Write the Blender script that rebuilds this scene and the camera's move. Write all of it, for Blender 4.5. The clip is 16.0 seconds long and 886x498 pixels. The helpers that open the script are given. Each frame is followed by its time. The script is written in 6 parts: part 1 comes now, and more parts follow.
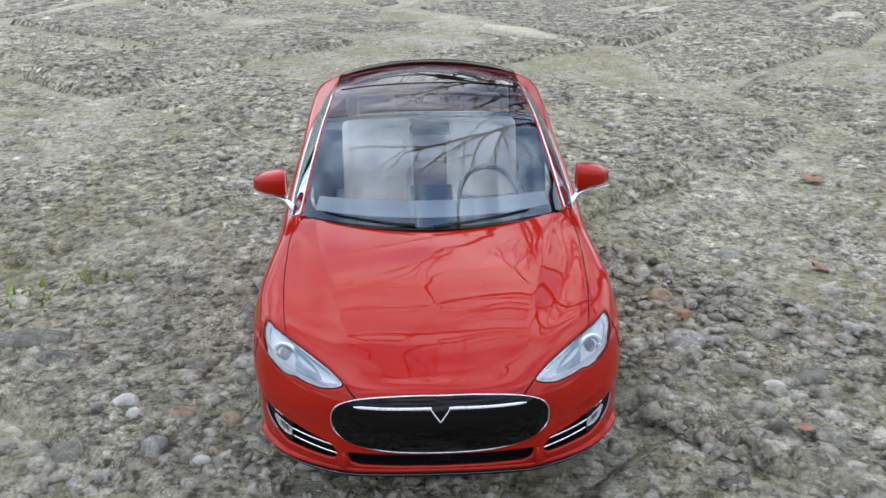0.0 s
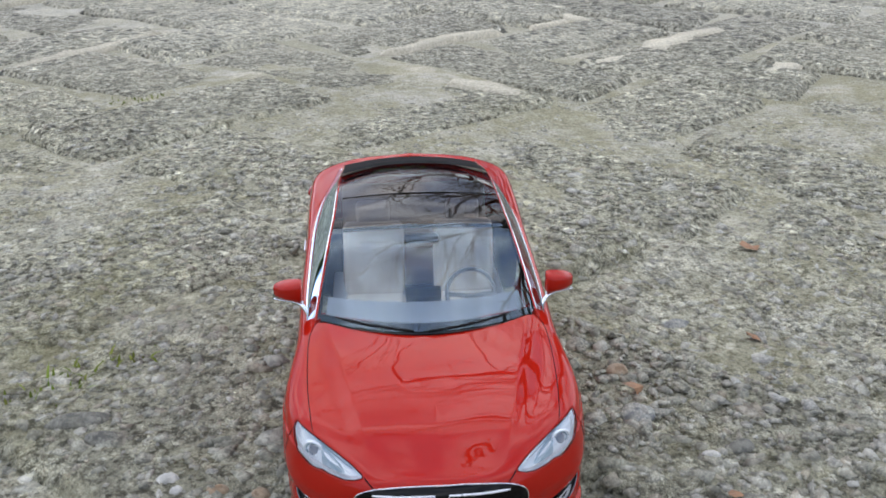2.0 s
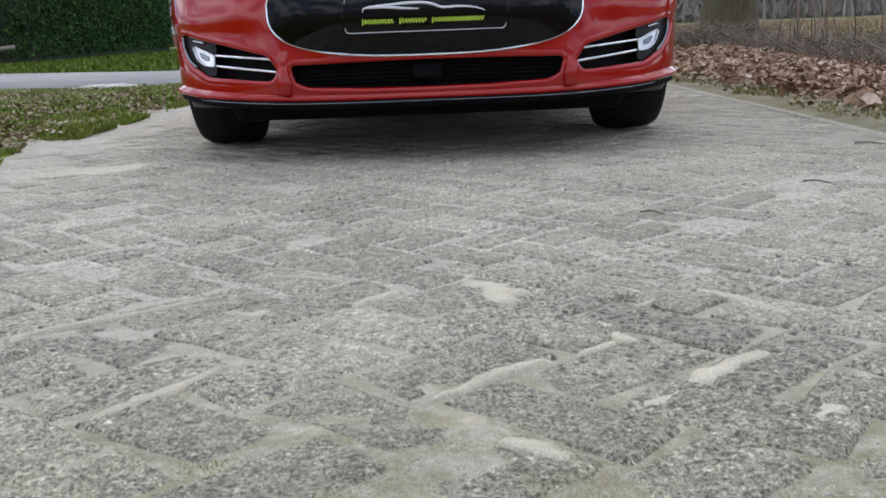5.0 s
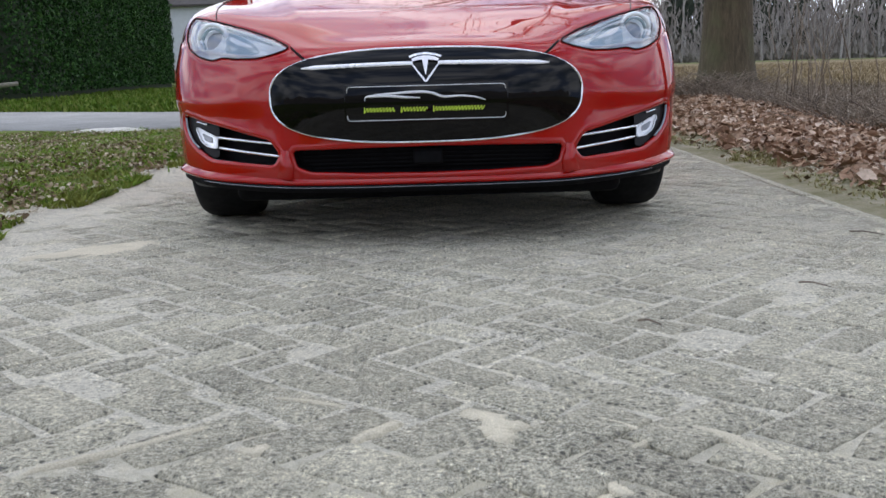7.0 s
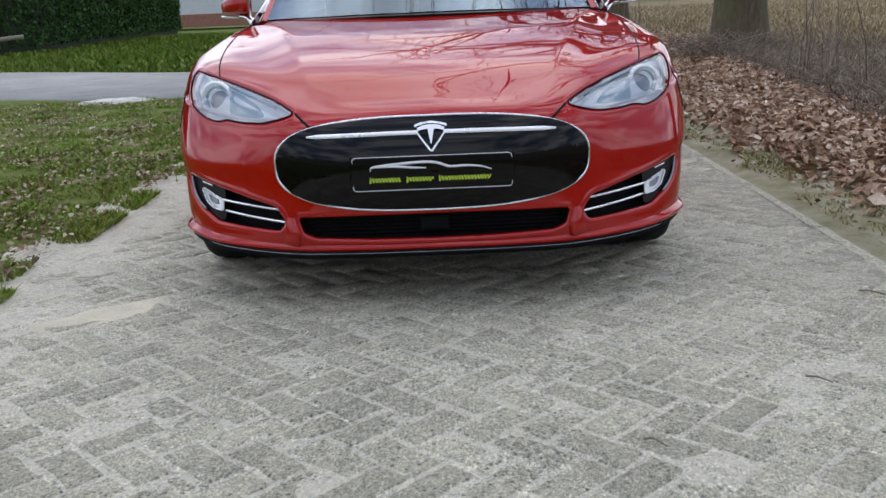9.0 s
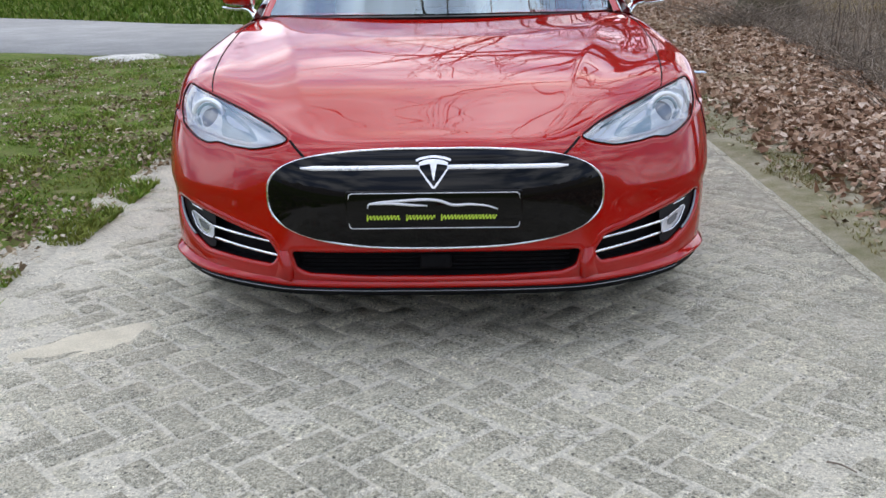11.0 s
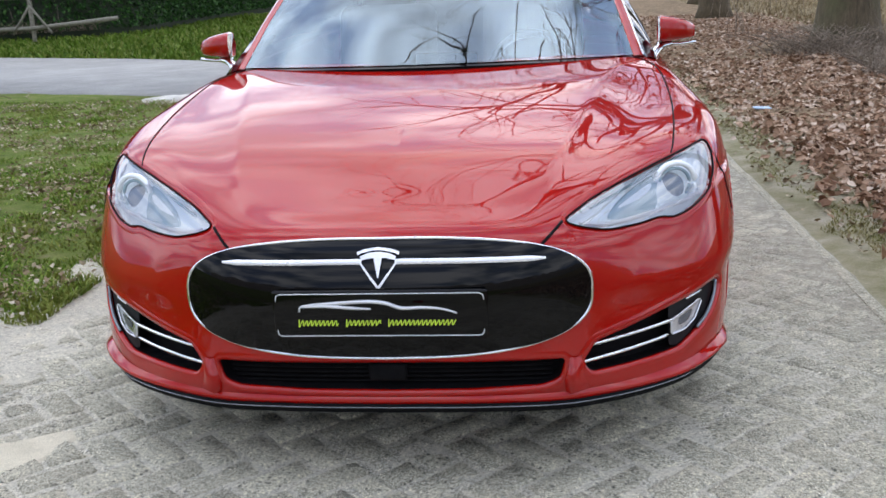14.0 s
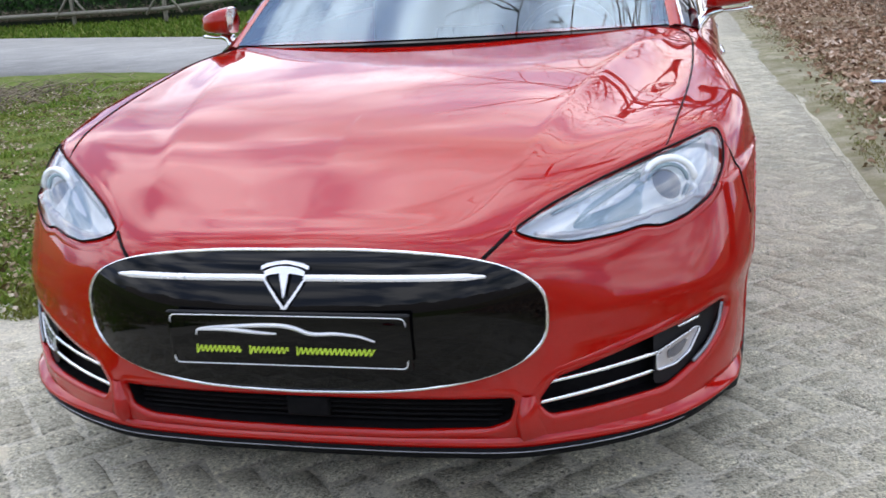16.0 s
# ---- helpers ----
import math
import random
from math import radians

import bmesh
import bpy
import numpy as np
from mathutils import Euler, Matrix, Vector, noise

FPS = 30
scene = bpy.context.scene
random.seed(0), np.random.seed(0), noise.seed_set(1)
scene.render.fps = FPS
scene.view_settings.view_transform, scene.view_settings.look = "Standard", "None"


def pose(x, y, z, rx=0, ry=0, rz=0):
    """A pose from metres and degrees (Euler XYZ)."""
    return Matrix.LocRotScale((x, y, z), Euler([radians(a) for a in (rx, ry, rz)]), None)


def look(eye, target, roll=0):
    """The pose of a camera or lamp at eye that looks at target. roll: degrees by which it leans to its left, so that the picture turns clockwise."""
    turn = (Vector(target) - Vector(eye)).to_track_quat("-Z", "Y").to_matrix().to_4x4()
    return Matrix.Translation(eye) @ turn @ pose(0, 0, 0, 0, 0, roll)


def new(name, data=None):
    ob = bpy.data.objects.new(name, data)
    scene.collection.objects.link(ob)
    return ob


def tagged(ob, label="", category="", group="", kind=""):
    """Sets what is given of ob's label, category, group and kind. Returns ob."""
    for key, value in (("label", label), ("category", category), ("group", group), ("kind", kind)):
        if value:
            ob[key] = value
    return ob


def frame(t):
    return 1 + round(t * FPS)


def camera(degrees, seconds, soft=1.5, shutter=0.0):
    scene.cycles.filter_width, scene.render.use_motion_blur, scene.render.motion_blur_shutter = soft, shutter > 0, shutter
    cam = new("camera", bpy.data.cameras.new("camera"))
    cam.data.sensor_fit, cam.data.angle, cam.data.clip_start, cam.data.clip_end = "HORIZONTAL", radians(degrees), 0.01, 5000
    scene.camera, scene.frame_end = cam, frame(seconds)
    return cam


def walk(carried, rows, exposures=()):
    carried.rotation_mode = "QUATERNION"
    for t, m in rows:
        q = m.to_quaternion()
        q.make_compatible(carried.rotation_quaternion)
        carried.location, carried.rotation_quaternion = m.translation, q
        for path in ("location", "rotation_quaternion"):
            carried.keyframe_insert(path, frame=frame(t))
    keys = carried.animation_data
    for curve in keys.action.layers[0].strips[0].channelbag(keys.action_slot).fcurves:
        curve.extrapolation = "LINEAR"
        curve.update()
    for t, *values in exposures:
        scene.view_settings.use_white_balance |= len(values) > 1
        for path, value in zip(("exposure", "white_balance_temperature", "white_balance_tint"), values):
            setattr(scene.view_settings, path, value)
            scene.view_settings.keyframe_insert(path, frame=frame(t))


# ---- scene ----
from mathutils.bvhtree import BVHTree

cam = camera(49.6, 16.0, soft=1.5, shutter=0.4)
PATH = [
    (0, (0.003, -3.155, 0.199), (0.043, -1.341, -0.641), -0.9),
    (0.5, (0.003, -3.172, 0.215), (0.065, -1.364, -0.639), -0.9),
    (1, (-0.001, -3.184, 0.23), (0.085, -1.369, -0.606), -1.0),
    (1.5, (-0.008, -3.192, 0.248), (0.118, -1.387, -0.604), -0.5),
    (2, (-0.011, -3.196, 0.264), (0.114, -1.386, -0.578), -0.3),
    (2.5, (-0.012, -3.196, 0.283), (0.091, -1.369, -0.525), -0.7),
    (3, (-0.007, -3.198, 0.304), (0.064, -1.335, -0.42), -1.1),
    (3.5, (-0.01, -3.195, 0.325), (0.035, -1.296, -0.302), -1.7),
    (4, (-0.005, -3.188, 0.356), (0.026, -1.273, -0.218), -2.4),
    (4.5, (-0.005, -3.184, 0.395), (0.02, -1.252, -0.123), -2.0),
    (5, (0.002, -3.178, 0.432), (0.018, -1.229, -0.013), -2.2),
    (7.5, (0.005, -3.164, 0.673), (0.028, -1.199, 0.3), -1.5),
    (8, (0.002, -3.166, 0.774), (0.015, -1.212, 0.345), -2.0),
    (8.5, (0.016, -3.136, 0.903), (0.016, -1.191, 0.437), -2.5),
    (11, (0.085, -2.804, 1.241), (0.044, -0.896, 0.642), -1.0),
    (11.5, (0.124, -2.769, 1.261), (0.076, -0.85, 0.698), -1.5),
    (12, (0.216, -2.7, 1.267), (0.082, -0.782, 0.715), -2.4),
    (12.5, (0.297, -2.624, 1.276), (0.133, -0.706, 0.731), -2.4),
    (13, (0.329, -2.5, 1.268), (0.164, -0.581, 0.73), -2.0),
    (13.5, (0.347, -2.323, 1.265), (0.172, -0.407, 0.719), -1.9),
    (14, (0.399, -2.212, 1.272), (0.195, -0.296, 0.732), -2.5),
    (14.5, (0.539, -2.1, 1.262), (0.173, -0.2, 0.756), -3.3),
    (15, (0.63, -2.021, 1.241), (0.19, -0.139, 0.727), -4.0),
    (15.5, (0.69, -1.856, 1.21), (0.208, 0.008, 0.668), -2.1),
    (16, (0.779, -1.718, 1.214), (0.308, 0.139, 0.639), -4.0),
]
walk(cam, [(t, look(eye, target, roll)) for t, eye, target, roll in PATH],
     [(0, 0.10), (1.5, 0.03), (3, -0.12), (4.5, -0.15), (7.5, -0.21), (8.5, -0.25), (11, 0.06), (12.5, 0.12), (14, 0.16), (15, 0.30), (16, 0.27)])

# ---- world and light: a bright, broken overcast ----
world = bpy.data.worlds.new("overcast_sky")
scene.world = world
world.use_nodes = True
wt = world.node_tree
wt.nodes.clear()
w_out = wt.nodes.new("ShaderNodeOutputWorld")
w_bg = wt.nodes.new("ShaderNodeBackground")
w_sky = wt.nodes.new("ShaderNodeTexSky")
w_sky.sky_type, w_sky.sun_disc = "NISHITA", False
SUN_WAY = Vector((0.10, 0.80, 0.58)).normalized()
w_sky.sun_elevation, w_sky.sun_rotation = math.asin(SUN_WAY.z), math.atan2(SUN_WAY.x, SUN_WAY.y)
w_sky.air_density, w_sky.dust_density = 1.0, 2.0
w_tc = wt.nodes.new("ShaderNodeTexCoord")
w_map = wt.nodes.new("ShaderNodeMapping")
w_map.inputs["Scale"].default_value = (1.0, 1.0, 2.2)
w_map.inputs["Rotation"].default_value = (0.0, 0.0, 0.9)
w_noise = wt.nodes.new("ShaderNodeTexNoise")
w_noise.inputs["Scale"].default_value, w_noise.inputs["Detail"].default_value = 2.6, 8
w_noise.inputs["Roughness"].default_value = 0.55
w_ramp = wt.nodes.new("ShaderNodeValToRGB")
w_ramp.color_ramp.elements[0].position, w_ramp.color_ramp.elements[1].position = 0.30, 0.52
w_noise2 = wt.nodes.new("ShaderNodeTexNoise")
w_noise2.inputs["Scale"].default_value, w_noise2.inputs["Detail"].default_value = 4.5, 6
w_cloud = wt.nodes.new("ShaderNodeValToRGB")
w_cloud.color_ramp.elements[0].position, w_cloud.color_ramp.elements[0].color = 0.41, (4.3, 5.5, 8.7, 1)
w_cloud.color_ramp.elements[1].position, w_cloud.color_ramp.elements[1].color = 0.59, (16.4, 17.0, 18.9, 1)
w_mix = wt.nodes.new("ShaderNodeMixRGB")
wt.links.new(w_tc.outputs["Generated"], w_map.inputs["Vector"])
wt.links.new(w_map.outputs["Vector"], w_noise.inputs["Vector"])
wt.links.new(w_map.outputs["Vector"], w_noise2.inputs["Vector"])
wt.links.new(w_noise.outputs["Fac"], w_ramp.inputs["Fac"])
wt.links.new(w_noise2.outputs["Fac"], w_cloud.inputs["Fac"])
wt.links.new(w_ramp.outputs["Color"], w_mix.inputs["Fac"])
wt.links.new(w_sky.outputs["Color"], w_mix.inputs["Color1"])
wt.links.new(w_cloud.outputs["Color"], w_mix.inputs["Color2"])
# an overcast sky is brightest overhead
w_sep = wt.nodes.new("ShaderNodeSeparateXYZ")
wt.links.new(w_tc.outputs["Generated"], w_sep.inputs["Vector"])
w_grad = wt.nodes.new("ShaderNodeMath")
w_grad.operation, w_grad.use_clamp = "MULTIPLY_ADD", False
w_grad.inputs[1].default_value, w_grad.inputs[2].default_value = 0.33, 0.73
wt.links.new(w_sep.outputs["Z"], w_grad.inputs[0])
w_mul = wt.nodes.new("ShaderNodeVectorMath")
w_mul.operation = "SCALE"
wt.links.new(w_mix.outputs["Color"], w_mul.inputs[0])
wt.links.new(w_grad.outputs["Value"], w_mul.inputs["Scale"])
# the veiled sun brightens the cloud round it
w_dot = wt.nodes.new("ShaderNodeVectorMath")
w_dot.operation = "DOT_PRODUCT"
w_dot.inputs[1].default_value = SUN_WAY
wt.links.new(w_tc.outputs["Generated"], w_dot.inputs[0])
w_glow = wt.nodes.new("ShaderNodeMapRange")
w_glow.inputs["From Min"].default_value, w_glow.inputs["From Max"].default_value = -0.6, 1.0
w_glow.inputs["To Min"].default_value, w_glow.inputs["To Max"].default_value = 0.86, 1.16
wt.links.new(w_dot.outputs["Value"], w_glow.inputs["Value"])
w_mul2 = wt.nodes.new("ShaderNodeVectorMath")
w_mul2.operation = "SCALE"
wt.links.new(w_mul.outputs["Vector"], w_mul2.inputs[0])
wt.links.new(w_glow.outputs["Result"], w_mul2.inputs["Scale"])
wt.links.new(w_mul2.outputs["Vector"], w_bg.inputs["Color"])
w_bg.inputs["Strength"].default_value = 0.146
wt.links.new(w_bg.outputs["Background"], w_out.inputs["Surface"])

sun_data = bpy.data.lights.new("sun", "SUN")
sun_data.energy, sun_data.angle, sun_data.color = 0.45, radians(75), (1.0, 0.97, 0.93)
sun = new("sun", sun_data)
sun.matrix_world = look(tuple(SUN_WAY * 30), (0, 0, 0))
scene.view_settings.exposure = 0.0


# ---- materials ----
class Mat:
    """A small wrapper that wires procedural node materials."""

    def __init__(self, name):
        self.m = bpy.data.materials.new(name)
        self.m.use_nodes = True
        self.t = self.m.node_tree
        self.b = self.t.nodes["Principled BSDF"]
        self.out = self.t.nodes["Material Output"]
        self.coord = None

    def node(self, kind, **inputs):
        n = self.t.nodes.new(kind)
        for k, v in inputs.items():
            n.inputs[k.replace("_", " ")].default_value = v
        return n

    def link(self, a, b):
        self.t.links.new(a, b)

    def pos(self, scale=(1, 1, 1), rot=(0, 0, 0), space="Object"):
        if self.coord is None:
            self.coord = self.t.nodes.new("ShaderNodeTexCoord")
        mp = self.node("ShaderNodeMapping")
        mp.inputs["Scale"].default_value, mp.inputs["Rotation"].default_value = scale, rot
        self.link(self.coord.outputs[space], mp.inputs["Vector"])
        return mp.outputs["Vector"]

    def noise(self, scale, detail=4, rough=0.55, vec=None, distort=0.0):
        n = self.node("ShaderNodeTexNoise", Scale=scale, Detail=detail, Roughness=rough, Distortion=distort)
        self.link(vec if vec is not None else self.pos(), n.inputs["Vector"])
        return n.outputs["Fac"]

    def ramp(self, fac, stops):
        r = self.t.nodes.new("ShaderNodeValToRGB")
        e = r.color_ramp.elements
        while len(e) < len(stops):
            e.new(0.5)
        for el, (p, c) in zip(e, stops):
            el.position, el.color = p, (*c, 1) if len(c) == 3 else c
        self.link(fac, r.inputs["Fac"])
        return r.outputs["Color"]

    def mix(self, fac, a, b, mode="MIX"):
        n = self.t.nodes.new("ShaderNodeMixRGB")
        n.blend_type = mode
        for v, s in ((fac, "Fac"), (a, "Color1"), (b, "Color2")):
            if isinstance(v, (int, float)):
                n.inputs[s].default_value = v
            elif isinstance(v, tuple):
                n.inputs[s].default_value = (*v, 1)
            else:
                self.link(v, n.inputs[s])
        return n.outputs["Color"]

    def bump(self, height, strength=0.3, dist=0.01):
        n = self.node("ShaderNodeBump", Strength=strength, Distance=dist)
        self.link(height, n.inputs["Height"])
        self.link(n.outputs["Normal"], self.b.inputs["Normal"])
        return n

    def set(self, **kw):
        for k, v in kw.items():
            s = self.b.inputs[k.replace("_", " ")]
            if isinstance(v, (int, float)):
                s.default_value = v
            elif isinstance(v, tuple):
                s.default_value = (*v, 1) if s.type == "RGBA" else v
            else:
                self.link(v, s)
        return self


def plain(name, color, rough=0.5, metal=0.0, var=0.15, scale=20.0, bump=0.0, coat=0.0, spec=0.5):
    """A surface with a faint mottling of its colour and gloss."""
    m = Mat(name)
    n = m.noise(scale, 5)
    dark = tuple(c * (1 - var) for c in color)
    light = tuple(min(1, c * (1 + var)) for c in color)
    m.set(Base_Color=m.ramp(n, [(0.3, dark), (0.7, light)]), Metallic=metal, Coat_Weight=coat, Coat_Roughness=0.03, Specular_IOR_Level=spec)
    m.set(Roughness=m.ramp(m.noise(scale * 0.4, 3), [(0.3, (rough * 0.85,) * 3), (0.7, (min(1, rough * 1.15),) * 3)]))
    if bump:
        m.bump(m.noise(scale * 4, 3), bump, 0.002)
    return m.m


def paint_material(name="red_multicoat_paint", deep=(0.31, 0.002, 0.0007), bright=(0.43, 0.004, 0.0014), polish=0.010, gloss=1.56):
    m = Mat(name)
    flake = m.noise(900, 1)
    dust = m.noise(3.0, 5)
    base = m.mix(m.ramp(flake, [(0.35, (0, 0, 0)), (0.75, (1, 1, 1))]), deep, bright)
    base = m.mix(m.ramp(dust, [(0.45, (0, 0, 0)), (0.9, (0.015,) * 3)]), base, (0.42, 0.20, 0.16))
    m.set(Base_Color=base, Metallic=0.12, Roughness=0.34, Specular_IOR_Level=0.0, Coat_Weight=1.0, Coat_Roughness=polish, Coat_IOR=gloss)
    return m.m


def glass_material(name, tint=(0.92, 0.96, 0.95), dark=0.0, ior=1.75, gloss=(1, 1, 1)):
    """Thin automotive glass: see-through with a Fresnel-driven gloss."""
    m = Mat(name)
    m.t.nodes.remove(m.b)
    tr = m.t.nodes.new("ShaderNodeBsdfTransparent")
    tr.inputs["Color"].default_value = (*[c * (1 - dark) for c in tint], 1)
    gl = m.t.nodes.new("ShaderNodeBsdfGlossy")
    gl.inputs["Roughness"].default_value = 0.01
    gl.inputs["Color"].default_value = (*gloss, 1)
    fr = m.t.nodes.new("ShaderNodeFresnel")
    fr.inputs["IOR"].default_value = ior
    mx = m.t.nodes.new("ShaderNodeMixShader")
    m.link(fr.outputs["Fac"], mx.inputs["Fac"])
    m.link(tr.outputs["BSDF"], mx.inputs[1])
    m.link(gl.outputs["BSDF"], mx.inputs[2])
    m.link(mx.outputs["Shader"], m.out.inputs["Surface"])
    return m.m


def along(m, p, axis, low, high):
    """0 to 1 between two places along one axis of the world."""
    sep = m.t.nodes.new("ShaderNodeSeparateXYZ")
    m.link(p, sep.inputs["Vector"])
    r = m.node("ShaderNodeMapRange")
    r.inputs["From Min"].default_value, r.inputs["From Max"].default_value = low, high
    m.link(sep.outputs[axis], r.inputs["Value"])
    return r.outputs["Result"]


def aggregate(m, p):
    """Colour and relief of worn concrete: ragged gravel of three sizes in a pitted, gritty matrix."""
    warp = m.node("ShaderNodeTexNoise", Scale=150.0, Detail=3.0, Roughness=0.65)
    m.link(p, warp.inputs["Vector"])
    add = m.t.nodes.new("ShaderNodeVectorMath")
    add.operation = "MULTIPLY_ADD"
    add.inputs[1].default_value = (0.0085, 0.0085, 0.004)
    m.link(warp.outputs["Color"], add.inputs[0])
    m.link(p, add.inputs[2])
    grain = m.noise(480, 5, 0.75, p)
    pits = m.noise(210, 4, 0.7, p)
    col = m.ramp(grain, [(0.28, (0.15, 0.145, 0.125)), (0.5, (0.295, 0.285, 0.25)), (0.72, (0.46, 0.445, 0.40))])
    h = m.mix(0.5, grain, pits)
    stops = [(0.0, (0.085, 0.085, 0.08)), (0.22, (0.16, 0.158, 0.145)), (0.45, (0.27, 0.265, 0.235)), (0.58, (0.225, 0.195, 0.165)), (0.72, (0.33, 0.32, 0.30)), (0.90, (0.43, 0.42, 0.395)), (1.0, (0.62, 0.61, 0.58))]
    for scale, share in ((330.0, 0.35), (185.0, 0.45), (105.0, 0.66)):
        v = m.node("ShaderNodeTexVoronoi", Scale=scale, Randomness=1.0)
        m.link(add.outputs["Vector"], v.inputs["Vector"])
        sep = m.t.nodes.new("ShaderNodeSeparateColor")
        m.link(v.outputs["Color"], sep.inputs["Color"])
        there = m.ramp(sep.outputs["Green"], [(share - 0.02, (0, 0, 0)), (share + 0.02, (1, 1, 1))])
        mask = m.mix(1.0, there, m.ramp(v.outputs["Distance"], [(0.34, (1, 1, 1)), (0.50, (0, 0, 0))]), "MULTIPLY")
        dome = m.ramp(v.outputs["Distance"], [(0.05, (0.95,) * 3), (0.40, (0.60,) * 3), (0.52, (0.15,) * 3)])
        tint = m.mix(1.0, m.ramp(sep.outputs["Red"], stops), m.ramp(grain, [(0.28, (0.78,) * 3), (0.72, (1.2,) * 3)]), "MULTIPLY")
        col = m.mix(mask, col, tint)
        h = m.mix(mask, h, m.mix(0.3, dome, grain))
    # a pale crust of cement and sand between the stones
    crust = m.mix(1.0, m.ramp(m.noise(820, 3, 0.75, p), [(0.50, (0, 0, 0)), (0.57, (1, 1, 1))]), m.ramp(m.noise(52, 5, 0.7, p), [(0.42, (0.05,) * 3), (0.58, (0.85,) * 3)]), "MULTIPLY")
    col = m.mix(crust, col, (0.62, 0.605, 0.54))
    # dirt in the pits, and the crevices' shade put into the same colour
    col = m.mix(m.ramp(pits, [(0.38, (0.95,) * 3), (0.50, (0, 0, 0))]), col, (0.085, 0.08, 0.062))
    # films of dust and moss
    drift = m.noise(13.0, 8, 0.78, p)
    pale = m.ramp(grain, [(0.28, (0.26, 0.25, 0.215)), (0.72, (0.46, 0.44, 0.385))])
    col = m.mix(m.ramp(drift, [(0.52, (0, 0, 0)), (0.60, (0.75,) * 3)]), col, pale)
    moss = m.noise(7.5, 9, 0.78, p)
    near = m.mix(along(m, p, "Y", -2.1, -2.7), (0.15, 0.15, 0.15), (1, 1, 1))
    green = m.mix(1.0, m.ramp(moss, [(0.50, (0, 0, 0)), (0.66, (0.60,) * 3)]), near, "MULTIPLY")
    col = m.mix(green, col, m.ramp(grain, [(0.3, (0.11, 0.105, 0.045)), (0.7, (0.26, 0.24, 0.12))]))
    # dark patch at the toy's front left: shade put into the colour, with grime
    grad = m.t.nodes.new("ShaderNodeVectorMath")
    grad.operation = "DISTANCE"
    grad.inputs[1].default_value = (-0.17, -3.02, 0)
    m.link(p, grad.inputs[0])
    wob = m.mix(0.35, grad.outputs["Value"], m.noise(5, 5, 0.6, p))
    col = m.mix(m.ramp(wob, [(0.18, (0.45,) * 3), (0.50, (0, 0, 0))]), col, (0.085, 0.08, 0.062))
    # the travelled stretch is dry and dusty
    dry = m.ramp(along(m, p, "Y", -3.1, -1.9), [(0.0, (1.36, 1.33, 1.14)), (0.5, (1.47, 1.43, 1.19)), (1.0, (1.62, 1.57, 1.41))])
    film = m.mix(1.0, m.ramp(m.noise(3.0, 7, 0.7, p), [(0.40, (0.05,) * 3), (0.60, (0.70,) * 3)]), along(m, p, "Y", -2.5, -1.7), "MULTIPLY")
    col = m.mix(film, col, pale)
    v = m.node("ShaderNodeTexVoronoi", Scale=64.0, Randomness=1.0)
    m.link(add.outputs["Vector"], v.inputs["Vector"])
    sep = m.t.nodes.new("ShaderNodeSeparateColor")
    m.link(v.outputs["Color"], sep.inputs["Color"])
    proud = m.mix(1.0, m.ramp(sep.outputs["Blue"], [(0.56, (0, 0, 0)), (0.58, (0.85,) * 3)]), m.ramp(v.outputs["Distance"], [(0.26, (1, 1, 1)), (0.36, (0, 0, 0))]), "MULTIPLY")
    proud = m.mix(1.0, proud, along(m, p, "Y", -2.6, -2.0), "MULTIPLY")
    col = m.mix(proud, col, m.ramp(sep.outputs["Red"], [(0.0, (0.06, 0.06, 0.058)), (0.7, (0.13, 0.128, 0.12)), (1.0, (0.28, 0.275, 0.26))]))
    for scale, low, high in ((105.0, 0.52, 1.48), (34.0, 0.76, 1.24), (1.7, 0.86, 1.12)):
        col = m.mix(1.0, col, m.ramp(m.noise(scale, 6, 0.7, p), [(0.32, (low,) * 3), (0.68, (high,) * 3)]), "MULTIPLY")
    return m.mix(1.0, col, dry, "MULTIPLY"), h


def paver_material(name="exposed_aggregate_concrete", per_object=True):
    m = Mat(name)
    geo = m.t.nodes.new("ShaderNodeNewGeometry")
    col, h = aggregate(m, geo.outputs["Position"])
    if per_object:
        rnd = m.t.nodes.new("ShaderNodeObjectInfo").outputs["Random"]
    else:
        rnd = geo.outputs["Random Per Island"]
    low = 0.79 if per_object else 0.87
    col = m.mix(1.0, col, m.ramp(rnd, [(0.0, (low, low, 0.97 * low)), (1.0, (1.06, 1.06, 1.02))]), "MULTIPLY")
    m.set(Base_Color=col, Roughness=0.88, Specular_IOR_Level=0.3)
    m.bump(h, 1.0, 0.007)
    return m.m


def soil_material(name, stops, scale=9.0, bump=0.6, fine=160.0, dist=0.01):
    m = Mat(name)
    geo = m.t.nodes.new("ShaderNodeNewGeometry")
    p = geo.outputs["Position"]
    a = m.noise(scale, 8, 0.65, p)
    b = m.noise(fine, 5, 0.7, p)
    c = m.noise(scale * 0.13, 4, 0.5, p)
    col = m.ramp(a, stops)
    col = m.mix(1.0, col, m.ramp(b, [(0.25, (0.6,) * 3), (0.75, (1.35,) * 3)]), "MULTIPLY")
    col = m.mix(1.0, col, m.ramp(c, [(0.3, (0.82,) * 3), (0.7, (1.15,) * 3)]), "MULTIPLY")
    m.set(Base_Color=col, Roughness=0.95, Specular_IOR_Level=0.08)
    m.bump(b, bump, dist)
    return m.m


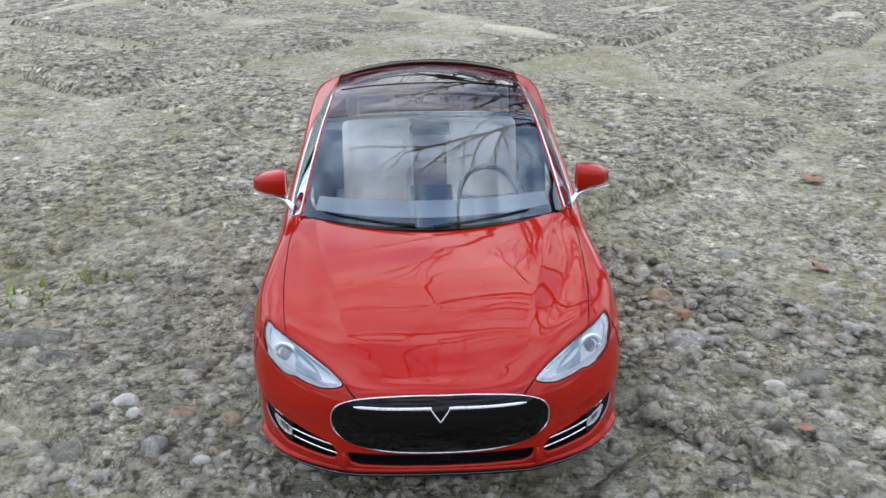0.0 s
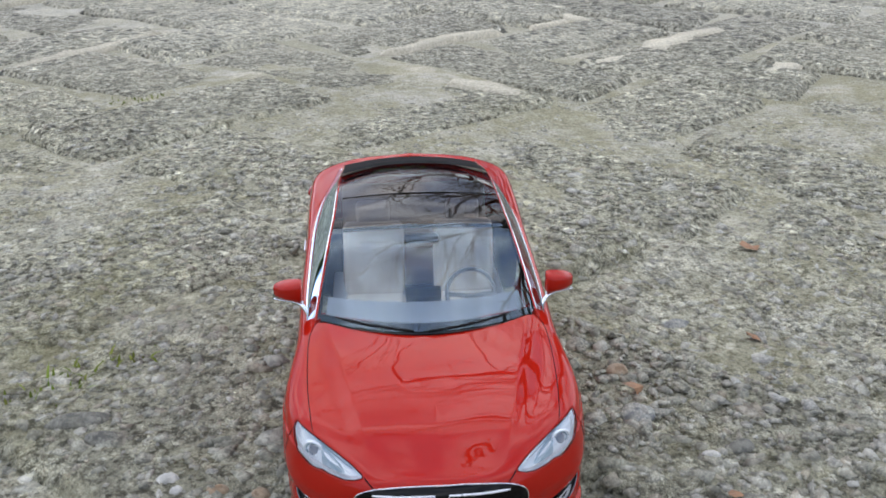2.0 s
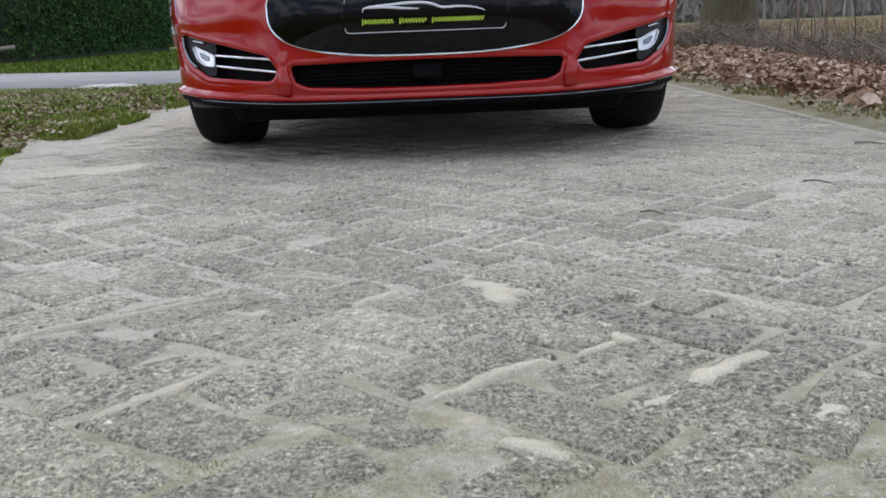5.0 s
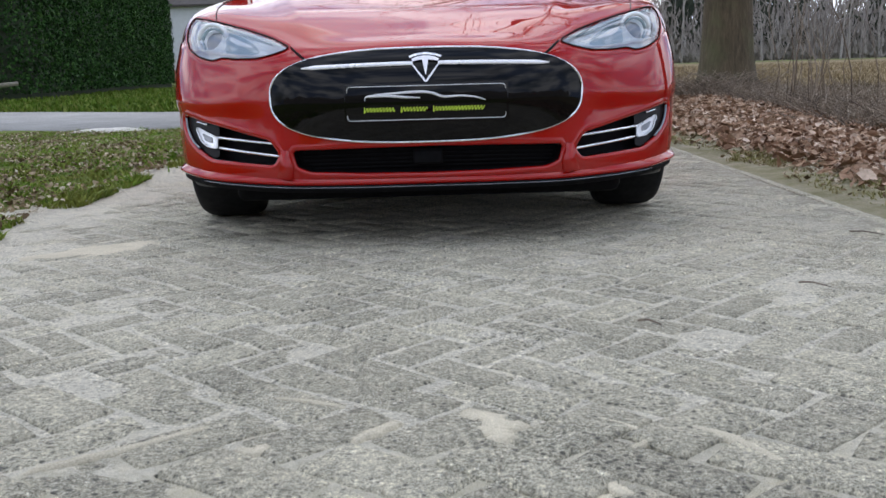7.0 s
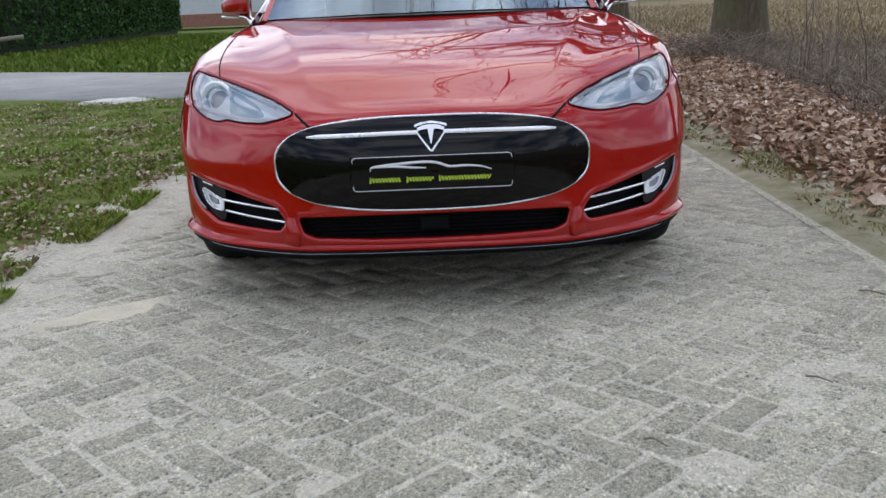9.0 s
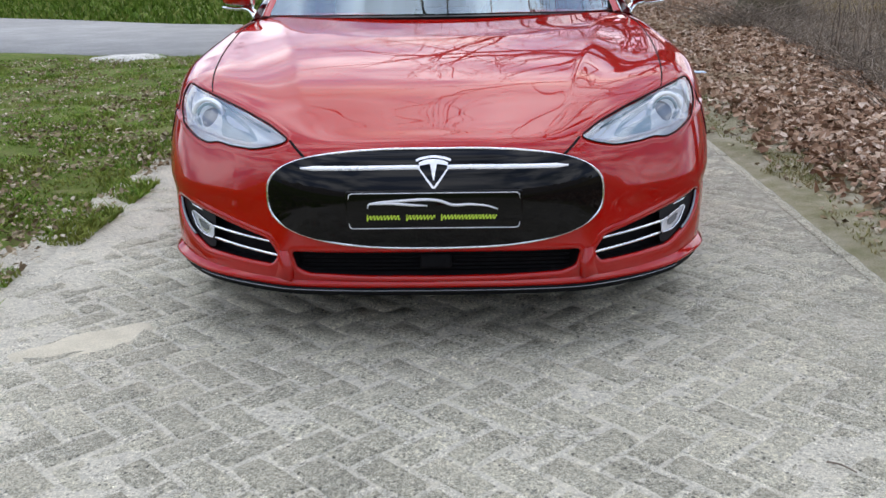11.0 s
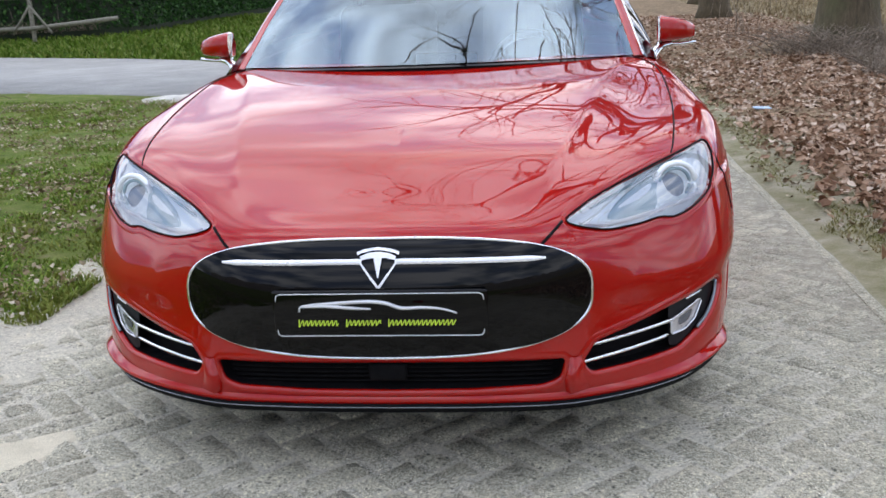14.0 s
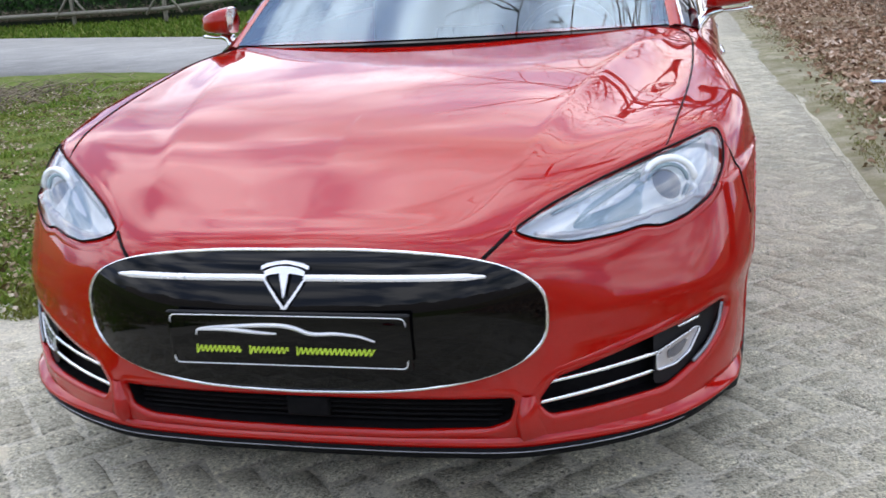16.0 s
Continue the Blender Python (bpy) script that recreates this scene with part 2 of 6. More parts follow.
def island_material(name, stops, rough=0.8, spec=0.3, patch=None):
    """Colour varied from piece to piece of a joined mesh, and in patches where a patch colour is given."""
    m = Mat(name)
    geo = m.t.nodes.new("ShaderNodeNewGeometry")
    col = m.ramp(geo.outputs["Random Per Island"], stops)
    n = m.noise(40, 4, 0.6, geo.outputs["Position"])
    col = m.mix(1.0, col, m.ramp(n, [(0.3, (0.75,) * 3), (0.7, (1.2,) * 3)]), "MULTIPLY")
    if patch:
        col = m.mix(m.ramp(m.noise(2.6, 4, 0.6, geo.outputs["Position"]), [(0.42, (0, 0, 0)), (0.60, (0.75,) * 3)]), col, patch)
    m.set(Base_Color=col, Roughness=rough, Specular_IOR_Level=spec)
    return m.m


def bark_material(name, stops):
    m = Mat(name)
    n = m.noise(6, 8, 0.7, m.pos((3.5, 3.5, 0.6)))
    moss = m.noise(1.6, 5, 0.6)
    col = m.mix(m.ramp(moss, [(0.50, (0, 0, 0)), (0.72, (0.7,) * 3)]), m.ramp(n, stops), (0.10, 0.105, 0.045))
    m.set(Base_Color=col, Roughness=0.9)
    m.bump(n, 0.9, 0.03)
    return m.m


RED = paint_material()
TOY_RED = paint_material("die_cast_red_enamel", (0.325, 0.0075, 0.0025), (0.475, 0.014, 0.0045), 0.022, 1.38)
GLOSS_BLACK = plain("gloss_black_panel", (0.0012, 0.0012, 0.0016), 0.015, 0, 0.1, 8, spec=0.26)
SATIN_BLACK = plain("satin_black_plastic", (0.010, 0.010, 0.011), 0.45, 0, 0.2, 60, bump=0.05, spec=0.2)
MATT_BLACK = plain("dark_plastic_mesh", (0.004, 0.004, 0.005), 0.7, 0, 0.3, 80, spec=0.1)
RUBBER = plain("tyre_rubber", (0.009, 0.009, 0.010), 0.75, 0, 0.3, 45, bump=0.1, spec=0.2)
CHROME = plain("bright_chrome", (0.80, 0.81, 0.83), 0.08, 1.0, 0.03, 6)
SATIN_METAL = plain("brushed_aluminium", (0.72, 0.73, 0.75), 0.28, 1.0, 0.08, 40)
GLASS = glass_material("clear_glass", (0.90, 0.95, 0.94), 0.05, 2.4, (0.72, 0.88, 1.0))
TOY_GLASS = glass_material("clear_plastic_glazing", (0.88, 0.96, 1.0), 0.0, 1.9, (0.70, 0.85, 0.97))
TOY_ROOF = glass_material("tinted_plastic_roof", (0.24, 0.25, 0.28), 0.0, 1.38)
LENS = glass_material("clear_lens", (0.97, 0.98, 1.0), 0.0, 2.0)
DARK_GLASS = plain("tinted_roof_glass", (0.005, 0.007, 0.010), 0.02, 0, 0.1, 5, coat=0.6)
LAMP_GREY = plain("lamp_housing_silver", (0.90, 0.96, 0.98), 0.25, 0.12, 0.05, 14)
# the lamp's recesses are nearly flat: their shade is put into this darker colour
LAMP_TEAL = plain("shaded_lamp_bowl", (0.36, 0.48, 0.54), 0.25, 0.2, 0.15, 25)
LEATHER = plain("cream_leather", (0.52, 0.47, 0.40), 0.55, 0, 0.08, 30, bump=0.08)
TOY_SEAT = plain("pale_moulded_seat", (0.80, 0.69, 0.55), 0.5, 0, 0.05, 40)
TOY_BENCH = plain("tan_moulded_bench", (0.34, 0.25, 0.18), 0.5, 0, 0.08, 40)
PALE_TRIM = plain("pale_moulded_trim", (0.44, 0.45, 0.47), 0.55, 0, 0.08, 40)
PROJECTOR = plain("grey_projector_glass", (0.16, 0.19, 0.23), 0.08, 0, 0.1, 20, coat=0.6)
FOG_GREY = plain("smoked_lamp_grey", (0.22, 0.23, 0.25), 0.2, 0.6, 0.15, 50)
TRIM_GREY = plain("grey_interior_trim", (0.13, 0.125, 0.12), 0.6, 0, 0.15, 40)
BADGE_METAL = plain("bright_badge_metal", (0.90, 0.90, 0.92), 0.30, 0.5, 0.04, 20)
WHITE_PLASTIC = plain("pale_reflector", (0.88, 0.92, 0.94), 0.25, 0.1, 0.04, 20)
SILVER_PRINT = plain("silver_print", (0.75, 0.76, 0.78), 0.35, 0.4, 0.05, 20)
LIME_PRINT = plain("lime_print", (0.52, 0.70, 0.06), 0.45, 0, 0.08, 30)
PAVER = paver_material()
PAVER_FAR = paver_material("exposed_aggregate_concrete_far", False)


# ---- mesh helpers ----
def mesh_object(name, verts, faces, material, parent=None, label="", smooth=True):
    me = bpy.data.meshes.new(name)
    me.from_pydata([tuple(v) for v in verts], [], [tuple(f) for f in faces])
    me.materials.append(material)
    if smooth:
        me.polygons.foreach_set("use_smooth", [True] * len(me.polygons))
    me.update()
    ob = new(name, me)
    if parent is not None:
        ob.parent = parent
    if label:
        tagged(ob, label)
    return ob


def part(name, bm, material, parent=None, label="", smooth=True):
    me = bpy.data.meshes.new(name)
    bm.to_mesh(me)
    bm.free()
    me.materials.append(material)
    if smooth:
        me.polygons.foreach_set("use_smooth", [True] * len(me.polygons))
    ob = new(name, me)
    if parent is not None:
        ob.parent = parent
    if label:
        tagged(ob, label)
    return ob


def spline(points, params, at):
    """Catmull-Rom values at the given parameters, through points that stand at params."""
    points, params, at = np.asarray(points, float), np.asarray(params, float), np.asarray(at, float)
    n = len(points)
    slope = np.zeros_like(points)
    for i in range(n):
        a, b = max(i - 1, 0), min(i + 1, n - 1)
        slope[i] = (points[b] - points[a]) / (params[b] - params[a])
    k = np.clip(np.searchsorted(params, at, side="right") - 1, 0, n - 2)
    h = (params[k + 1] - params[k])
    u = (at - params[k]) / h
    shape = (-1,) + (1,) * (points.ndim - 1)
    u, h = u.reshape(shape), h.reshape(shape)
    return ((2 * u**3 - 3 * u**2 + 1) * points[k] + (u**3 - 2 * u**2 + u) * h * slope[k]
            + (-2 * u**3 + 3 * u**2) * points[k + 1] + (u**3 - u**2) * h * slope[k + 1])


def chord(points):
    """Cumulative length along points."""
    return np.r_[0, np.cumsum(np.linalg.norm(np.diff(np.asarray(points, float), axis=0), axis=1))]


def smooth_line(points, count):
    c = chord(points)
    return spline(points, c, np.linspace(0, c[-1], count))


def grid_faces(rows, cols, wrap=False):
    f = []
    for i in range(rows - 1):
        for j in range(cols if wrap else cols - 1):
            k = (j + 1) % cols
            f.append((i * cols + j, i * cols + k, (i + 1) * cols + k, (i + 1) * cols + j))
    return f


def tube(points, radius, sides=8, flat=1.0, closed=False):
    """Vertices and faces of a round or flattened bar along points; radius may vary."""
    p = np.asarray(points, float)
    n = len(p)
    r = np.broadcast_to(np.asarray(radius, float), (n,))
    if closed:
        t = np.roll(p, -1, 0) - np.roll(p, 1, 0)
    else:
        t = np.gradient(p, axis=0)
    t /= np.linalg.norm(t, axis=1)[:, None] + 1e-12
    up = np.array([0.0, 0.0, 1.0]) if abs(t[:, 2]).mean() < 0.8 else np.array([0.0, 1.0, 0.0])
    a = np.cross(t, up)
    a /= np.linalg.norm(a, axis=1)[:, None] + 1e-12
    b = np.cross(a, t)
    ang = np.linspace(0, 2 * np.pi, sides, endpoint=False)
    ring = np.cos(ang)[None, :, None] * a[:, None] * flat + np.sin(ang)[None, :, None] * b[:, None]
    v = (p[:, None] + r[:, None, None] * ring).reshape(-1, 3)
    f = grid_faces(n, sides, True)
    if closed:
        f += [((n - 1) * sides + j, (n - 1) * sides + (j + 1) % sides, (j + 1) % sides, j) for j in range(sides)]
    else:
        f.append(tuple(range(sides - 1, -1, -1)))
        f.append(tuple((n - 1) * sides + j for j in range(sides)))
    return v, f


def tube_part(name, points, radius, material, parent, label="", sides=8, flat=1.0, closed=False):
    v, f = tube(points, radius, sides, flat, closed)
    return mesh_object(name, v, f, material, parent, label)


def rounded_box(size, at=(0, 0, 0), bevel=0.01, segments=3, turn=None):
    bm = bmesh.new()
    bmesh.ops.create_cube(bm, size=1.0)
    bmesh.ops.scale(bm, vec=size, verts=bm.verts)
    if bevel:
        bmesh.ops.bevel(bm, geom=bm.edges[:], offset=bevel, segments=segments, affect="EDGES", profile=0.5)
    if turn is not None:
        bmesh.ops.transform(bm, matrix=turn, verts=bm.verts)
    bmesh.ops.translate(bm, vec=at, verts=bm.verts)
    return bm


def lathe(profile, count=48):
    """A turned shape: profile of (radius, along) about the x axis."""
    v, n = [], len(profile)
    for k in range(count):
        a = 2 * math.pi * k / count
        for r, w in profile:
            v.append((w, r * math.cos(a), r * math.sin(a)))
    f = []
    for k in range(count):
        k2 = (k + 1) % count
        for j in range(n - 1):
            f.append((k * n + j, k * n + j + 1, k2 * n + j + 1, k2 * n + j))
    return v, f


def inside(poly, x, y):
    """Which of the points x, y lie inside a polygon."""
    poly = np.asarray(poly, float)
    x, y = np.asarray(x, float), np.asarray(y, float)
    hit = np.zeros(x.shape, bool)
    for (x1, y1), (x2, y2) in zip(poly, np.roll(poly, -1, 0)):
        if y1 == y2:
            continue
        hit ^= ((y1 > y) != (y2 > y)) & (x < (x2 - x1) * (y - y1) / (y2 - y1) + x1)
    return hit


# ---- the car's lines, nose at y = 0, one side; metres ----
AXLE_F, AXLE_R, WHEEL_R, ARCH_R = 0.93, 3.89, 0.345, 0.385

LINE_BOTTOM = [(0, 0.16, 0.188), (0.28, 0.165, 0.188), (0.50, 0.19, 0.19), (0.75, 0.30, 0.190), (0.87, 0.45, 0.185), (0.90, 0.60, 0.19),
               (0.90, 0.93, 0.19), (0.90, 1.5, 0.17), (0.90, 2.2, 0.17), (0.90, 3.0, 0.17), (0.92, 3.89, 0.19), (0.88, 4.52, 0.24), (0.55, 4.78, 0.26), (0, 4.84, 0.26)]
LINE_LIP = [(0, 0.068, 0.222), (0.28, 0.075, 0.222), (0.50, 0.102, 0.225), (0.75, 0.222, 0.237), (0.885, 0.385, 0.252), (0.935, 0.57, 0.255),
            (0.955, 0.93, 0.26), (0.945, 1.5, 0.22), (0.94, 2.2, 0.21), (0.94, 3.0, 0.22), (0.965, 3.89, 0.28), (0.93, 4.57, 0.32), (0.6, 4.86, 0.34), (0, 4.93, 0.34)]
LINE_MID = [(0, 0.024, 0.42), (0.28, 0.042, 0.42), (0.51, 0.104, 0.42), (0.75, 0.252, 0.425), (0.888, 0.395, 0.43), (0.948, 0.58, 0.43),
            (0.975, 0.93, 0.44), (0.955, 1.5, 0.42), (0.95, 2.2, 0.42), (0.955, 3.0, 0.44), (0.985, 3.89, 0.48), (0.95, 4.6, 0.5), (0.62, 4.9, 0.52), (0, 4.98, 0.52)]
LINE_UPPER = [(0, 0.038, 0.605), (0.28, 0.056, 0.603), (0.50, 0.116, 0.600), (0.740, 0.292, 0.612), (0.880, 0.435, 0.622), (0.952, 0.60, 0.628),
              (0.990, 0.93, 0.64), (0.950, 1.5, 0.65), (0.955, 2.2, 0.67), (0.96, 3.0, 0.69), (0.99, 3.89, 0.71), (0.95, 4.6, 0.72), (0.62, 4.9, 0.75), (0, 4.97, 0.76)]
LINE_SHOULDER = [(0, 0.070, 0.676), (0.27, 0.088, 0.672), (0.46, 0.156, 0.678), (0.715, 0.358, 0.748), (0.850, 0.506, 0.796), (0.922, 0.69, 0.820),
                 (0.957, 0.95, 0.838), (0.922, 1.5, 0.872), (0.932, 2.2, 0.905), (0.935, 3.0, 0.935), (0.955, 3.89, 0.955), (0.905, 4.55, 0.97), (0.58, 4.82, 1.0), (0, 4.89, 1.02)]
LINE_DECK = [(0, 0.175, 0.712), (0.24, 0.195, 0.712), (0.40, 0.275, 0.738), (0.615, 0.470, 0.816), (0.750, 0.640, 0.856), (0.825, 0.82, 0.866),
             (0.850, 1.05, 0.898), (0.845, 1.5, 0.937), (0.85, 2.2, 0.955), (0.85, 3.0, 0.98), (0.85, 3.89, 0.995), (0.79, 4.42, 1.01), (0.5, 4.66, 1.035), (0, 4.80, 1.045)]
LINE_DECK_IN = [(0, 0.40, 0.785), (0.17, 0.43, 0.790), (0.29, 0.50, 0.806), (0.44, 0.69, 0.846), (0.545, 0.85, 0.876), (0.605, 1.0, 0.896),
                (0.645, 1.2, 0.920), (0.66, 1.5, 0.948), (0.6, 2.2, 0.955), (0.6, 3.0, 0.98), (0.6, 3.89, 1.01), (0.5, 4.30, 1.03), (0.3, 4.45, 1.06), (0, 4.52, 1.075)]
LINE_SPINE = [(0, 0.62, 0.842), (0, 0.66, 0.850), (0, 0.74, 0.864), (0, 0.88, 0.886), (0, 1.00, 0.903), (0, 1.12, 0.919),
              (0, 1.28, 0.940), (0, 1.5, 0.966), (0, 2.2, 0.955), (0, 3.0, 0.98), (0, 3.7, 1.03), (0, 3.95, 1.05), (0, 4.15, 1.07), (0, 4.3, 1.085)]
LINES = [np.array(l, float) for l in (LINE_BOTTOM, LINE_LIP, LINE_MID, LINE_UPPER, LINE_SHOULDER, LINE_DECK, LINE_DECK_IN, LINE_SPINE)]


def body_grid():
    """The painted shell of one side as rows (girth) by columns (nose, flank, tail)."""
    knots = chord(LINES[3])
    fine = np.r_[np.arange(0, knots[7], 0.011), np.arange(knots[7], knots[10], 0.03), np.arange(knots[10], knots[-1], 0.022), knots[-1]]
    cols = np.array([spline(l, knots, fine) for l in LINES])
    rows_at = chord(cols[:, 40])
    steps = np.r_[np.linspace(0, rows_at[1], 8)[:-1], np.linspace(rows_at[1], rows_at[5], 78)[:-1], np.linspace(rows_at[5], rows_at[7], 56)]
    g = spline(cols, rows_at, steps)
    first = g[:, 0].copy()
    for _ in range(14):
        s = g.copy()
        s[1:-1, 1:-1] = 0.5 * g[1:-1, 1:-1] + 0.125 * (g[2:, 1:-1] + g[:-2, 1:-1] + g[1:-1, 2:] + g[1:-1, :-2])
        mirror = g[1:-1, 1] * (-1, 1, 1)
        s[1:-1, 0] = 0.5 * g[1:-1, 0] + 0.125 * (g[2:, 0] + g[:-2, 0] + g[1:-1, 1] + mirror)
        s[:, 0, 0] = 0
        g = s
    # the bonnet follows one even crowned surface
    k = np.arange(len(steps))
    on = (k[:, None] > 76) & (g[..., 1] < 1.62)
    def terms(x, y):
        return np.stack([x ** (2 * i) * y**j for i in range(3) for j in range(4)], -1)
    fit_x, fit_y = g[..., 0][on], g[..., 1][on]
    best, *_ = np.linalg.lstsq(terms(fit_x, fit_y), g[..., 2][on], rcond=None)
    even = terms(g[..., 0], g[..., 1]) @ best
    w = np.clip((k - 70) / 22, 0, 1)
    w = (w * w * (3 - 2 * w))[:, None] * np.clip((1.62 - g[..., 1]) / 0.12, 0, 1)
    g[..., 2] += w * (even - g[..., 2])
    for _ in range(60):
        s = g[..., 2].copy()
        s[1:-1, 1:-1] = 0.5 * g[1:-1, 1:-1, 2] + 0.125 * (g[2:, 1:-1, 2] + g[:-2, 1:-1, 2] + g[1:-1, 2:, 2] + g[1:-1, :-2, 2])
        s[1:-1, 0] = 0.5 * g[1:-1, 0, 2] + 0.125 * (g[2:, 0, 2] + g[:-2, 0, 2] + 2 * g[1:-1, 1, 2])
        soft = (np.clip((k - 62) / 10, 0, 1)[:, None] * (g[..., 1] < 1.55))
        g[..., 2] += soft * (s - g[..., 2])
    # the raised middle of the bonnet, bounded by two creases, and the crests of the wings
    x, y = g[..., 0], g[..., 1]
    deck = (np.arange(len(steps)) > 60)[:, None]
    crease = 0.385 + (y - 0.10) * 0.235
    inner = np.exp(-0.005 * np.logaddexp(0, (x - crease) / 0.005) / 0.20) - 0.58
    fade = np.clip((y - 0.12) / 0.36, 0, 1) * np.clip((1.75 - y) / 0.1, 0, 1)
    g[..., 2] += 0.040 * inner * fade * fade * (3 - 2 * fade) * deck
    crest = np.interp(y, [0.45, 0.65, 0.85, 1.1, 1.7], [0.60, 0.745, 0.815, 0.842, 0.842])
    rise = np.clip((y - 0.55) / 0.35, 0, 1) * np.clip((1.72 - y) / 0.4, 0, 1)
    g[..., 2] += 0.009 * np.exp(-((x - crest) / 0.075) ** 2) * rise * rise * (3 - 2 * rise) * deck
    # the cheeks swell below the lamps and lean back towards them
    run = np.gradient(g[:, :, :2], axis=1)
    run /= np.linalg.norm(run, axis=2)[..., None] + 1e-9
    low, high = np.clip((g[..., 2] - 0.43) / 0.08, 0, 1), np.clip((0.67 - g[..., 2]) / 0.16, 0, 1)
    swell = 0.010 * low * low * (3 - 2 * low) * high * np.clip((x - 0.54) / 0.10, 0, 1) * np.clip((0.80 - y) / 0.25, 0, 1) * (np.arange(len(steps)) < 84)[:, None]
    g[..., 0] += swell * run[..., 1]
    g[..., 1] -= swell * run[..., 0]
    # flat lower edge in the wing, over the wheels
    for axle in (AXLE_F, AXLE_R):
        dy, dz = g[..., 1] - axle, g[..., 2] - WHEEL_R
        d = np.hypot(dy, dz)
        low = (x > 0.6) & (d < ARCH_R) & (np.arange(len(steps)) < 60)[:, None]
        k = np.where(low, ARCH_R / np.maximum(d, 1e-6), 1.0)
        move = np.where(low, np.clip(1 - (ARCH_R - d) / 0.02, 0, 1), 0)
        g[..., 1] = np.where(move > 0, axle + dy * k, g[..., 1])
        g[..., 2] = np.where(move > 0, WHEEL_R + dz * k, g[..., 2])
    return g


G = body_grid()
GR, GC = G.shape[:2]
SHELL_V = np.concatenate([G.reshape(-1, 3), (G * (-1, 1, 1)).reshape(-1, 3)])
_f = np.array(grid_faces(GR, GC))
SHELL_F = np.concatenate([_f[:, ::-1], _f + GR * GC])
SHELL_TREE = BVHTree.FromPolygons([Vector(v) for v in SHELL_V], [tuple(int(i) for i in f) for f in SHELL_F])


def onto(x, z, lift=0.0):
    """The place on the shell seen from the front at x, z, lifted along its normal."""
    hit, n, _, _ = SHELL_TREE.ray_cast(Vector((x, -2, z)), Vector((0, 1, 0)))
    if hit is None:
        hit, n, _, _ = SHELL_TREE.find_nearest(Vector((x, 0.5, z)))
    if n.y > 0 and abs(n.y) > 0.05:
        n = -n
    if n.y > -0.05 and n.x * x < 0:
        n = -n
    return np.array(hit + n * lift)


def over(x, y, lift=0.0):
    """The place on the shell seen from above at x, y."""
    hit, n, _, _ = SHELL_TREE.ray_cast(Vector((x, y, 3)), Vector((0, 0, -1)))
    if hit is None:
        hit, n, _, _ = SHELL_TREE.find_nearest(Vector((x, y, 0.9)))
    if n.z < 0:
        n = -n
    return np.array(hit + n * lift)


def beside(y, z, side=1, lift=0.0):
    """The place on the flank at y, z."""
    hit, n, _, _ = SHELL_TREE.ray_cast(Vector((side * 2, y, z)), Vector((-side, 0, 0)))
    if hit is None:
        hit, n, _, _ = SHELL_TREE.find_nearest(Vector((side, y, z)))
    if n.x * side < 0:
        n = -n
    return np.array(hit + n * lift)


# outlines as seen from the front, and the bonnet's as seen from above
def super_oval(cx, cz, a, b, e, count=96):
    t = np.linspace(0, 2 * np.pi, count, endpoint=False)
    c, s = np.cos(t), np.sin(t)
    return np.stack([cx + a * np.sign(c) * np.abs(c) ** (2 / e), cz + b * np.sign(s) * np.abs(s) ** (2 / e)], -1)


def closed_poly(points, count=100, corner=0.012):
    """A polygon with slightly rounded corners, evenly stepped."""
    p = np.array(points, float)
    out = []
    for a, b, c in zip(np.roll(p, 1, 0), p, np.roll(p, -1, 0)):
        la, lc = np.linalg.norm(a - b), np.linalg.norm(c - b)
        s, e = b + (a - b) * min(corner / la, 0.45), b + (c - b) * min(corner / lc, 0.45)
        for u in (0, 0.25, 0.5, 0.75, 1):
            out.append((1 - u) ** 2 * s + 2 * u * (1 - u) * b + u * u * e)
    out = np.array(out + out[:1])
    c = chord(out)
    at = np.linspace(0, c[-1], count, endpoint=False)
    return np.stack([np.interp(at, c, out[:, k]) for k in range(2)], -1)


GRILLE = super_oval(0, 0.508, 0.523, 0.151, 2.75, 120)
LAMP = closed_poly([(0.452, 0.674), (0.50, 0.657), (0.57, 0.642), (0.66, 0.643), (0.715, 0.650), (0.748, 0.640), (0.80, 0.650), (0.858, 0.680),
                    (0.884, 0.725), (0.884, 0.775), (0.868, 0.804), (0.80, 0.790), (0.72, 0.770), (0.62, 0.742), (0.53, 0.712)], 130, 0.02)
FOG = closed_poly([(0.500, 0.318), (0.535, 0.368), (0.70, 0.408), (0.80, 0.430), (0.885, 0.452), (0.893, 0.425), (0.872, 0.375), (0.83, 0.335),
                   (0.765, 0.300), (0.70, 0.296), (0.60, 0.288), (0.525, 0.283)], 110, 0.015)
INTAKE = closed_poly([(-0.460, 0.334), (-0.2, 0.340), (0, 0.342), (0.2, 0.340), (0.460, 0.334), (0.445, 0.276), (0.40, 0.258), (0.2, 0.249), (0, 0.247), (-0.2, 0.249), (-0.40, 0.258), (-0.445, 0.276)], 120, 0.010)


def widen(outline, d):
    """An outline (counter-clockwise or not) moved outwards by d."""
    t = np.roll(outline, -1, 0) - np.roll(outline, 1, 0)
    n = np.stack([t[:, 1], -t[:, 0]], -1)
    n /= np.linalg.norm(n, axis=1)[:, None] + 1e-9
    x, y = outline[:, 0], outline[:, 1]
    area = np.sum(x * np.roll(y, -1) - y * np.roll(x, -1))
    return outline + n * (d if area > 0 else -d)


def flange(outline):
    """A narrow painted rim round an opening, flush with the shell."""
    n = len(outline)
    o2, o3 = widen(outline, 0.022), widen(outline, 0.012)
    v = [onto(x, z, -0.0005) for x, z in o2] + [onto(x, z, 0.0018) for x, z in o3] + [onto(x, z, 0.0012) for x, z in outline] + [onto(x, z, -0.012) for x, z in outline]
    return v, grid_faces(4, n, True)


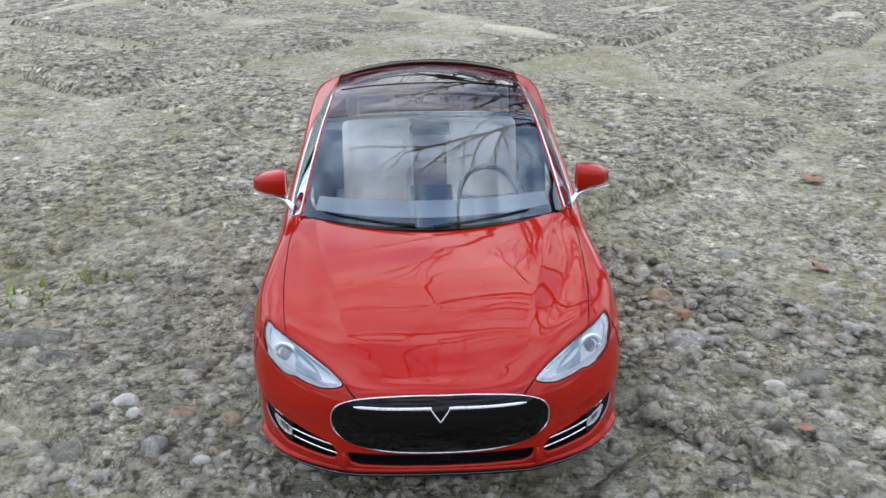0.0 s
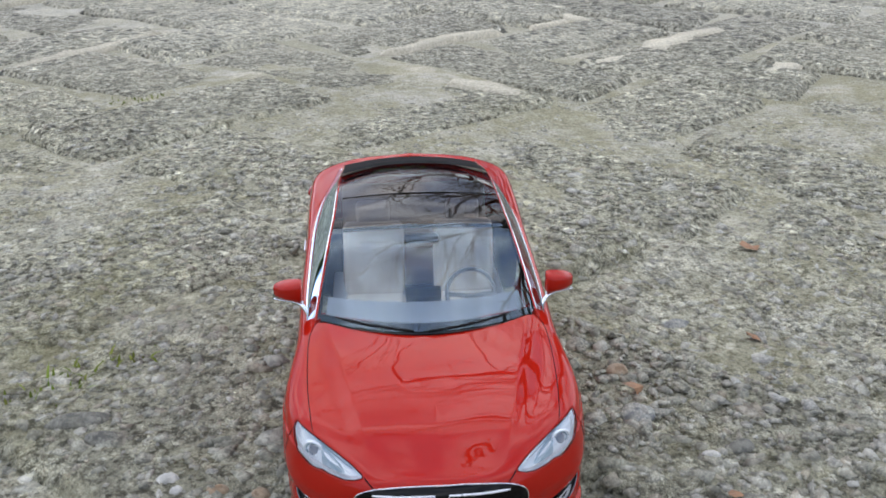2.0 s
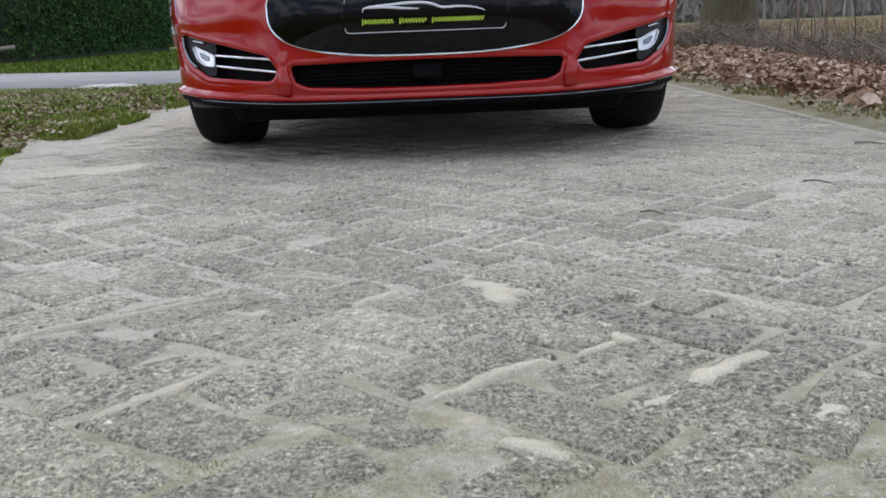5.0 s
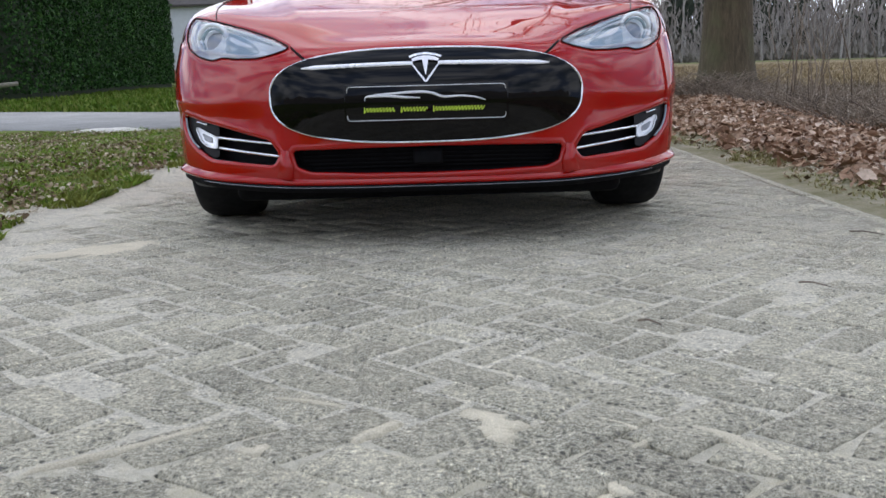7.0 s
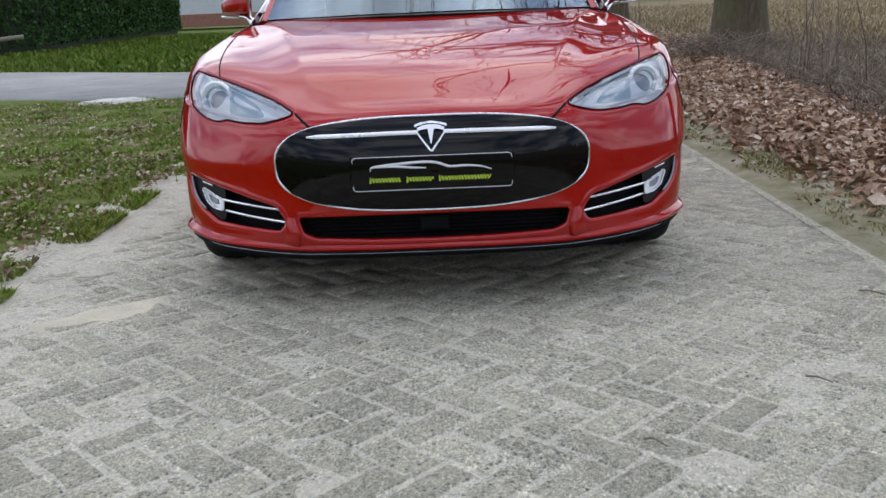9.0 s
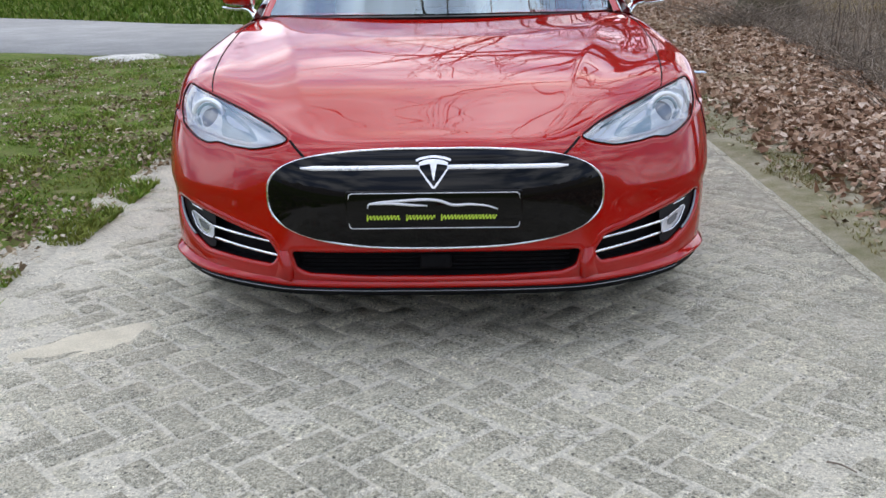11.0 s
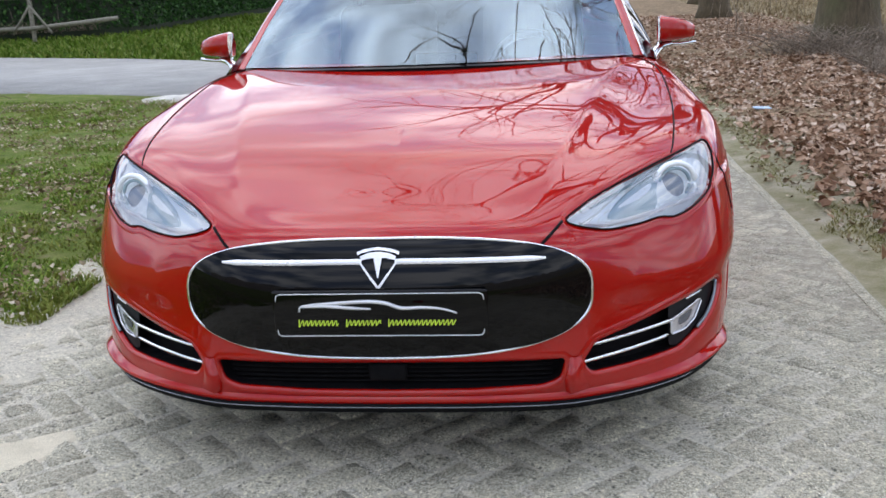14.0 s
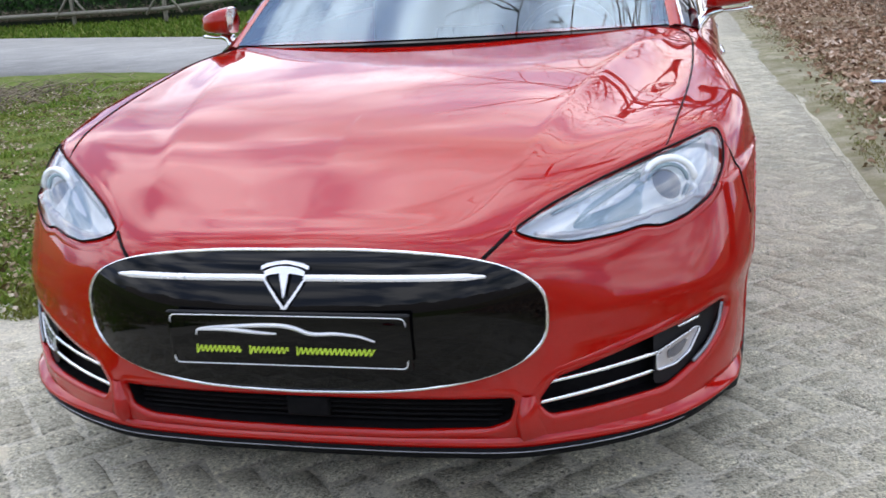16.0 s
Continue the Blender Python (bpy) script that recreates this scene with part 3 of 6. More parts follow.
def face(x, z, lift=0.0):
    """On the bulging black nose panel."""
    full = 0.026 * max(0.0, 1 - ((z - 0.508) / 0.151) ** 2) * max(0.0, 1 - (x / 0.523) ** 4)
    return onto(x, z, lift + full)


def flip(outline):
    return outline[::-1] * (-1, 1)


def patch(outline, lift, rings=8, shrink=1.0, mid=None, project=onto):
    """Rings of an outline drawn in to its middle, laid on the shell; lift may be negative for a recess."""
    mid = np.array(outline.mean(0) if mid is None else mid)
    v = []
    n = len(outline)
    for k in range(rings):
        s = shrink * (1 - k / rings)
        for q in mid + (outline - mid) * s:
            v.append(project(q[0], q[1], lift))
    v.append(project(mid[0], mid[1], lift))
    f = grid_faces(rings, n, True)
    f += [((rings - 1) * n + j, (rings - 1) * n + (j + 1) % n, rings * n) for j in range(n)]
    return v, f


def wall(outline, lift_a, lift_b, shrink_b=1.0, project=onto):
    """The rim between an outline at one lift and the same outline at another."""
    mid = outline.mean(0)
    n = len(outline)
    v = [project(q[0], q[1], lift_a) for q in outline] + [project(q[0], q[1], lift_b) for q in mid + (outline - mid) * shrink_b]
    return v, grid_faces(2, n, True)


HOOD_EDGE = [(0.0, 0.060), (0.20, 0.068), (0.36, 0.088), (0.425, 0.112), (0.455, 0.150), (0.545, 0.225), (0.64, 0.315), (0.72, 0.40), (0.757, 0.452),
             (0.785, 0.60), (0.812, 0.85), (0.825, 1.10), (0.825, 1.35), (0.80, 1.50), (0.76, 1.56)]


def join(lists):
    """Several (verts, faces) as one."""
    v, f = [], []
    for a, b in lists:
        k = len(v)
        v += [tuple(q) for q in a]
        f += [tuple(int(i) + k for i in g) for g in b]
    return v, f


# greenhouse: middle line and side rail, from the scuttle over the roof to the tail
TOP_MID = [(0, 1.30, 0.972), (0, 1.72, 1.195), (0, 2.14, 1.372), (0, 2.45, 1.428), (0, 2.85, 1.445), (0, 3.30, 1.438), (0, 3.72, 1.372), (0, 4.20, 1.215), (0, 4.66, 1.085)]
TOP_RAIL = [(0.795, 1.56, 0.962), (0.745, 1.88, 1.150), (0.695, 2.22, 1.312), (0.668, 2.50, 1.372), (0.655, 2.88, 1.390), (0.648, 3.30, 1.366), (0.640, 3.70, 1.290), (0.640, 4.14, 1.165), (0.655, 4.56, 1.045)]
BELT = [(0.850, 1.60, 0.930), (0.868, 1.90, 0.948), (0.874, 2.3, 0.962), (0.876, 2.7, 0.975), (0.870, 3.1, 0.99), (0.845, 3.5, 1.00), (0.795, 3.85, 1.01), (0.735, 4.15, 1.02), (0.680, 4.45, 1.03)]


def canopy(u, w):
    """The greenhouse's skin: u from scuttle (0) to tail (1), w from the middle (0) to the rails (1, -1)."""
    a, b = np.array(TOP_MID), np.array(TOP_RAIL)
    k = np.linspace(0, 1, len(a))
    p, q = spline(a, k, np.atleast_1d(u))[0], spline(b, k, np.atleast_1d(u))[0]
    s = abs(w)
    blend = s ** 2.2
    x = q[0] * w
    return np.array([x, p[1] + (q[1] - p[1]) * s ** 2.0, p[2] + (q[2] - p[2]) * blend])


def canopy_patch(u0, u1, w, rows, cols, drop=0.0):
    v = [canopy(u, s) - (0, 0, drop) for u in np.linspace(u0, u1, rows) for s in np.linspace(-w, w, cols)]
    return v, grid_faces(rows, cols)


WINDSCREEN_END, ROOF_END = 0.285, 0.70


def wheel_thing(parent, x, y, side):
    tyre_prof = [(0.235, -0.10), (0.262, -0.118), (0.300, -0.124), (0.328, -0.116), (0.341, -0.095), (0.345, -0.05), (0.345, 0.05), (0.341, 0.095), (0.328, 0.116), (0.300, 0.124), (0.262, 0.118), (0.235, 0.10)]
    v, f = lathe(tyre_prof, 64)
    v = [(p[0] + x, p[1] + y, p[2] + WHEEL_R) for p in v]
    wheel = mesh_object("wheel", v, f, RUBBER, parent, "black rubber tyre")
    rim_prof = [(0.238, -0.10), (0.240, -0.108), (0.232, -0.110), (0.220, -0.085), (0.215, 0.0), (0.220, 0.085), (0.232, 0.110), (0.240, 0.108)]
    v, f = lathe(rim_prof, 48)
    mesh_object("rim", [(p[0] + x, p[1] + y, p[2] + WHEEL_R) for p in v], f, SATIN_METAL, wheel)
    pieces = []
    for k in range(10):
        a = 2 * math.pi * k / 10
        c, s = math.cos(a), math.sin(a)
        line = [(x + side * (0.085 + 0.012 * t), y + c * (0.04 + 0.19 * t), WHEEL_R + s * (0.04 + 0.19 * t)) for t in np.linspace(0, 1, 5)]
        pieces.append(tube(line, [0.026, 0.02, 0.016, 0.016, 0.02], 6))
    hv, hf = lathe([(0.0, 0.10), (0.03, 0.10), (0.05, 0.09), (0.06, 0.06)], 24)
    pieces.append(([(x + side * p[0], p[1] + y, p[2] + WHEEL_R) for p in hv], hf))
    mesh_object("spokes", *join(pieces), SATIN_METAL, wheel)
    dv, df = lathe([(0.06, 0.0), (0.17, 0.0), (0.17, 0.03), (0.06, 0.03)], 32)
    mesh_object("brake_disc", [(p[0] + x + side * 0.02, p[1] + y, p[2] + WHEEL_R) for p in dv], df, SATIN_METAL, wheel)
    return wheel


def seat_parts(parent, x, y, leather):
    cushion = rounded_box((0.50, 0.50, 0.17), (x, y, 0.52), 0.06, 4)
    seat = part("seat", cushion, leather, parent, "cream leather seat")
    back = rounded_box((0.50, 0.15, 0.62), (x, y + 0.33, 0.86), 0.06, 4, Matrix.Rotation(radians(-18), 4, "X"))
    part("backrest", back, leather, seat)
    rest = rounded_box((0.28, 0.10, 0.20), (x, y + 0.46, 1.22), 0.045, 4, Matrix.Rotation(radians(-14), 4, "X"))
    part("headrest", rest, leather, seat)


def mirror_parts(parent, side, grow, red, tall):
    def egg(p):
        """grow above 1: the die-cast model's larger mirrors on longer feet."""
        x, z = 0.84 + (p[0] - 0.84) * grow, 0.95 + (p[2] - 0.95) * grow * tall
        return (side * x, p[1], z)
    # housing: upright inner edge, level chin, outer edge falling away
    rows = []
    for t in np.linspace(0, 1, 15):
        x = 0.878 + 0.150 * t
        top = 1.074 - 0.014 * t - 0.020 * t**3
        low = 0.986 + 0.010 * t
        deep = 0.105 * math.sqrt(max(0.02, 1 - ((t - 0.42) / 0.62) ** 2))
        mid, half = (top + low) / 2, (top - low) / 2 * (0.88 if t in (0.0, 1.0) else 1.0)
        yc = 1.775 + 0.06 * t
        ring = []
        for a in np.linspace(0, 2 * np.pi, 24, endpoint=False):
            c, q = math.cos(a), math.sin(a)
            e = 0.58
            yy = -deep * abs(c) ** e if c > 0 else 0.35 * deep * abs(c) ** 0.5
            ring.append(egg((x, yc + yy + 0.03, mid + half * math.copysign(abs(q) ** e, q))))
        rows += ring
    faces = grid_faces(15, 24, True) + [tuple(range(24)), tuple(14 * 24 + k for k in range(23, -1, -1))]
    m = mesh_object("door_mirror", rows, faces, red, parent, "red mirror housing on a chrome foot")
    tube_part("mirror_trim", [egg((0.872 + 0.160 * t, 1.765 + 0.07 * t, 0.983 - 0.004 * math.sin(3 * t))) for t in np.linspace(0, 1, 10)], 0.007, CHROME, m, "chrome strip", 8)
    tube_part("mirror_foot", [egg(p) for p in smooth_line([(0.835, 1.69, 0.935), (0.855, 1.715, 0.955), (0.885, 1.75, 0.975), (0.93, 1.78, 0.982)], 10)],
              np.linspace(0.022, 0.011, 10), CHROME, m, "chrome foot", 8)
    gl = bmesh.new()
    bmesh.ops.create_circle(gl, cap_ends=True, segments=28, radius=1.0)
    for v in gl.verts:
        v.co = Vector(egg((0.935 + 0.052 * v.co.x, 1.862, 1.028 + 0.034 * v.co.y)))
    part("mirror_glass", gl, CHROME, m, "mirror glass")


def build_car(name, plate):
    car = new(name)
    leather, red = (LEATHER, RED) if plate else (TOY_SEAT, TOY_RED)
    # faces cut out for lamps, vents and the cabin
    fc = SHELL_V[SHELL_F].mean(1)
    ax = np.abs(fc[:, 0])
    front = fc[:, 1] < 0.75
    row = (np.arange(len(SHELL_F)) % ((GR - 1) * (GC - 1))) // (GC - 1)
    cut = front & inside(widen(LAMP, 0.002), ax, fc[:, 2]) & (row > 20)
    cut |= front & inside(widen(FOG, 0.009), ax, fc[:, 2])
    cut |= front & inside(widen(INTAKE, 0.009), fc[:, 0], fc[:, 2])
    for axle in (AXLE_F, AXLE_R):
        cut |= (np.hypot(fc[:, 1] - axle, fc[:, 2] - WHEEL_R) < ARCH_R - 0.004) & (ax > 0.6) & (row < 60)
    cabin = np.array([(0, 1.36), (0.70, 1.62), (0.80, 1.75), (0.82, 2.4), (0.82, 3.4), (0.60, 4.3), (0, 4.5)])
    cut |= inside(np.concatenate([cabin, cabin[::-1] * (-1, 1)]), fc[:, 0], fc[:, 1]) & (row > 84)
    hood_poly = smooth_line(HOOD_EDGE, 80)
    hood_poly = np.concatenate([hood_poly, hood_poly[::-1] * (-1, 1)])
    is_hood = ~cut & inside(hood_poly, fc[:, 0], fc[:, 1]) & (fc[:, 2] > 0.62)
    is_bumper = ~cut & ~is_hood & (fc[:, 1] < 0.56 + 0.25 * np.clip(fc[:, 2] - 0.6, -1, 0.2)) & (fc[:, 2] < 0.80)
    is_valance = is_bumper & (row < 7)
    is_bumper &= ~is_valance
    is_door = ~cut & ~is_hood & (row < 84) & (fc[:, 1] > 1.52) & (fc[:, 1] < 3.35) & (fc[:, 2] > 0.27)
    is_tail = ~cut & (fc[:, 1] > 4.42) & (fc[:, 2] < 0.92)
    is_boot = ~cut & (row > 84) & (fc[:, 1] > 4.0) & (ax < 0.72)
    rest = ~(cut | is_hood | is_bumper | is_valance | is_door | is_tail | is_boot)
    groups = [("bonnet", is_hood, "red painted bonnet with raised middle"), ("front_bumper", is_bumper, ""), ("rear_bumper", is_tail, ""), ("boot_lid", is_boot, "")]
    for side in (1, -1):
        s = fc[:, 0] * side > 0
        groups += [("front_door", is_door & s & (fc[:, 1] < 2.55), ""), ("rear_door", is_door & s & (fc[:, 1] >= 2.55), ""), ("wing", rest & s, "")]
    parts = {}
    for n, mask, lab in groups:
        used, inv = np.unique(SHELL_F[mask], return_inverse=True)
        if len(used) == 0:
            continue
        parts[n] = mesh_object(n, SHELL_V[used], inv.reshape(-1, 4), red, car, lab)
    bumper = parts["front_bumper"]
    used, inv = np.unique(SHELL_F[is_valance], return_inverse=True)
    mesh_object("valance", SHELL_V[used], inv.reshape(-1, 4), SATIN_BLACK, bumper, "satin black lower valance")
    # dark gaps between panels
    def gap(line, radius=0.0024):
        tube_part("panel_gap", line, radius, MATT_BLACK, car, "", 6)
    for side in (1, -1):
        h = smooth_line(HOOD_EDGE, 90)
        k = h[:, 0] > 0.405
        lo = [onto(side * x, z, 0.0008) for x, z in zip(np.linspace(0.400, 0.452, 14), np.linspace(0.632, 0.674, 14))]
        gap(lo, 0.004)
        gap([over(side * p[0], p[1], 0.0005) for p in h[h[:, 1] > 0.44]])
        gap([beside(y, z, side, 0.0005) for y, z in zip(np.full(20, 1.52), np.linspace(0.28, 0.86, 20))])
        gap([beside(2.55 + 0.1 * t, 0.26 + 0.66 * t, side, 0.0005) for t in np.linspace(0, 1, 24)])
        gap([beside(3.35 - 0.35 * max(0, 0.6 - t), 0.26 + 0.66 * t, side, 0.0005) for t in np.linspace(0, 1, 24)])
        gap([beside(0.565, z, side, 0.0005) for z in np.linspace(0.60, 0.775, 14)])
        tube_part("door_handle", [beside(y, 0.80, side, 0.008) for y in np.linspace(2.22, 2.44, 12)], 0.011, CHROME, parts["front_door"], "chrome handle", 8, 1.0)
        tube_part("door_handle", [beside(y, 0.825, side, 0.008) for y in np.linspace(3.05, 3.26, 12)], 0.011, CHROME, parts["rear_door"], "chrome handle", 8, 1.0)
    # black nose panel, its chrome rim, bar and badge
    mesh_object("nose_panel", *patch(GRILLE, 0.004, 14, project=face), GLOSS_BLACK, bumper, "gloss black oval nose panel")
    tube_part("chrome_rim", [onto(x, z, 0.006) for x, z in GRILLE], 0.0040, CHROME, bumper, "bright chrome rim", 8, 1.0, True)
    def bar_z(x):
        return 0.6085 - 0.008 * (x / 0.4) ** 2
    for side in (1, -1):
        xs = np.linspace(0.040, 0.405, 30)
        v = []
        for x in xs:
            hgt = 0.0062 * min(1, (0.43 - x) / 0.06)
            for dz in (-hgt, 0.0, hgt):
                v.append(face(side * x, bar_z(x) + dz, 0.007 if dz else 0.012))
        mesh_object("chrome_bar", v, grid_faces(30, 3), BADGE_METAL, bumper)
        # limb of the V below the bar
        v = []
        for t in np.linspace(0, 1, 8):
            x, z = 0.044 * (1 - t), 0.602 - 0.054 * t
            for dx in (-0.007, 0.007):
                v.append(face(side * (x + dx * (1 - 0.4 * t)), z + (0.012 if dx > 0 else 0.0) * (1 - t), 0.012))
        mesh_object("chrome_bar", v, grid_faces(8, 2), BADGE_METAL, bumper)
    badge = []
    v = []
    for t in np.linspace(-1, 1, 21):
        x = 0.052 * t
        v += [face(x, 0.640 - 0.010 * t * t, 0.013), face(x * 0.97, 0.6335 - 0.010 * t * t, 0.013)]
    badge.append((v, grid_faces(21, 2)))
    v = []
    for t in np.linspace(-1, 1, 21):
        x = 0.044 * t
        v += [face(x, 0.6305 - 0.010 * t * t, 0.013), face(x * 0.92, 0.618 - 0.006 * t * t, 0.013)]
    badge.append((v, grid_faces(21, 2)))
    v = []
    for t in np.linspace(0, 1, 8):
        for s in (-1, 1):
            v.append(face(s * (0.0095 * (1 - t) + 0.001), 0.620 - 0.048 * t, 0.014))
    badge.append((v, grid_faces(8, 2)))
    if plate:
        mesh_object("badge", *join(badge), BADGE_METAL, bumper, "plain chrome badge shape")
    # lower intake, side vents, lamps
    mesh_object("lower_intake", *join([patch(INTAKE, -0.05, 5), wall(INTAKE, -0.0115, -0.05)]), MATT_BLACK, bumper, "dark lower air intake")
    mesh_object("intake_rim", *flange(INTAKE), red, bumper)
    for z in np.linspace(0.264, 0.324, 5):
        tube_part("intake_bar", [onto(x, z, -0.030) for x in np.linspace(-0.43, 0.43, 40)], 0.003, MATT_BLACK, bumper, "", 6)
    part("radar_cover", rounded_box((0.10, 0.02, 0.05), tuple(onto(0.0, 0.298, -0.026)), 0.008, 2), MATT_BLACK, bumper)
    for side in (1, -1):
        fog = FOG if side > 0 else flip(FOG)
        vent = mesh_object("side_vent", *join([patch(fog, -0.055, 6), wall(fog, -0.0115, -0.055)]), MATT_BLACK, bumper, "black side vent with two chrome blades")
        mesh_object("vent_rim", *flange(fog), red, bumper)
        for (xa, za), (xb, zb) in (((0.520, 0.357), (0.745, 0.376)), ((0.503, 0.314), (0.735, 0.340))):
            tube_part("blade", [onto(side * (xa + (xb - xa) * t), za + (zb - za) * t, -0.008) for t in np.linspace(0, 1, 20)], 0.0052, CHROME, vent, "chrome blade", 6)
        back = closed_poly([(0.742, 0.308), (0.742, 0.422), (0.80, 0.432), (0.884, 0.450), (0.888, 0.425), (0.866, 0.375), (0.826, 0.337), (0.768, 0.304)], 60, 0.01)
        back = back if side > 0 else flip(back)
        mesh_object("lamp_panel", *patch(back, -0.014, 5), SATIN_BLACK, vent)
        drl = closed_poly([(0.745, 0.338), (0.745, 0.376), (0.828, 0.408), (0.838, 0.402), (0.815, 0.360), (0.785, 0.342)], 60, 0.006)
        drl = drl if side > 0 else flip(drl)
        fl = mesh_object("fog_lamp", *patch(drl, -0.010, 5), SATIN_METAL, vent, "silver daytime lamp")
        mesh_object("reflector", *patch(0.45 * (drl - drl.mean(0)) + drl.mean(0), -0.008, 4), FOG_GREY, fl, "dark reflector cell")
        tube_part("fog_lamp_rim", [onto(x, z, -0.006) for x, z in drl], 0.0022, SATIN_METAL, fl, "", 6, 1.0, True)
        tube_part("blade", [onto(side * (0.79 + 0.045 * t), 0.420 + 0.008 * t, -0.008) for t in np.linspace(0, 1, 8)], 0.004, CHROME, vent, "", 6)
        tube_part("vent_edge", [onto(side * x, z, -0.004) for x, z in smooth_line([(0.883, 0.440), (0.876, 0.40), (0.852, 0.36), (0.82, 0.335)], 16)], 0.005, FOG_GREY, vent, "", 6)
        # folded ridge beside the vent
        v = []
        for t in np.linspace(0, 1, 10):
            x, z = 0.476 - 0.016 * t + 0.03 * max(0, t - 0.6), 0.334 - 0.092 * t
            for dx, lf in ((-0.016, 0.001), (-0.004, 0.030), (0.046, 0.001)):
                v.append(onto(side * (x + dx * (0.5 + 0.5 * t)), z, lf * (0.25 + 0.75 * math.sin(2.6 * t)) if lf > 0.005 else 0.001))
        mesh_object("bumper_fold", v, grid_faces(10, 3), red, bumper)
        lamp = LAMP if side > 0 else flip(LAMP)
        head = mesh_object("headlight", *join([patch(lamp, -0.020, 8, 0.98), wall(lamp, -0.0115, -0.020, 0.98)]), LAMP_GREY, car, "clear-lensed headlight with silver housing")
        mesh_object("lamp_rim", *flange(lamp), red, car)
        tube_part("headlight_seal", [onto(x, z, 0.0022) for x, z in lamp], 0.0024, MATT_BLACK, head, "black seal", 6, 1.0, True)
        def ring(cx, cz, ra, rb, lift, radius, mat, nm, lab="", s=side):
            t = np.linspace(0, 2 * np.pi, 36, endpoint=False)
            c0 = onto(s * cx, cz, lift)
            pts = [c0 + np.array((s * ra * math.cos(a), 0.35 * ra * math.cos(a), rb * math.sin(a))) for a in t]
            return tube_part(nm, pts, radius, mat, head, lab, 6, 1.0, True)
        ring(0.772, 0.722, 0.056, 0.056, -0.016, 0.0085, WHITE_PLASTIC, "projector_ring", "bright ring")
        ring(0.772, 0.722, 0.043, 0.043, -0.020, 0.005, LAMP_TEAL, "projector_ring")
        bm = bmesh.new()
        bmesh.ops.create_uvsphere(bm, u_segments=24, v_segments=14, radius=0.040)
        bmesh.ops.translate(bm, vec=tuple(onto(side * 0.772, 0.722, -0.040)), verts=bm.verts)
        part("projector_lens", bm, PROJECTOR, head, "dark glass projector")
        slot = closed_poly([(0.60, 0.690), (0.615, 0.700), (0.69, 0.733), (0.705, 0.733), (0.695, 0.715), (0.66, 0.700)], 40, 0.008)
        slot = slot if side > 0 else flip(slot)
        mesh_object("side_beam", *patch(slot, -0.016, 4), WHITE_PLASTIC, head, "bright reflector")
        bowl = closed_poly([(0.572, 0.672), (0.60, 0.706), (0.66, 0.738), (0.712, 0.757), (0.722, 0.735), (0.715, 0.705), (0.722, 0.682), (0.70, 0.668), (0.63, 0.662)], 60, 0.012)
        bowl = bowl if side > 0 else flip(bowl)
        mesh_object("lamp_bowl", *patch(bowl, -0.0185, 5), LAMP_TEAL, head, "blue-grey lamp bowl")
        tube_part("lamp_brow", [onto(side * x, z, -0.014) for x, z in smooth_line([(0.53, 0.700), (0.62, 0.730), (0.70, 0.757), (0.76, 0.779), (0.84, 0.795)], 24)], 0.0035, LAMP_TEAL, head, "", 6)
        tube_part("light_guide", [onto(side * x, z, -0.015) for x, z in smooth_line([(0.50, 0.672), (0.57, 0.660), (0.66, 0.664), (0.73, 0.672), (0.80, 0.676), (0.845, 0.70), (0.866, 0.745), (0.858, 0.785)], 40)],
                  0.006, SILVER_PRINT, head, "pale light guide", 6)
        mesh_object("lens_cover", *patch(lamp, 0.001, 8), LENS, head, "clear plastic lens").visible_shadow = False
    # black lip under the bumper, underside
    lip = []
    knots = chord(LINES[3])
    # the red ledge that juts out along the foot of the bumper
    edge = spline(LINES[1], knots, np.linspace(0, knots[5], 80))
    run = np.gradient(edge[:, :2], axis=0)
    out = np.stack([run[:, 1], -run[:, 0]], -1) / np.linalg.norm(run, axis=1)[:, None]
    ledge = []
    for s in (1, -1):
        v = []
        for k, (p, n) in enumerate(zip(edge, out)):
            n = n * min(1.0, (79 - k) / 10)
            w = np.clip((k - 36) / 30, 0, 1)
            w = 0.50 + 0.85 * w * w * (3 - 2 * w)
            for d, z in ((-0.006, 0.028), (0.003, 0.018), (0.014, 0.010), (0.018, 0.003), (0.013, -0.006), (-0.04, -0.005)):
                v.append((s * (p[0] + n[0] * d * w), p[1] + n[1] * d * w, p[2] + z - 0.004))
        ledge.append((v, grid_faces(80, 6)))
        v = []
        for k, (p, n) in enumerate(zip(edge, out)):
            n = n * min(1.0, (79 - k) / 26)
            for d, z in ((0.004, -0.008), (0.013, -0.011), (0.014, -0.019), (0.006, -0.034), (-0.09, -0.042)):
                v.append((s * (p[0] + n[0] * d), p[1] + n[1] * d, p[2] + z))
        lip.append((v, grid_faces(80, 5)))
    mesh_object("front_lip", *join(ledge), red, bumper, "red ledge along the bumper's foot")
    spoiler = mesh_object("lip_spoiler", *join(lip), MATT_BLACK, bumper, "satin black lip")
    # a thin grey bar on each side paints the highlight along the lip
    for s in (1, -1):
        rim = [(s * (p[0] + n[0] * 0.0145), p[1] + n[1] * 0.0145, p[2] - 0.016) for p, n in zip(edge[:58], out[:58])]
        tube_part("lip_highlight", rim, 0.0016, FOG_GREY, spoiler, "grey line painted as a highlight", 6)
    part("underbody", rounded_box((1.40, 4.4, 0.165), (0, 2.5, 0.2175), 0.03, 2), MATT_BLACK, car)
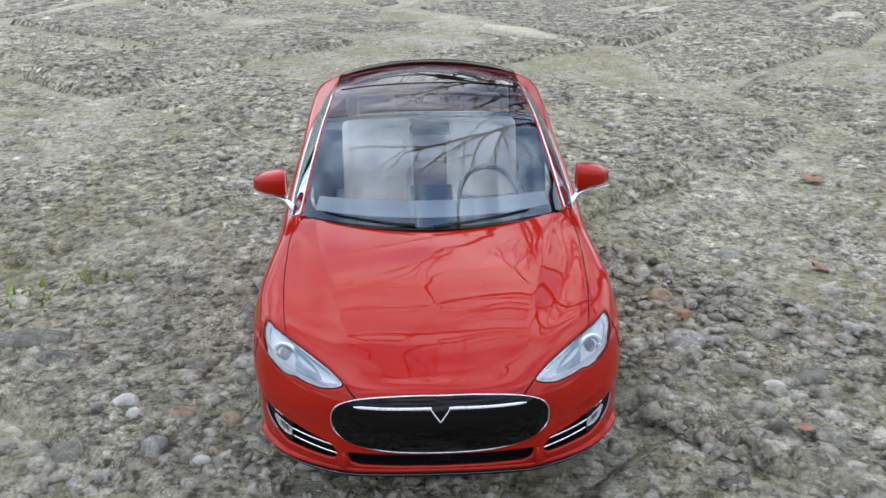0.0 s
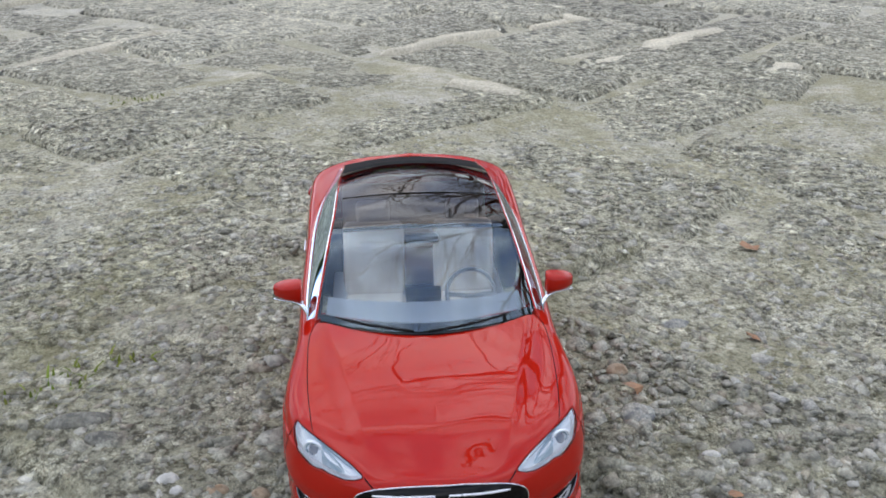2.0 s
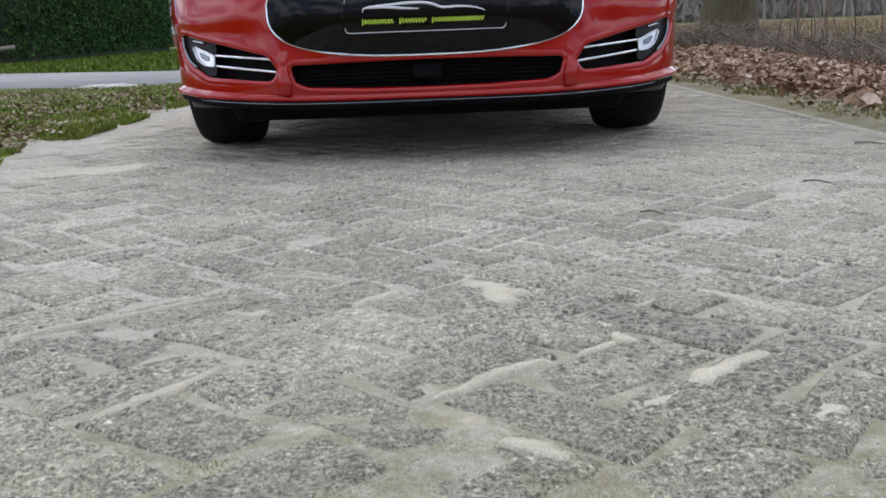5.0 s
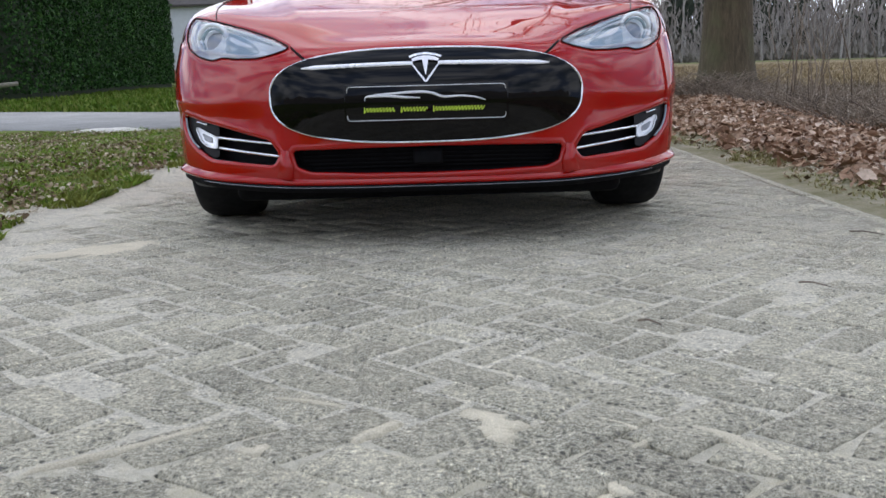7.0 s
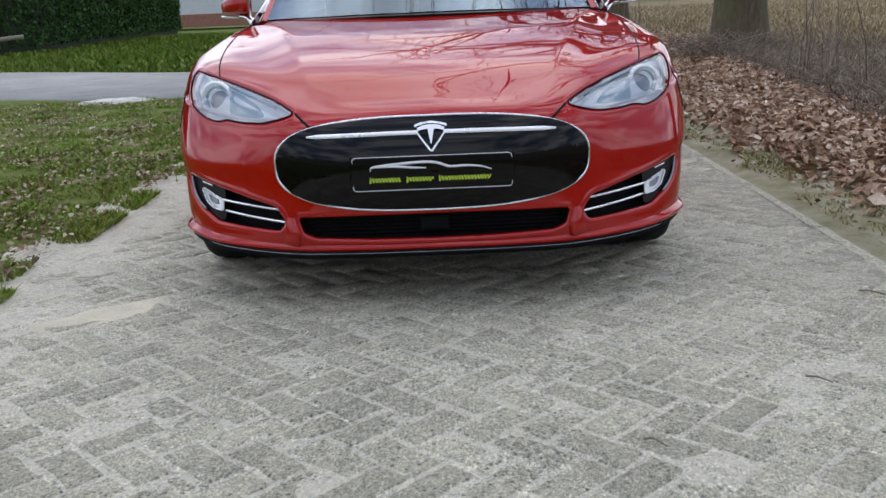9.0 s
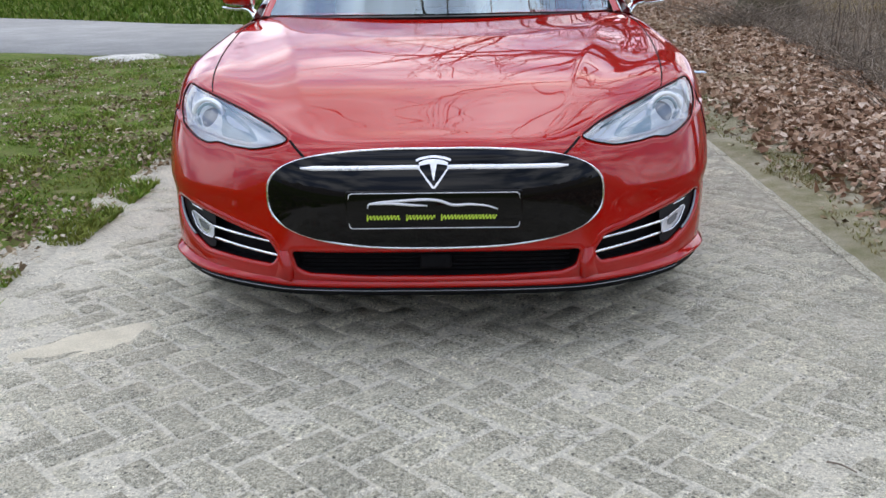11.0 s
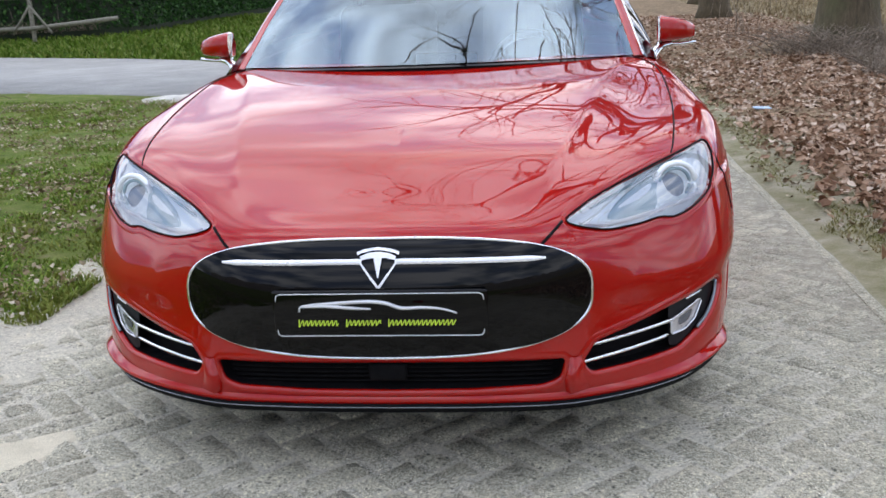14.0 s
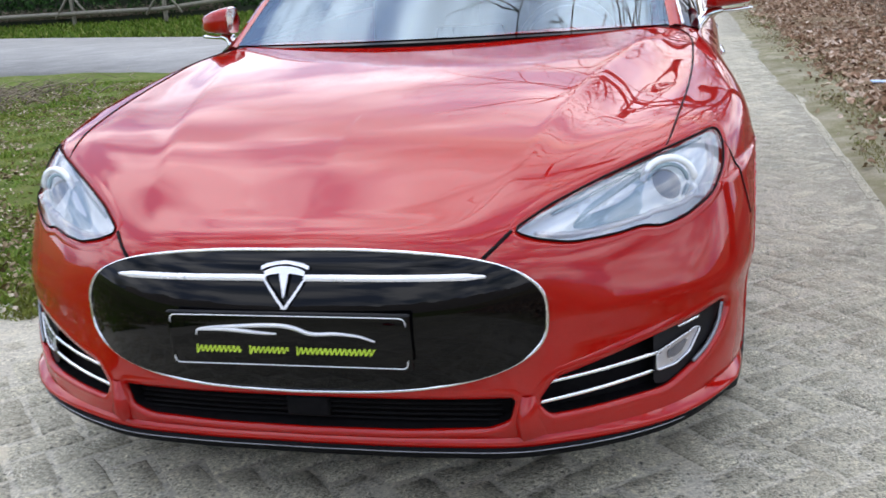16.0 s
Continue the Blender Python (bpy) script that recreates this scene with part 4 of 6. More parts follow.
    for y in (AXLE_F, AXLE_R):
        for side in (1, -1):
            v, f = lathe([(ARCH_R - 0.004, -0.12), (ARCH_R - 0.004, 0.13)], 48)
            v = [(p[0] * 1.0 + side * 0.80, p[1] + y, p[2] + WHEEL_R) for p in v if True]
            keep = [g for g in f if all(v[i][2] > 0.20 for i in g)]
            mesh_object("wheel_arch_liner", v, keep, MATT_BLACK, car)
            wheel_thing(car, side * 0.825, y, side)
    # greenhouse
    mesh_object("windscreen", *canopy_patch(0.004, WINDSCREEN_END, 0.955 if plate else 0.985, 26, 40), GLASS if plate else TOY_GLASS, car, "curved laminated windscreen").visible_shadow = False
    band = []
    for s in (1, -1):
        v = [canopy(u, s * w) - (0, 0, 0.004) for u in np.linspace(0.012, WINDSCREEN_END, 26) for w in ((0.955, 0.92) if plate else (0.985, 0.955))]
        band.append((v, grid_faces(26, 2)))
    v = [canopy(u, w) - (0, 0, 0.004) for u in (0.0, 0.006 if plate else 0.024) for w in np.linspace(-0.955, 0.955, 40)]
    band.append((v, grid_faces(2, 40)))
    v = [canopy(u, w) - (0, 0, 0.004) for u in (WINDSCREEN_END - 0.02, WINDSCREEN_END) for w in np.linspace(-0.955, 0.955, 40)]
    band.append((v, grid_faces(2, 40)))
    mesh_object("windscreen_border", *join(band), GLOSS_BLACK, car, "black enamel border")
    mesh_object("glass_roof", *canopy_patch(WINDSCREEN_END + 0.004, ROOF_END, 0.955 if plate else 0.985, 40, 40), DARK_GLASS if plate else TOY_ROOF, car, "black panoramic glass roof")
    tube_part("roof_seam", [canopy(0.47, w) + (0, 0, 0.001) for w in np.linspace(-0.92, 0.92, 30)], 0.004, MATT_BLACK, car, "", 6)
    mesh_object("rear_window", *canopy_patch(ROOF_END + 0.045, 0.985, 0.955 if plate else 0.985, 26, 40), DARK_GLASS if plate else MATT_BLACK, car, "dark tinted rear window")
    v = [canopy(u, w) + (0, 0, 0.001) for u in np.linspace(ROOF_END, ROOF_END + 0.045, 4) for w in np.linspace(-0.99, 0.99, 40)]
    mesh_object("rear_header", v, grid_faces(4, 40), red if plate else MATT_BLACK, car)
    for side in (1, -1):
        v = []
        for u in np.linspace(0.0, 1.0, 70):
            a, b = canopy(u, side * (0.955 if plate else 0.985)), canopy(u, side * 1.0)
            out = b + (side * 0.012, 0, -0.030)
            v += [a + (0, 0, 0.001), (a + b) / 2 + (0, 0, 0.006), b + (0, 0, 0.003), out]
        mesh_object("roof_rail", v, grid_faces(70, 4), red, car, "red roof pillar and rail")
        rail = np.array([canopy(u, side) + (side * 0.010, 0, -0.032) for u in np.linspace(0.02, 0.97, 50)])
        kb = np.linspace(0, 1, len(BELT))
        belt = spline(np.array(BELT), kb, np.linspace(0.0, 1.0, 50)) * (side, 1, 1)
        v = []
        for a, b in zip(rail, belt):
            m = (a + b) / 2 + (side * 0.03, 0, 0.0)
            v += [a, (a + m) / 2 + (side * 0.006, 0, 0), m, (m + b) / 2 + (side * 0.004, 0, 0), b]
        mesh_object("side_window", v, grid_faces(50, 5), DARK_GLASS if plate else TOY_GLASS, car, "side windows").visible_shadow = plate
        tube_part("window_trim", list(belt) + list(rail[::-1]), 0.011, CHROME, car, "chrome window surround", 6)
        v = []
        for p in belt:
            q = over(p[0] + side * 0.03, p[1], 0.0)
            v += [p, (p + q) / 2 + (0, 0, 0.004), q]
        mesh_object("waist_panel", v, grid_faces(50, 3), red, car)
        mirror_parts(car, side, 1.0 if plate else 1.38, red, 1.22 if plate else 1.3)
        tube_part("tail_lamp", smooth_line([beside(4.45, 0.80, side, 0.01), beside(4.56, 0.82, side, 0.012), (side * 0.74, 4.75, 0.83), (side * 0.5, 4.885, 0.84)], 16), 0.035, plain_red_lens, car, "red tail lamp", 8)
        # wipers lie in the scuttle
    v = [canopy(0.0, w) + np.array((0, dy, dz)) for dy, dz in ((-0.05, -0.040), (-0.02, -0.024), (0.02, -0.004)) for w in np.linspace(-0.95, 0.95, 40)]
    mesh_object("scuttle", v, grid_faces(3, 40), MATT_BLACK, car, "black scuttle panel")
    for x0, x1, u0, u1 in ((-0.66, -0.10, 0.020, 0.006), (0.0, 0.58, 0.005, 0.019)):
        tube_part("wiper", [canopy(u0 + (u1 - u0) * t, (x0 + (x1 - x0) * t) / 0.8) + (0, -0.004, 0.008 if not plate else -0.035) for t in np.linspace(0, 1, 20)], 0.0085 if plate else 0.0045, SATIN_BLACK, car, "", 6)
    # cabin
    part("cabin_floor", rounded_box((1.5, 2.7, 0.05), (0, 2.75, 0.36), 0.02, 2), TRIM_GREY if plate else PALE_TRIM, car)
    v = []
    for y, z in ((1.34, 0.945), (1.60, 0.955), (1.85, 0.93), (1.98, 0.86), (2.0, 0.62)):
        for x in np.linspace(-0.72, 0.72, 20):
            v.append((x, y + 0.16 * (x / 0.72) ** 2, z - 0.015 * (x / 0.72) ** 2))
    mesh_object("dashboard", v, grid_faces(5, 20), TRIM_GREY if plate else PALE_TRIM, car, "grey dashboard")
    part("screen", rounded_box((0.27, 0.03, 0.34), (0, 1.99, 0.80), 0.01, 2, Matrix.Rotation(radians(-14), 4, "X")), GLOSS_BLACK, car)
    t = np.linspace(0, 2 * np.pi, 40, endpoint=False)
    wheel_pts = [(0.37 + 0.185 * math.cos(a), 2.10 + 0.07 * math.sin(a), 0.86 + 0.17 * math.sin(a)) for a in t]
    sw = tube_part("steering_wheel", wheel_pts, 0.017, TRIM_GREY, car, "grey steering wheel", 8, 1.0, True)
    tube_part("steering_spoke", [(0.20, 2.09, 0.86), (0.37, 2.06, 0.85), (0.54, 2.09, 0.86)], 0.02, TRIM_GREY, sw, "", 6)
    for x in (-0.37, 0.37):
        seat_parts(car, x, 2.45, leather)
    part("rear_bench", rounded_box((1.30, 0.50, 0.18), (0, 3.30, 0.53), 0.06, 3), leather if plate else TOY_BENCH, car)
    part("rear_backrest", rounded_box((1.30, 0.16, 0.62), (0, 3.65, 0.86), 0.06, 3, Matrix.Rotation(radians(-22), 4, "X")), leather if plate else TOY_BENCH, car)
    part("interior_mirror", rounded_box((0.26, 0.05, 0.075), tuple(canopy(0.255, 0.0) + (0, 0.05, -0.09)), 0.02, 3), SATIN_BLACK, car)
    if plate:
        y0 = -0.012
        board = part("show_plate", rounded_box((0.535, 0.014, 0.124), (0, y0 + 0.007, 0.487), 0.006, 3), GLOSS_BLACK, bumper, "black show plate with a silver car outline")
        rim = closed_poly([(-0.258, 0.432), (0.258, 0.432), (0.258, 0.541), (-0.258, 0.541)], 160, 0.012)
        tube_part("plate_line", [(x, y0 - 0.001, z) for x, z in rim], 0.0013, SILVER_PRINT, board, "thin silver line", 6, 1.0, True)
        part("plate_bracket", rounded_box((0.40, 0.025, 0.07), (0, 0.010, 0.487), 0.004, 1), MATT_BLACK, bumper)
        sweep = [smooth_line([(-0.200, y0 - 0.0016, 0.496), (-0.196, y0 - 0.0016, 0.509), (-0.10, y0 - 0.0016, 0.518), (-0.02, y0 - 0.0016, 0.521), (0.02, y0 - 0.0016, 0.516), (0.055, y0 - 0.0016, 0.504),
                              (0.11, y0 - 0.0016, 0.505), (0.16, y0 - 0.0016, 0.500), (0.192, y0 - 0.0016, 0.490)], 50),
                 smooth_line([(-0.196, y0 - 0.0016, 0.508), (-0.13, y0 - 0.0016, 0.510), (-0.06, y0 - 0.0016, 0.504), (-0.02, y0 - 0.0016, 0.502)], 30)]
        mesh_object("car_outline", *join([tube(l, 0.0042 * np.sin(np.linspace(0.35, 2.8, len(l))) + 0.0008, 6) for l in sweep]), SILVER_PRINT, board, "silver car outline")
        for xa, xb in ((-0.205, -0.103), (-0.085, 0.002), (0.020, 0.188)):
            line = []
            for t in np.linspace(0, 1, 16 * int(round((xb - xa) / 0.0105))):
                x = xa + (xb - xa) * t
                h = 0.0065 * math.cos(2 * math.pi * (x - xa) / 0.0105) * (1.45 if x - xa < 0.007 else 1.0)
                line.append((x + 0.30 * h, y0 - 0.0012, 0.4655 + h))
            mesh_object("lime_word_bar", *tube(line, 0.0017, 5), LIME_PRINT, board, "wavy lime green line", False)
    return car


plain_red_lens = plain("red_lamp_lens", (0.35, 0.01, 0.01), 0.1, 0, 0.1, 20, coat=1.0)
real_car = tagged(build_car("car", True), "glossy red saloon car with black nose panel parked on paved lane", "car")
toy_car = tagged(build_car("toy_car", False), "small red die-cast model of the saloon car standing on the paving", "toy car")
TOY_SCALE = 0.0592
toy_car.matrix_world = pose(0.0065, -2.933, 0.0105) @ Matrix.Diagonal((TOY_SCALE, TOY_SCALE, TOY_SCALE, 1))


# ---- the place ----
rng = np.random.default_rng(7)
GRASS_SOIL = soil_material("mossy_turf_soil", [(0.30, (0.060, 0.080, 0.016)), (0.46, (0.105, 0.145, 0.026)), (0.60, (0.150, 0.165, 0.050)), (0.74, (0.19, 0.16, 0.085))], 5.0)
LITTER_SOIL = soil_material("leaf_mould", [(0.3, (0.12, 0.085, 0.05)), (0.55, (0.25, 0.18, 0.11)), (0.75, (0.36, 0.27, 0.18))], 7.0, 0.8)
VERGE_SOIL = soil_material("sandy_verge", [(0.3, (0.17, 0.165, 0.075)), (0.5, (0.29, 0.265, 0.17)), (0.70, (0.43, 0.39, 0.30))], 3.5)
def sand_material():
    """Joint filling: grit and moss at the toy's end, pale tan sand along the lane."""
    m = Mat("joint_sand")
    geo = m.t.nodes.new("ShaderNodeNewGeometry")
    p = geo.outputs["Position"]
    grit, h = aggregate(m, p)
    a, b = m.noise(9.0, 8, 0.7, p), m.noise(420.0, 4, 0.7, p)
    tan = m.ramp(a, [(0.3, (0.44, 0.415, 0.34)), (0.5, (0.60, 0.56, 0.45)), (0.72, (0.72, 0.645, 0.47))])
    tan = m.mix(1.0, tan, m.ramp(b, [(0.25, (0.74,) * 3), (0.75, (1.2,) * 3)]), "MULTIPLY")
    brown = m.mix(m.ramp(a, [(0.42, (0, 0, 0)), (0.60, (0.6,) * 3)]), grit, m.ramp(b, [(0.3, (0.13, 0.125, 0.05)), (0.7, (0.33, 0.295, 0.16))]))
    mossy = m.mix(1.0, m.ramp(m.noise(16.0, 7, 0.75, p), [(0.37, (0, 0, 0)), (0.55, (0.8,) * 3)]), along(m, p, "Y", -1.5, -2.3), "MULTIPLY")
    tan = m.mix(mossy, tan, m.ramp(b, [(0.3, (0.15, 0.14, 0.05)), (0.7, (0.36, 0.32, 0.16))]))
    drifts = m.noise(14.0, 6, 0.7, p)
    share = m.mix(along(m, p, "Y", -1.85, -1.50), m.ramp(drifts, [(0.30, (0.40,) * 3), (0.50, (1, 1, 1))]), m.ramp(drifts, [(0.43, (0.04,) * 3), (0.58, (0.62,) * 3)]))
    share = m.mix(1.0, share, m.ramp(along(m, p, "X", 0.8, 1.4), [(0, (1, 1, 1)), (1, (0.25,) * 3)]), "MULTIPLY")
    lane = m.mix(share, grit, tan)
    # soil washed in along the lane's edge
    edge = m.mix(1.0, along(m, p, "X", 1.15, 1.62), m.ramp(m.noise(11.0, 7, 0.7, p), [(0.36, (0.25,) * 3), (0.58, (1, 1, 1))]), "MULTIPLY")
    lane = m.mix(edge, lane, m.mix(0.35, m.ramp(b, [(0.3, (0.10, 0.09, 0.06)), (0.7, (0.26, 0.235, 0.17))]), grit))
    m.set(Base_Color=m.mix(along(m, p, "Y", -2.75, -2.2), brown, lane), Roughness=0.95)
    m.bump(h, 0.9, 0.005)
    return m.m


SAND = sand_material()
PATH_MAT = soil_material("pale_concrete_path", [(0.3, (0.27, 0.265, 0.25)), (0.6, (0.34, 0.335, 0.315)), (0.8, (0.40, 0.39, 0.365))], 1.6, 0.2)
FIELD_MAT = soil_material("dry_field", [(0.3, (0.14, 0.11, 0.055)), (0.55, (0.21, 0.165, 0.09)), (0.75, (0.29, 0.23, 0.135))], 0.8, 0.4, 30.0)
GREEN_FIELD = soil_material("far_green_field", [(0.3, (0.10, 0.115, 0.04)), (0.7, (0.17, 0.175, 0.07))], 0.3, 0.2, 8.0)
LEAF_MAT = island_material("dead_leaves", [(0.0, (0.14, 0.078, 0.046)), (0.35, (0.31, 0.19, 0.118)), (0.7, (0.47, 0.33, 0.225)), (1.0, (0.66, 0.54, 0.43))], 0.8, spec=0.15)
LITTER_MAT = island_material("weathered_dead_leaves", [(0.0, (0.10, 0.068, 0.036)), (0.35, (0.24, 0.18, 0.10)), (0.7, (0.38, 0.31, 0.20)), (1.0, (0.54, 0.47, 0.36))], 0.8, spec=0.15)
GRASS_MAT = island_material("grass_blades", [(0.0, (0.070, 0.150, 0.012)), (0.5, (0.140, 0.26, 0.024)), (0.85, (0.23, 0.30, 0.05)), (1.0, (0.30, 0.27, 0.11))], 0.7, spec=0.15, patch=(0.20, 0.205, 0.045))
FAR_GRASS = island_material("long_green_grass", [(0.0, (0.050, 0.090, 0.010)), (0.6, (0.100, 0.165, 0.018)), (1.0, (0.18, 0.20, 0.05))], 0.8, spec=0.1)
STRAW = island_material("dead_straw", [(0.0, (0.19, 0.145, 0.08)), (0.5, (0.33, 0.26, 0.15)), (1.0, (0.46, 0.37, 0.24))], 0.8, spec=0.1)
GREY_STRAW = island_material("grey_straw", [(0.0, (0.12, 0.095, 0.065)), (0.5, (0.25, 0.20, 0.145)), (1.0, (0.42, 0.36, 0.28))], 0.85, spec=0.1)
DULL_GRASS = island_material("trodden_grass", [(0.0, (0.12, 0.14, 0.025)), (0.4, (0.19, 0.20, 0.05)), (1.0, (0.34, 0.285, 0.15))], 0.8, spec=0.1, patch=(0.27, 0.22, 0.11))
DRY_MAT = island_material("dry_stems", [(0.0, (0.10, 0.075, 0.055)), (0.5, (0.20, 0.155, 0.115)), (1.0, (0.34, 0.28, 0.21))], 0.85)
HEDGE_MAT = island_material("hedge_leaves", [(0.0, (0.006, 0.018, 0.004)), (0.5, (0.020, 0.062, 0.012)), (0.9, (0.050, 0.13, 0.028)), (1.0, (0.09, 0.17, 0.045))], 0.6, 0.15)
def pebble_material(stops):
    """Gravel that wears the same grit, dust and moss as the block it sits in."""
    m = Mat("pebbles")
    geo = m.t.nodes.new("ShaderNodeNewGeometry")
    grit, h = aggregate(m, geo.outputs["Position"])
    col = m.mix(0.55, m.ramp(geo.outputs["Random Per Island"], stops), grit)
    m.set(Base_Color=col, Roughness=0.85, Specular_IOR_Level=0.3)
    m.bump(h, 0.5, 0.004)
    return m.m


PEBBLE_MAT = pebble_material([(0.0, (0.10, 0.10, 0.085)), (0.25, (0.19, 0.188, 0.16)), (0.55, (0.29, 0.285, 0.24)), (0.68, (0.25, 0.215, 0.175)), (0.74, (0.28, 0.22, 0.16)), (0.80, (0.31, 0.30, 0.27)), (0.96, (0.40, 0.385, 0.35)), (1.0, (0.55, 0.54, 0.50))])
BARK = bark_material("oak_bark", [(0.3, (0.045, 0.033, 0.018)), (0.55, (0.105, 0.080, 0.045)), (0.75, (0.165, 0.128, 0.078))])
TWIG = plain("bare_twig", (0.10, 0.08, 0.063), 0.85, 0, 0.3, 12)
FENCE_WOOD = plain("weathered_fence_wood", (0.20, 0.185, 0.145), 0.85, 0, 0.3, 14, bump=0.3)
WALL_GREY = plain("grey_render_wall", (0.58, 0.60, 0.62), 0.85, 0, 0.06, 3)
BRICK_RED = plain("red_brick_plinth", (0.30, 0.14, 0.10), 0.85, 0, 0.2, 6)
WHITE_FRAME = plain("white_window_frame", (0.75, 0.76, 0.77), 0.4, 0, 0.05, 5)
ROOF_TILE = plain("dark_roof_tiles", (0.07, 0.06, 0.055), 0.8, 0, 0.2, 5)
WOODS_MAT = island_material("far_wood", [(0.0, (0.22, 0.19, 0.17)), (0.5, (0.31, 0.275, 0.25)), (1.0, (0.40, 0.365, 0.34))], 0.95)
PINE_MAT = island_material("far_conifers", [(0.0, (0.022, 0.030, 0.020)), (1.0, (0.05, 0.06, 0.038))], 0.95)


def road_z(x, y):
    """The gentle unevenness of the paving."""
    return (0.009 * np.exp(-((x + 0.05) / 0.25) ** 2 - ((y + 2.5) / 0.8) ** 2)
            - 0.008 * np.exp(-((x - 0.35) / 0.2) ** 2 - ((y + 2.2) / 0.7) ** 2))


def fall(x, y):
    """The land beyond the left verge lies a little lower than the lane."""
    t = min(1.0, max(0.0, (y - 2.0) / 9.0)) * min(1.0, max(0.0, (-1.6 - x) / 1.5))
    return -0.22 * t * t * (3 - 2 * t)


def sheet(name, x0, x1, y0, y1, z, material, step=0.25, rough=0.0, edge=None, label="", category="", dip=(0.045, 0.55)):
    nx, ny = max(2, int((x1 - x0) / step) + 1), max(2, int((y1 - y0) / step) + 1)
    xs, ys = np.linspace(x0, x1, nx), np.linspace(y0, y1, ny)
    v = []
    for y in ys:
        for x in xs:
            q = noise.noise(Vector((x * 1.3, y * 1.3, 3.1))) * rough + noise.noise(Vector((x * 0.35, y * 0.35, 9.0))) * rough
            px = x
            if edge is not None and (x in (xs[0], xs[-1])):
                px = x + edge * noise.noise(Vector((x, y * 1.1, 0)))
            down = 0.0
            if edge is not None:
                down = -dip[0] * max(0.0, 1 - min(x - x0, x1 - x) / dip[1])
            v.append((px, y, z + q + down + fall(x, y)))
    ob = mesh_object(name, v, grid_faces(ny, nx), material)
    return tagged(ob, label, category, kind="structure")


# one ground sheet out to the horizon, finer near the lane
gv = []
gx = np.r_[-900, -400, -200, -100, -60, np.arange(-40, 40.1, 2.0), 60, 100, 200, 400, 900]
gy = np.r_[-900, -300, -100, -50, np.arange(-30, 60.1, 2.0), 100, 200, 400, 900, 1500]
for y in gy:
    for x in gx:
        gv.append((x, y, -0.075 + (-0.25 if x < -3 else 0) + (0.0 if abs(x) < 3 else 0.012 * noise.noise(Vector((x * 0.4, y * 0.4, 0))))))
ground = tagged(mesh_object("ground", gv, grid_faces(len(gy), len(gx)), GRASS_SOIL), "mossy turf and soil reaching to the horizon", "ground", kind="structure")

def bed_z(x, y):
    """Height of the joint filling."""
    q = 0.0024 * noise.noise(Vector((x * 2.1, y * 2.1, 5.0))) + 0.0042 * noise.noise(Vector((x * 9, y * 9, 2.0))) + 0.0013 * noise.noise(Vector((x * 27, y * 27, 8.0)))
    t = min(1.0, max(0.0, (abs(x + 0.03) - 1.02) / 0.55))
    full = min(1.0, max(0.0, (-2.0 - y) / 0.5))
    return -0.0052 + 0.0016 * min(1.0, max(0.0, (y + 1.7) / 0.4)) + 0.0024 * full + q + (0.0045 if x < 0 else 0.0015) * t * t * (3 - 2 * t) - 0.3 * max(0.0, x - 1.70) + float(road_z(x, y))


def lane_bed():
    """Sand that fills the joints, lies over some block edges and banks up along both sides of the lane."""
    xs, ys = np.linspace(-1.95, 2.05, 100), np.r_[np.arange(-7, -3.4, 0.08), np.arange(-3.4, -1.5, 0.02), np.arange(-1.5, 6.0, 0.04), np.arange(6, 30.1, 0.25)]
    v = [(x, y, bed_z(x, y)) for y in ys for x in xs]
    tagged(mesh_object("lane_bed", v, grid_faces(len(ys), 100), SAND), "pale sand between and over the paving blocks", "lane", kind="structure")


lane_bed()
sheet("grass_verge", -14.0, -1.45, -6.0, 13.0, 0.006, GRASS_SOIL, 0.12, 0.022, 0.14, "mossy grass verge strewn with dead leaves", "grass")
sheet("sandy_verge", 1.64, 2.9, -6.0, 26.0, 0.010, VERGE_SOIL, 0.08, 0.012, 0.04, "thin sandy grass edge beside the lane", "verge", (0.02, 0.14))
sheet("leaf_verge", 1.95, 6.4, -6.0, 46.0, 0.03, LITTER_SOIL, 0.2, 0.035, 0.16, "leaf mould under the trees", "verge")
sheet("field", 5.0, 140.0, -30.0, 150.0, -0.02, FIELD_MAT, 4.0, 0.05, None, "dry stubble field", "field")
sheet("far_field", -60.0, 180.0, 150.0, 200.0, 0.0, GREEN_FIELD, 10.0, 0.05, None, "strip of green field far off", "field")


def strip(name, near, far, z, material, label, category):
    """A road across the view between two polylines."""
    a, b = smooth_line([(x, y, z) for x, y in near], 60), smooth_line([(x, y, z) for x, y in far], 60)
    v = []
    for p, q in zip(a, b):
        v += [p - (0, 0, 0.16), p, (p + q) / 2 + (0, 0, 0.02), q, q - (0, 0, 0.16)]
    return tagged(mesh_object(name, v, grid_faces(60, 5), material), label, category, kind="structure")


strip("cross_path", [(2.0, 11.2), (-3.5, 11.4), (-7.0, 12.4), (-14.0, 14.4), (-40, 19)], [(2.0, 17.2), (-5.0, 17.6), (-9.3, 20.0), (-21.0, 25.5), (-45, 35)], -0.20, PATH_MAT, "pale grey concrete path crossing behind the verge", "path")

# herringbone paving blocks
BLOCK_L, BLOCK_W = 0.267, 0.131
ANGLE = math.atan2(0.086, 0.106)
ORIGIN = (-0.08, -2.155)
E1, E2 = np.array((0.106, -0.087)), np.array((0.106, 0.085))


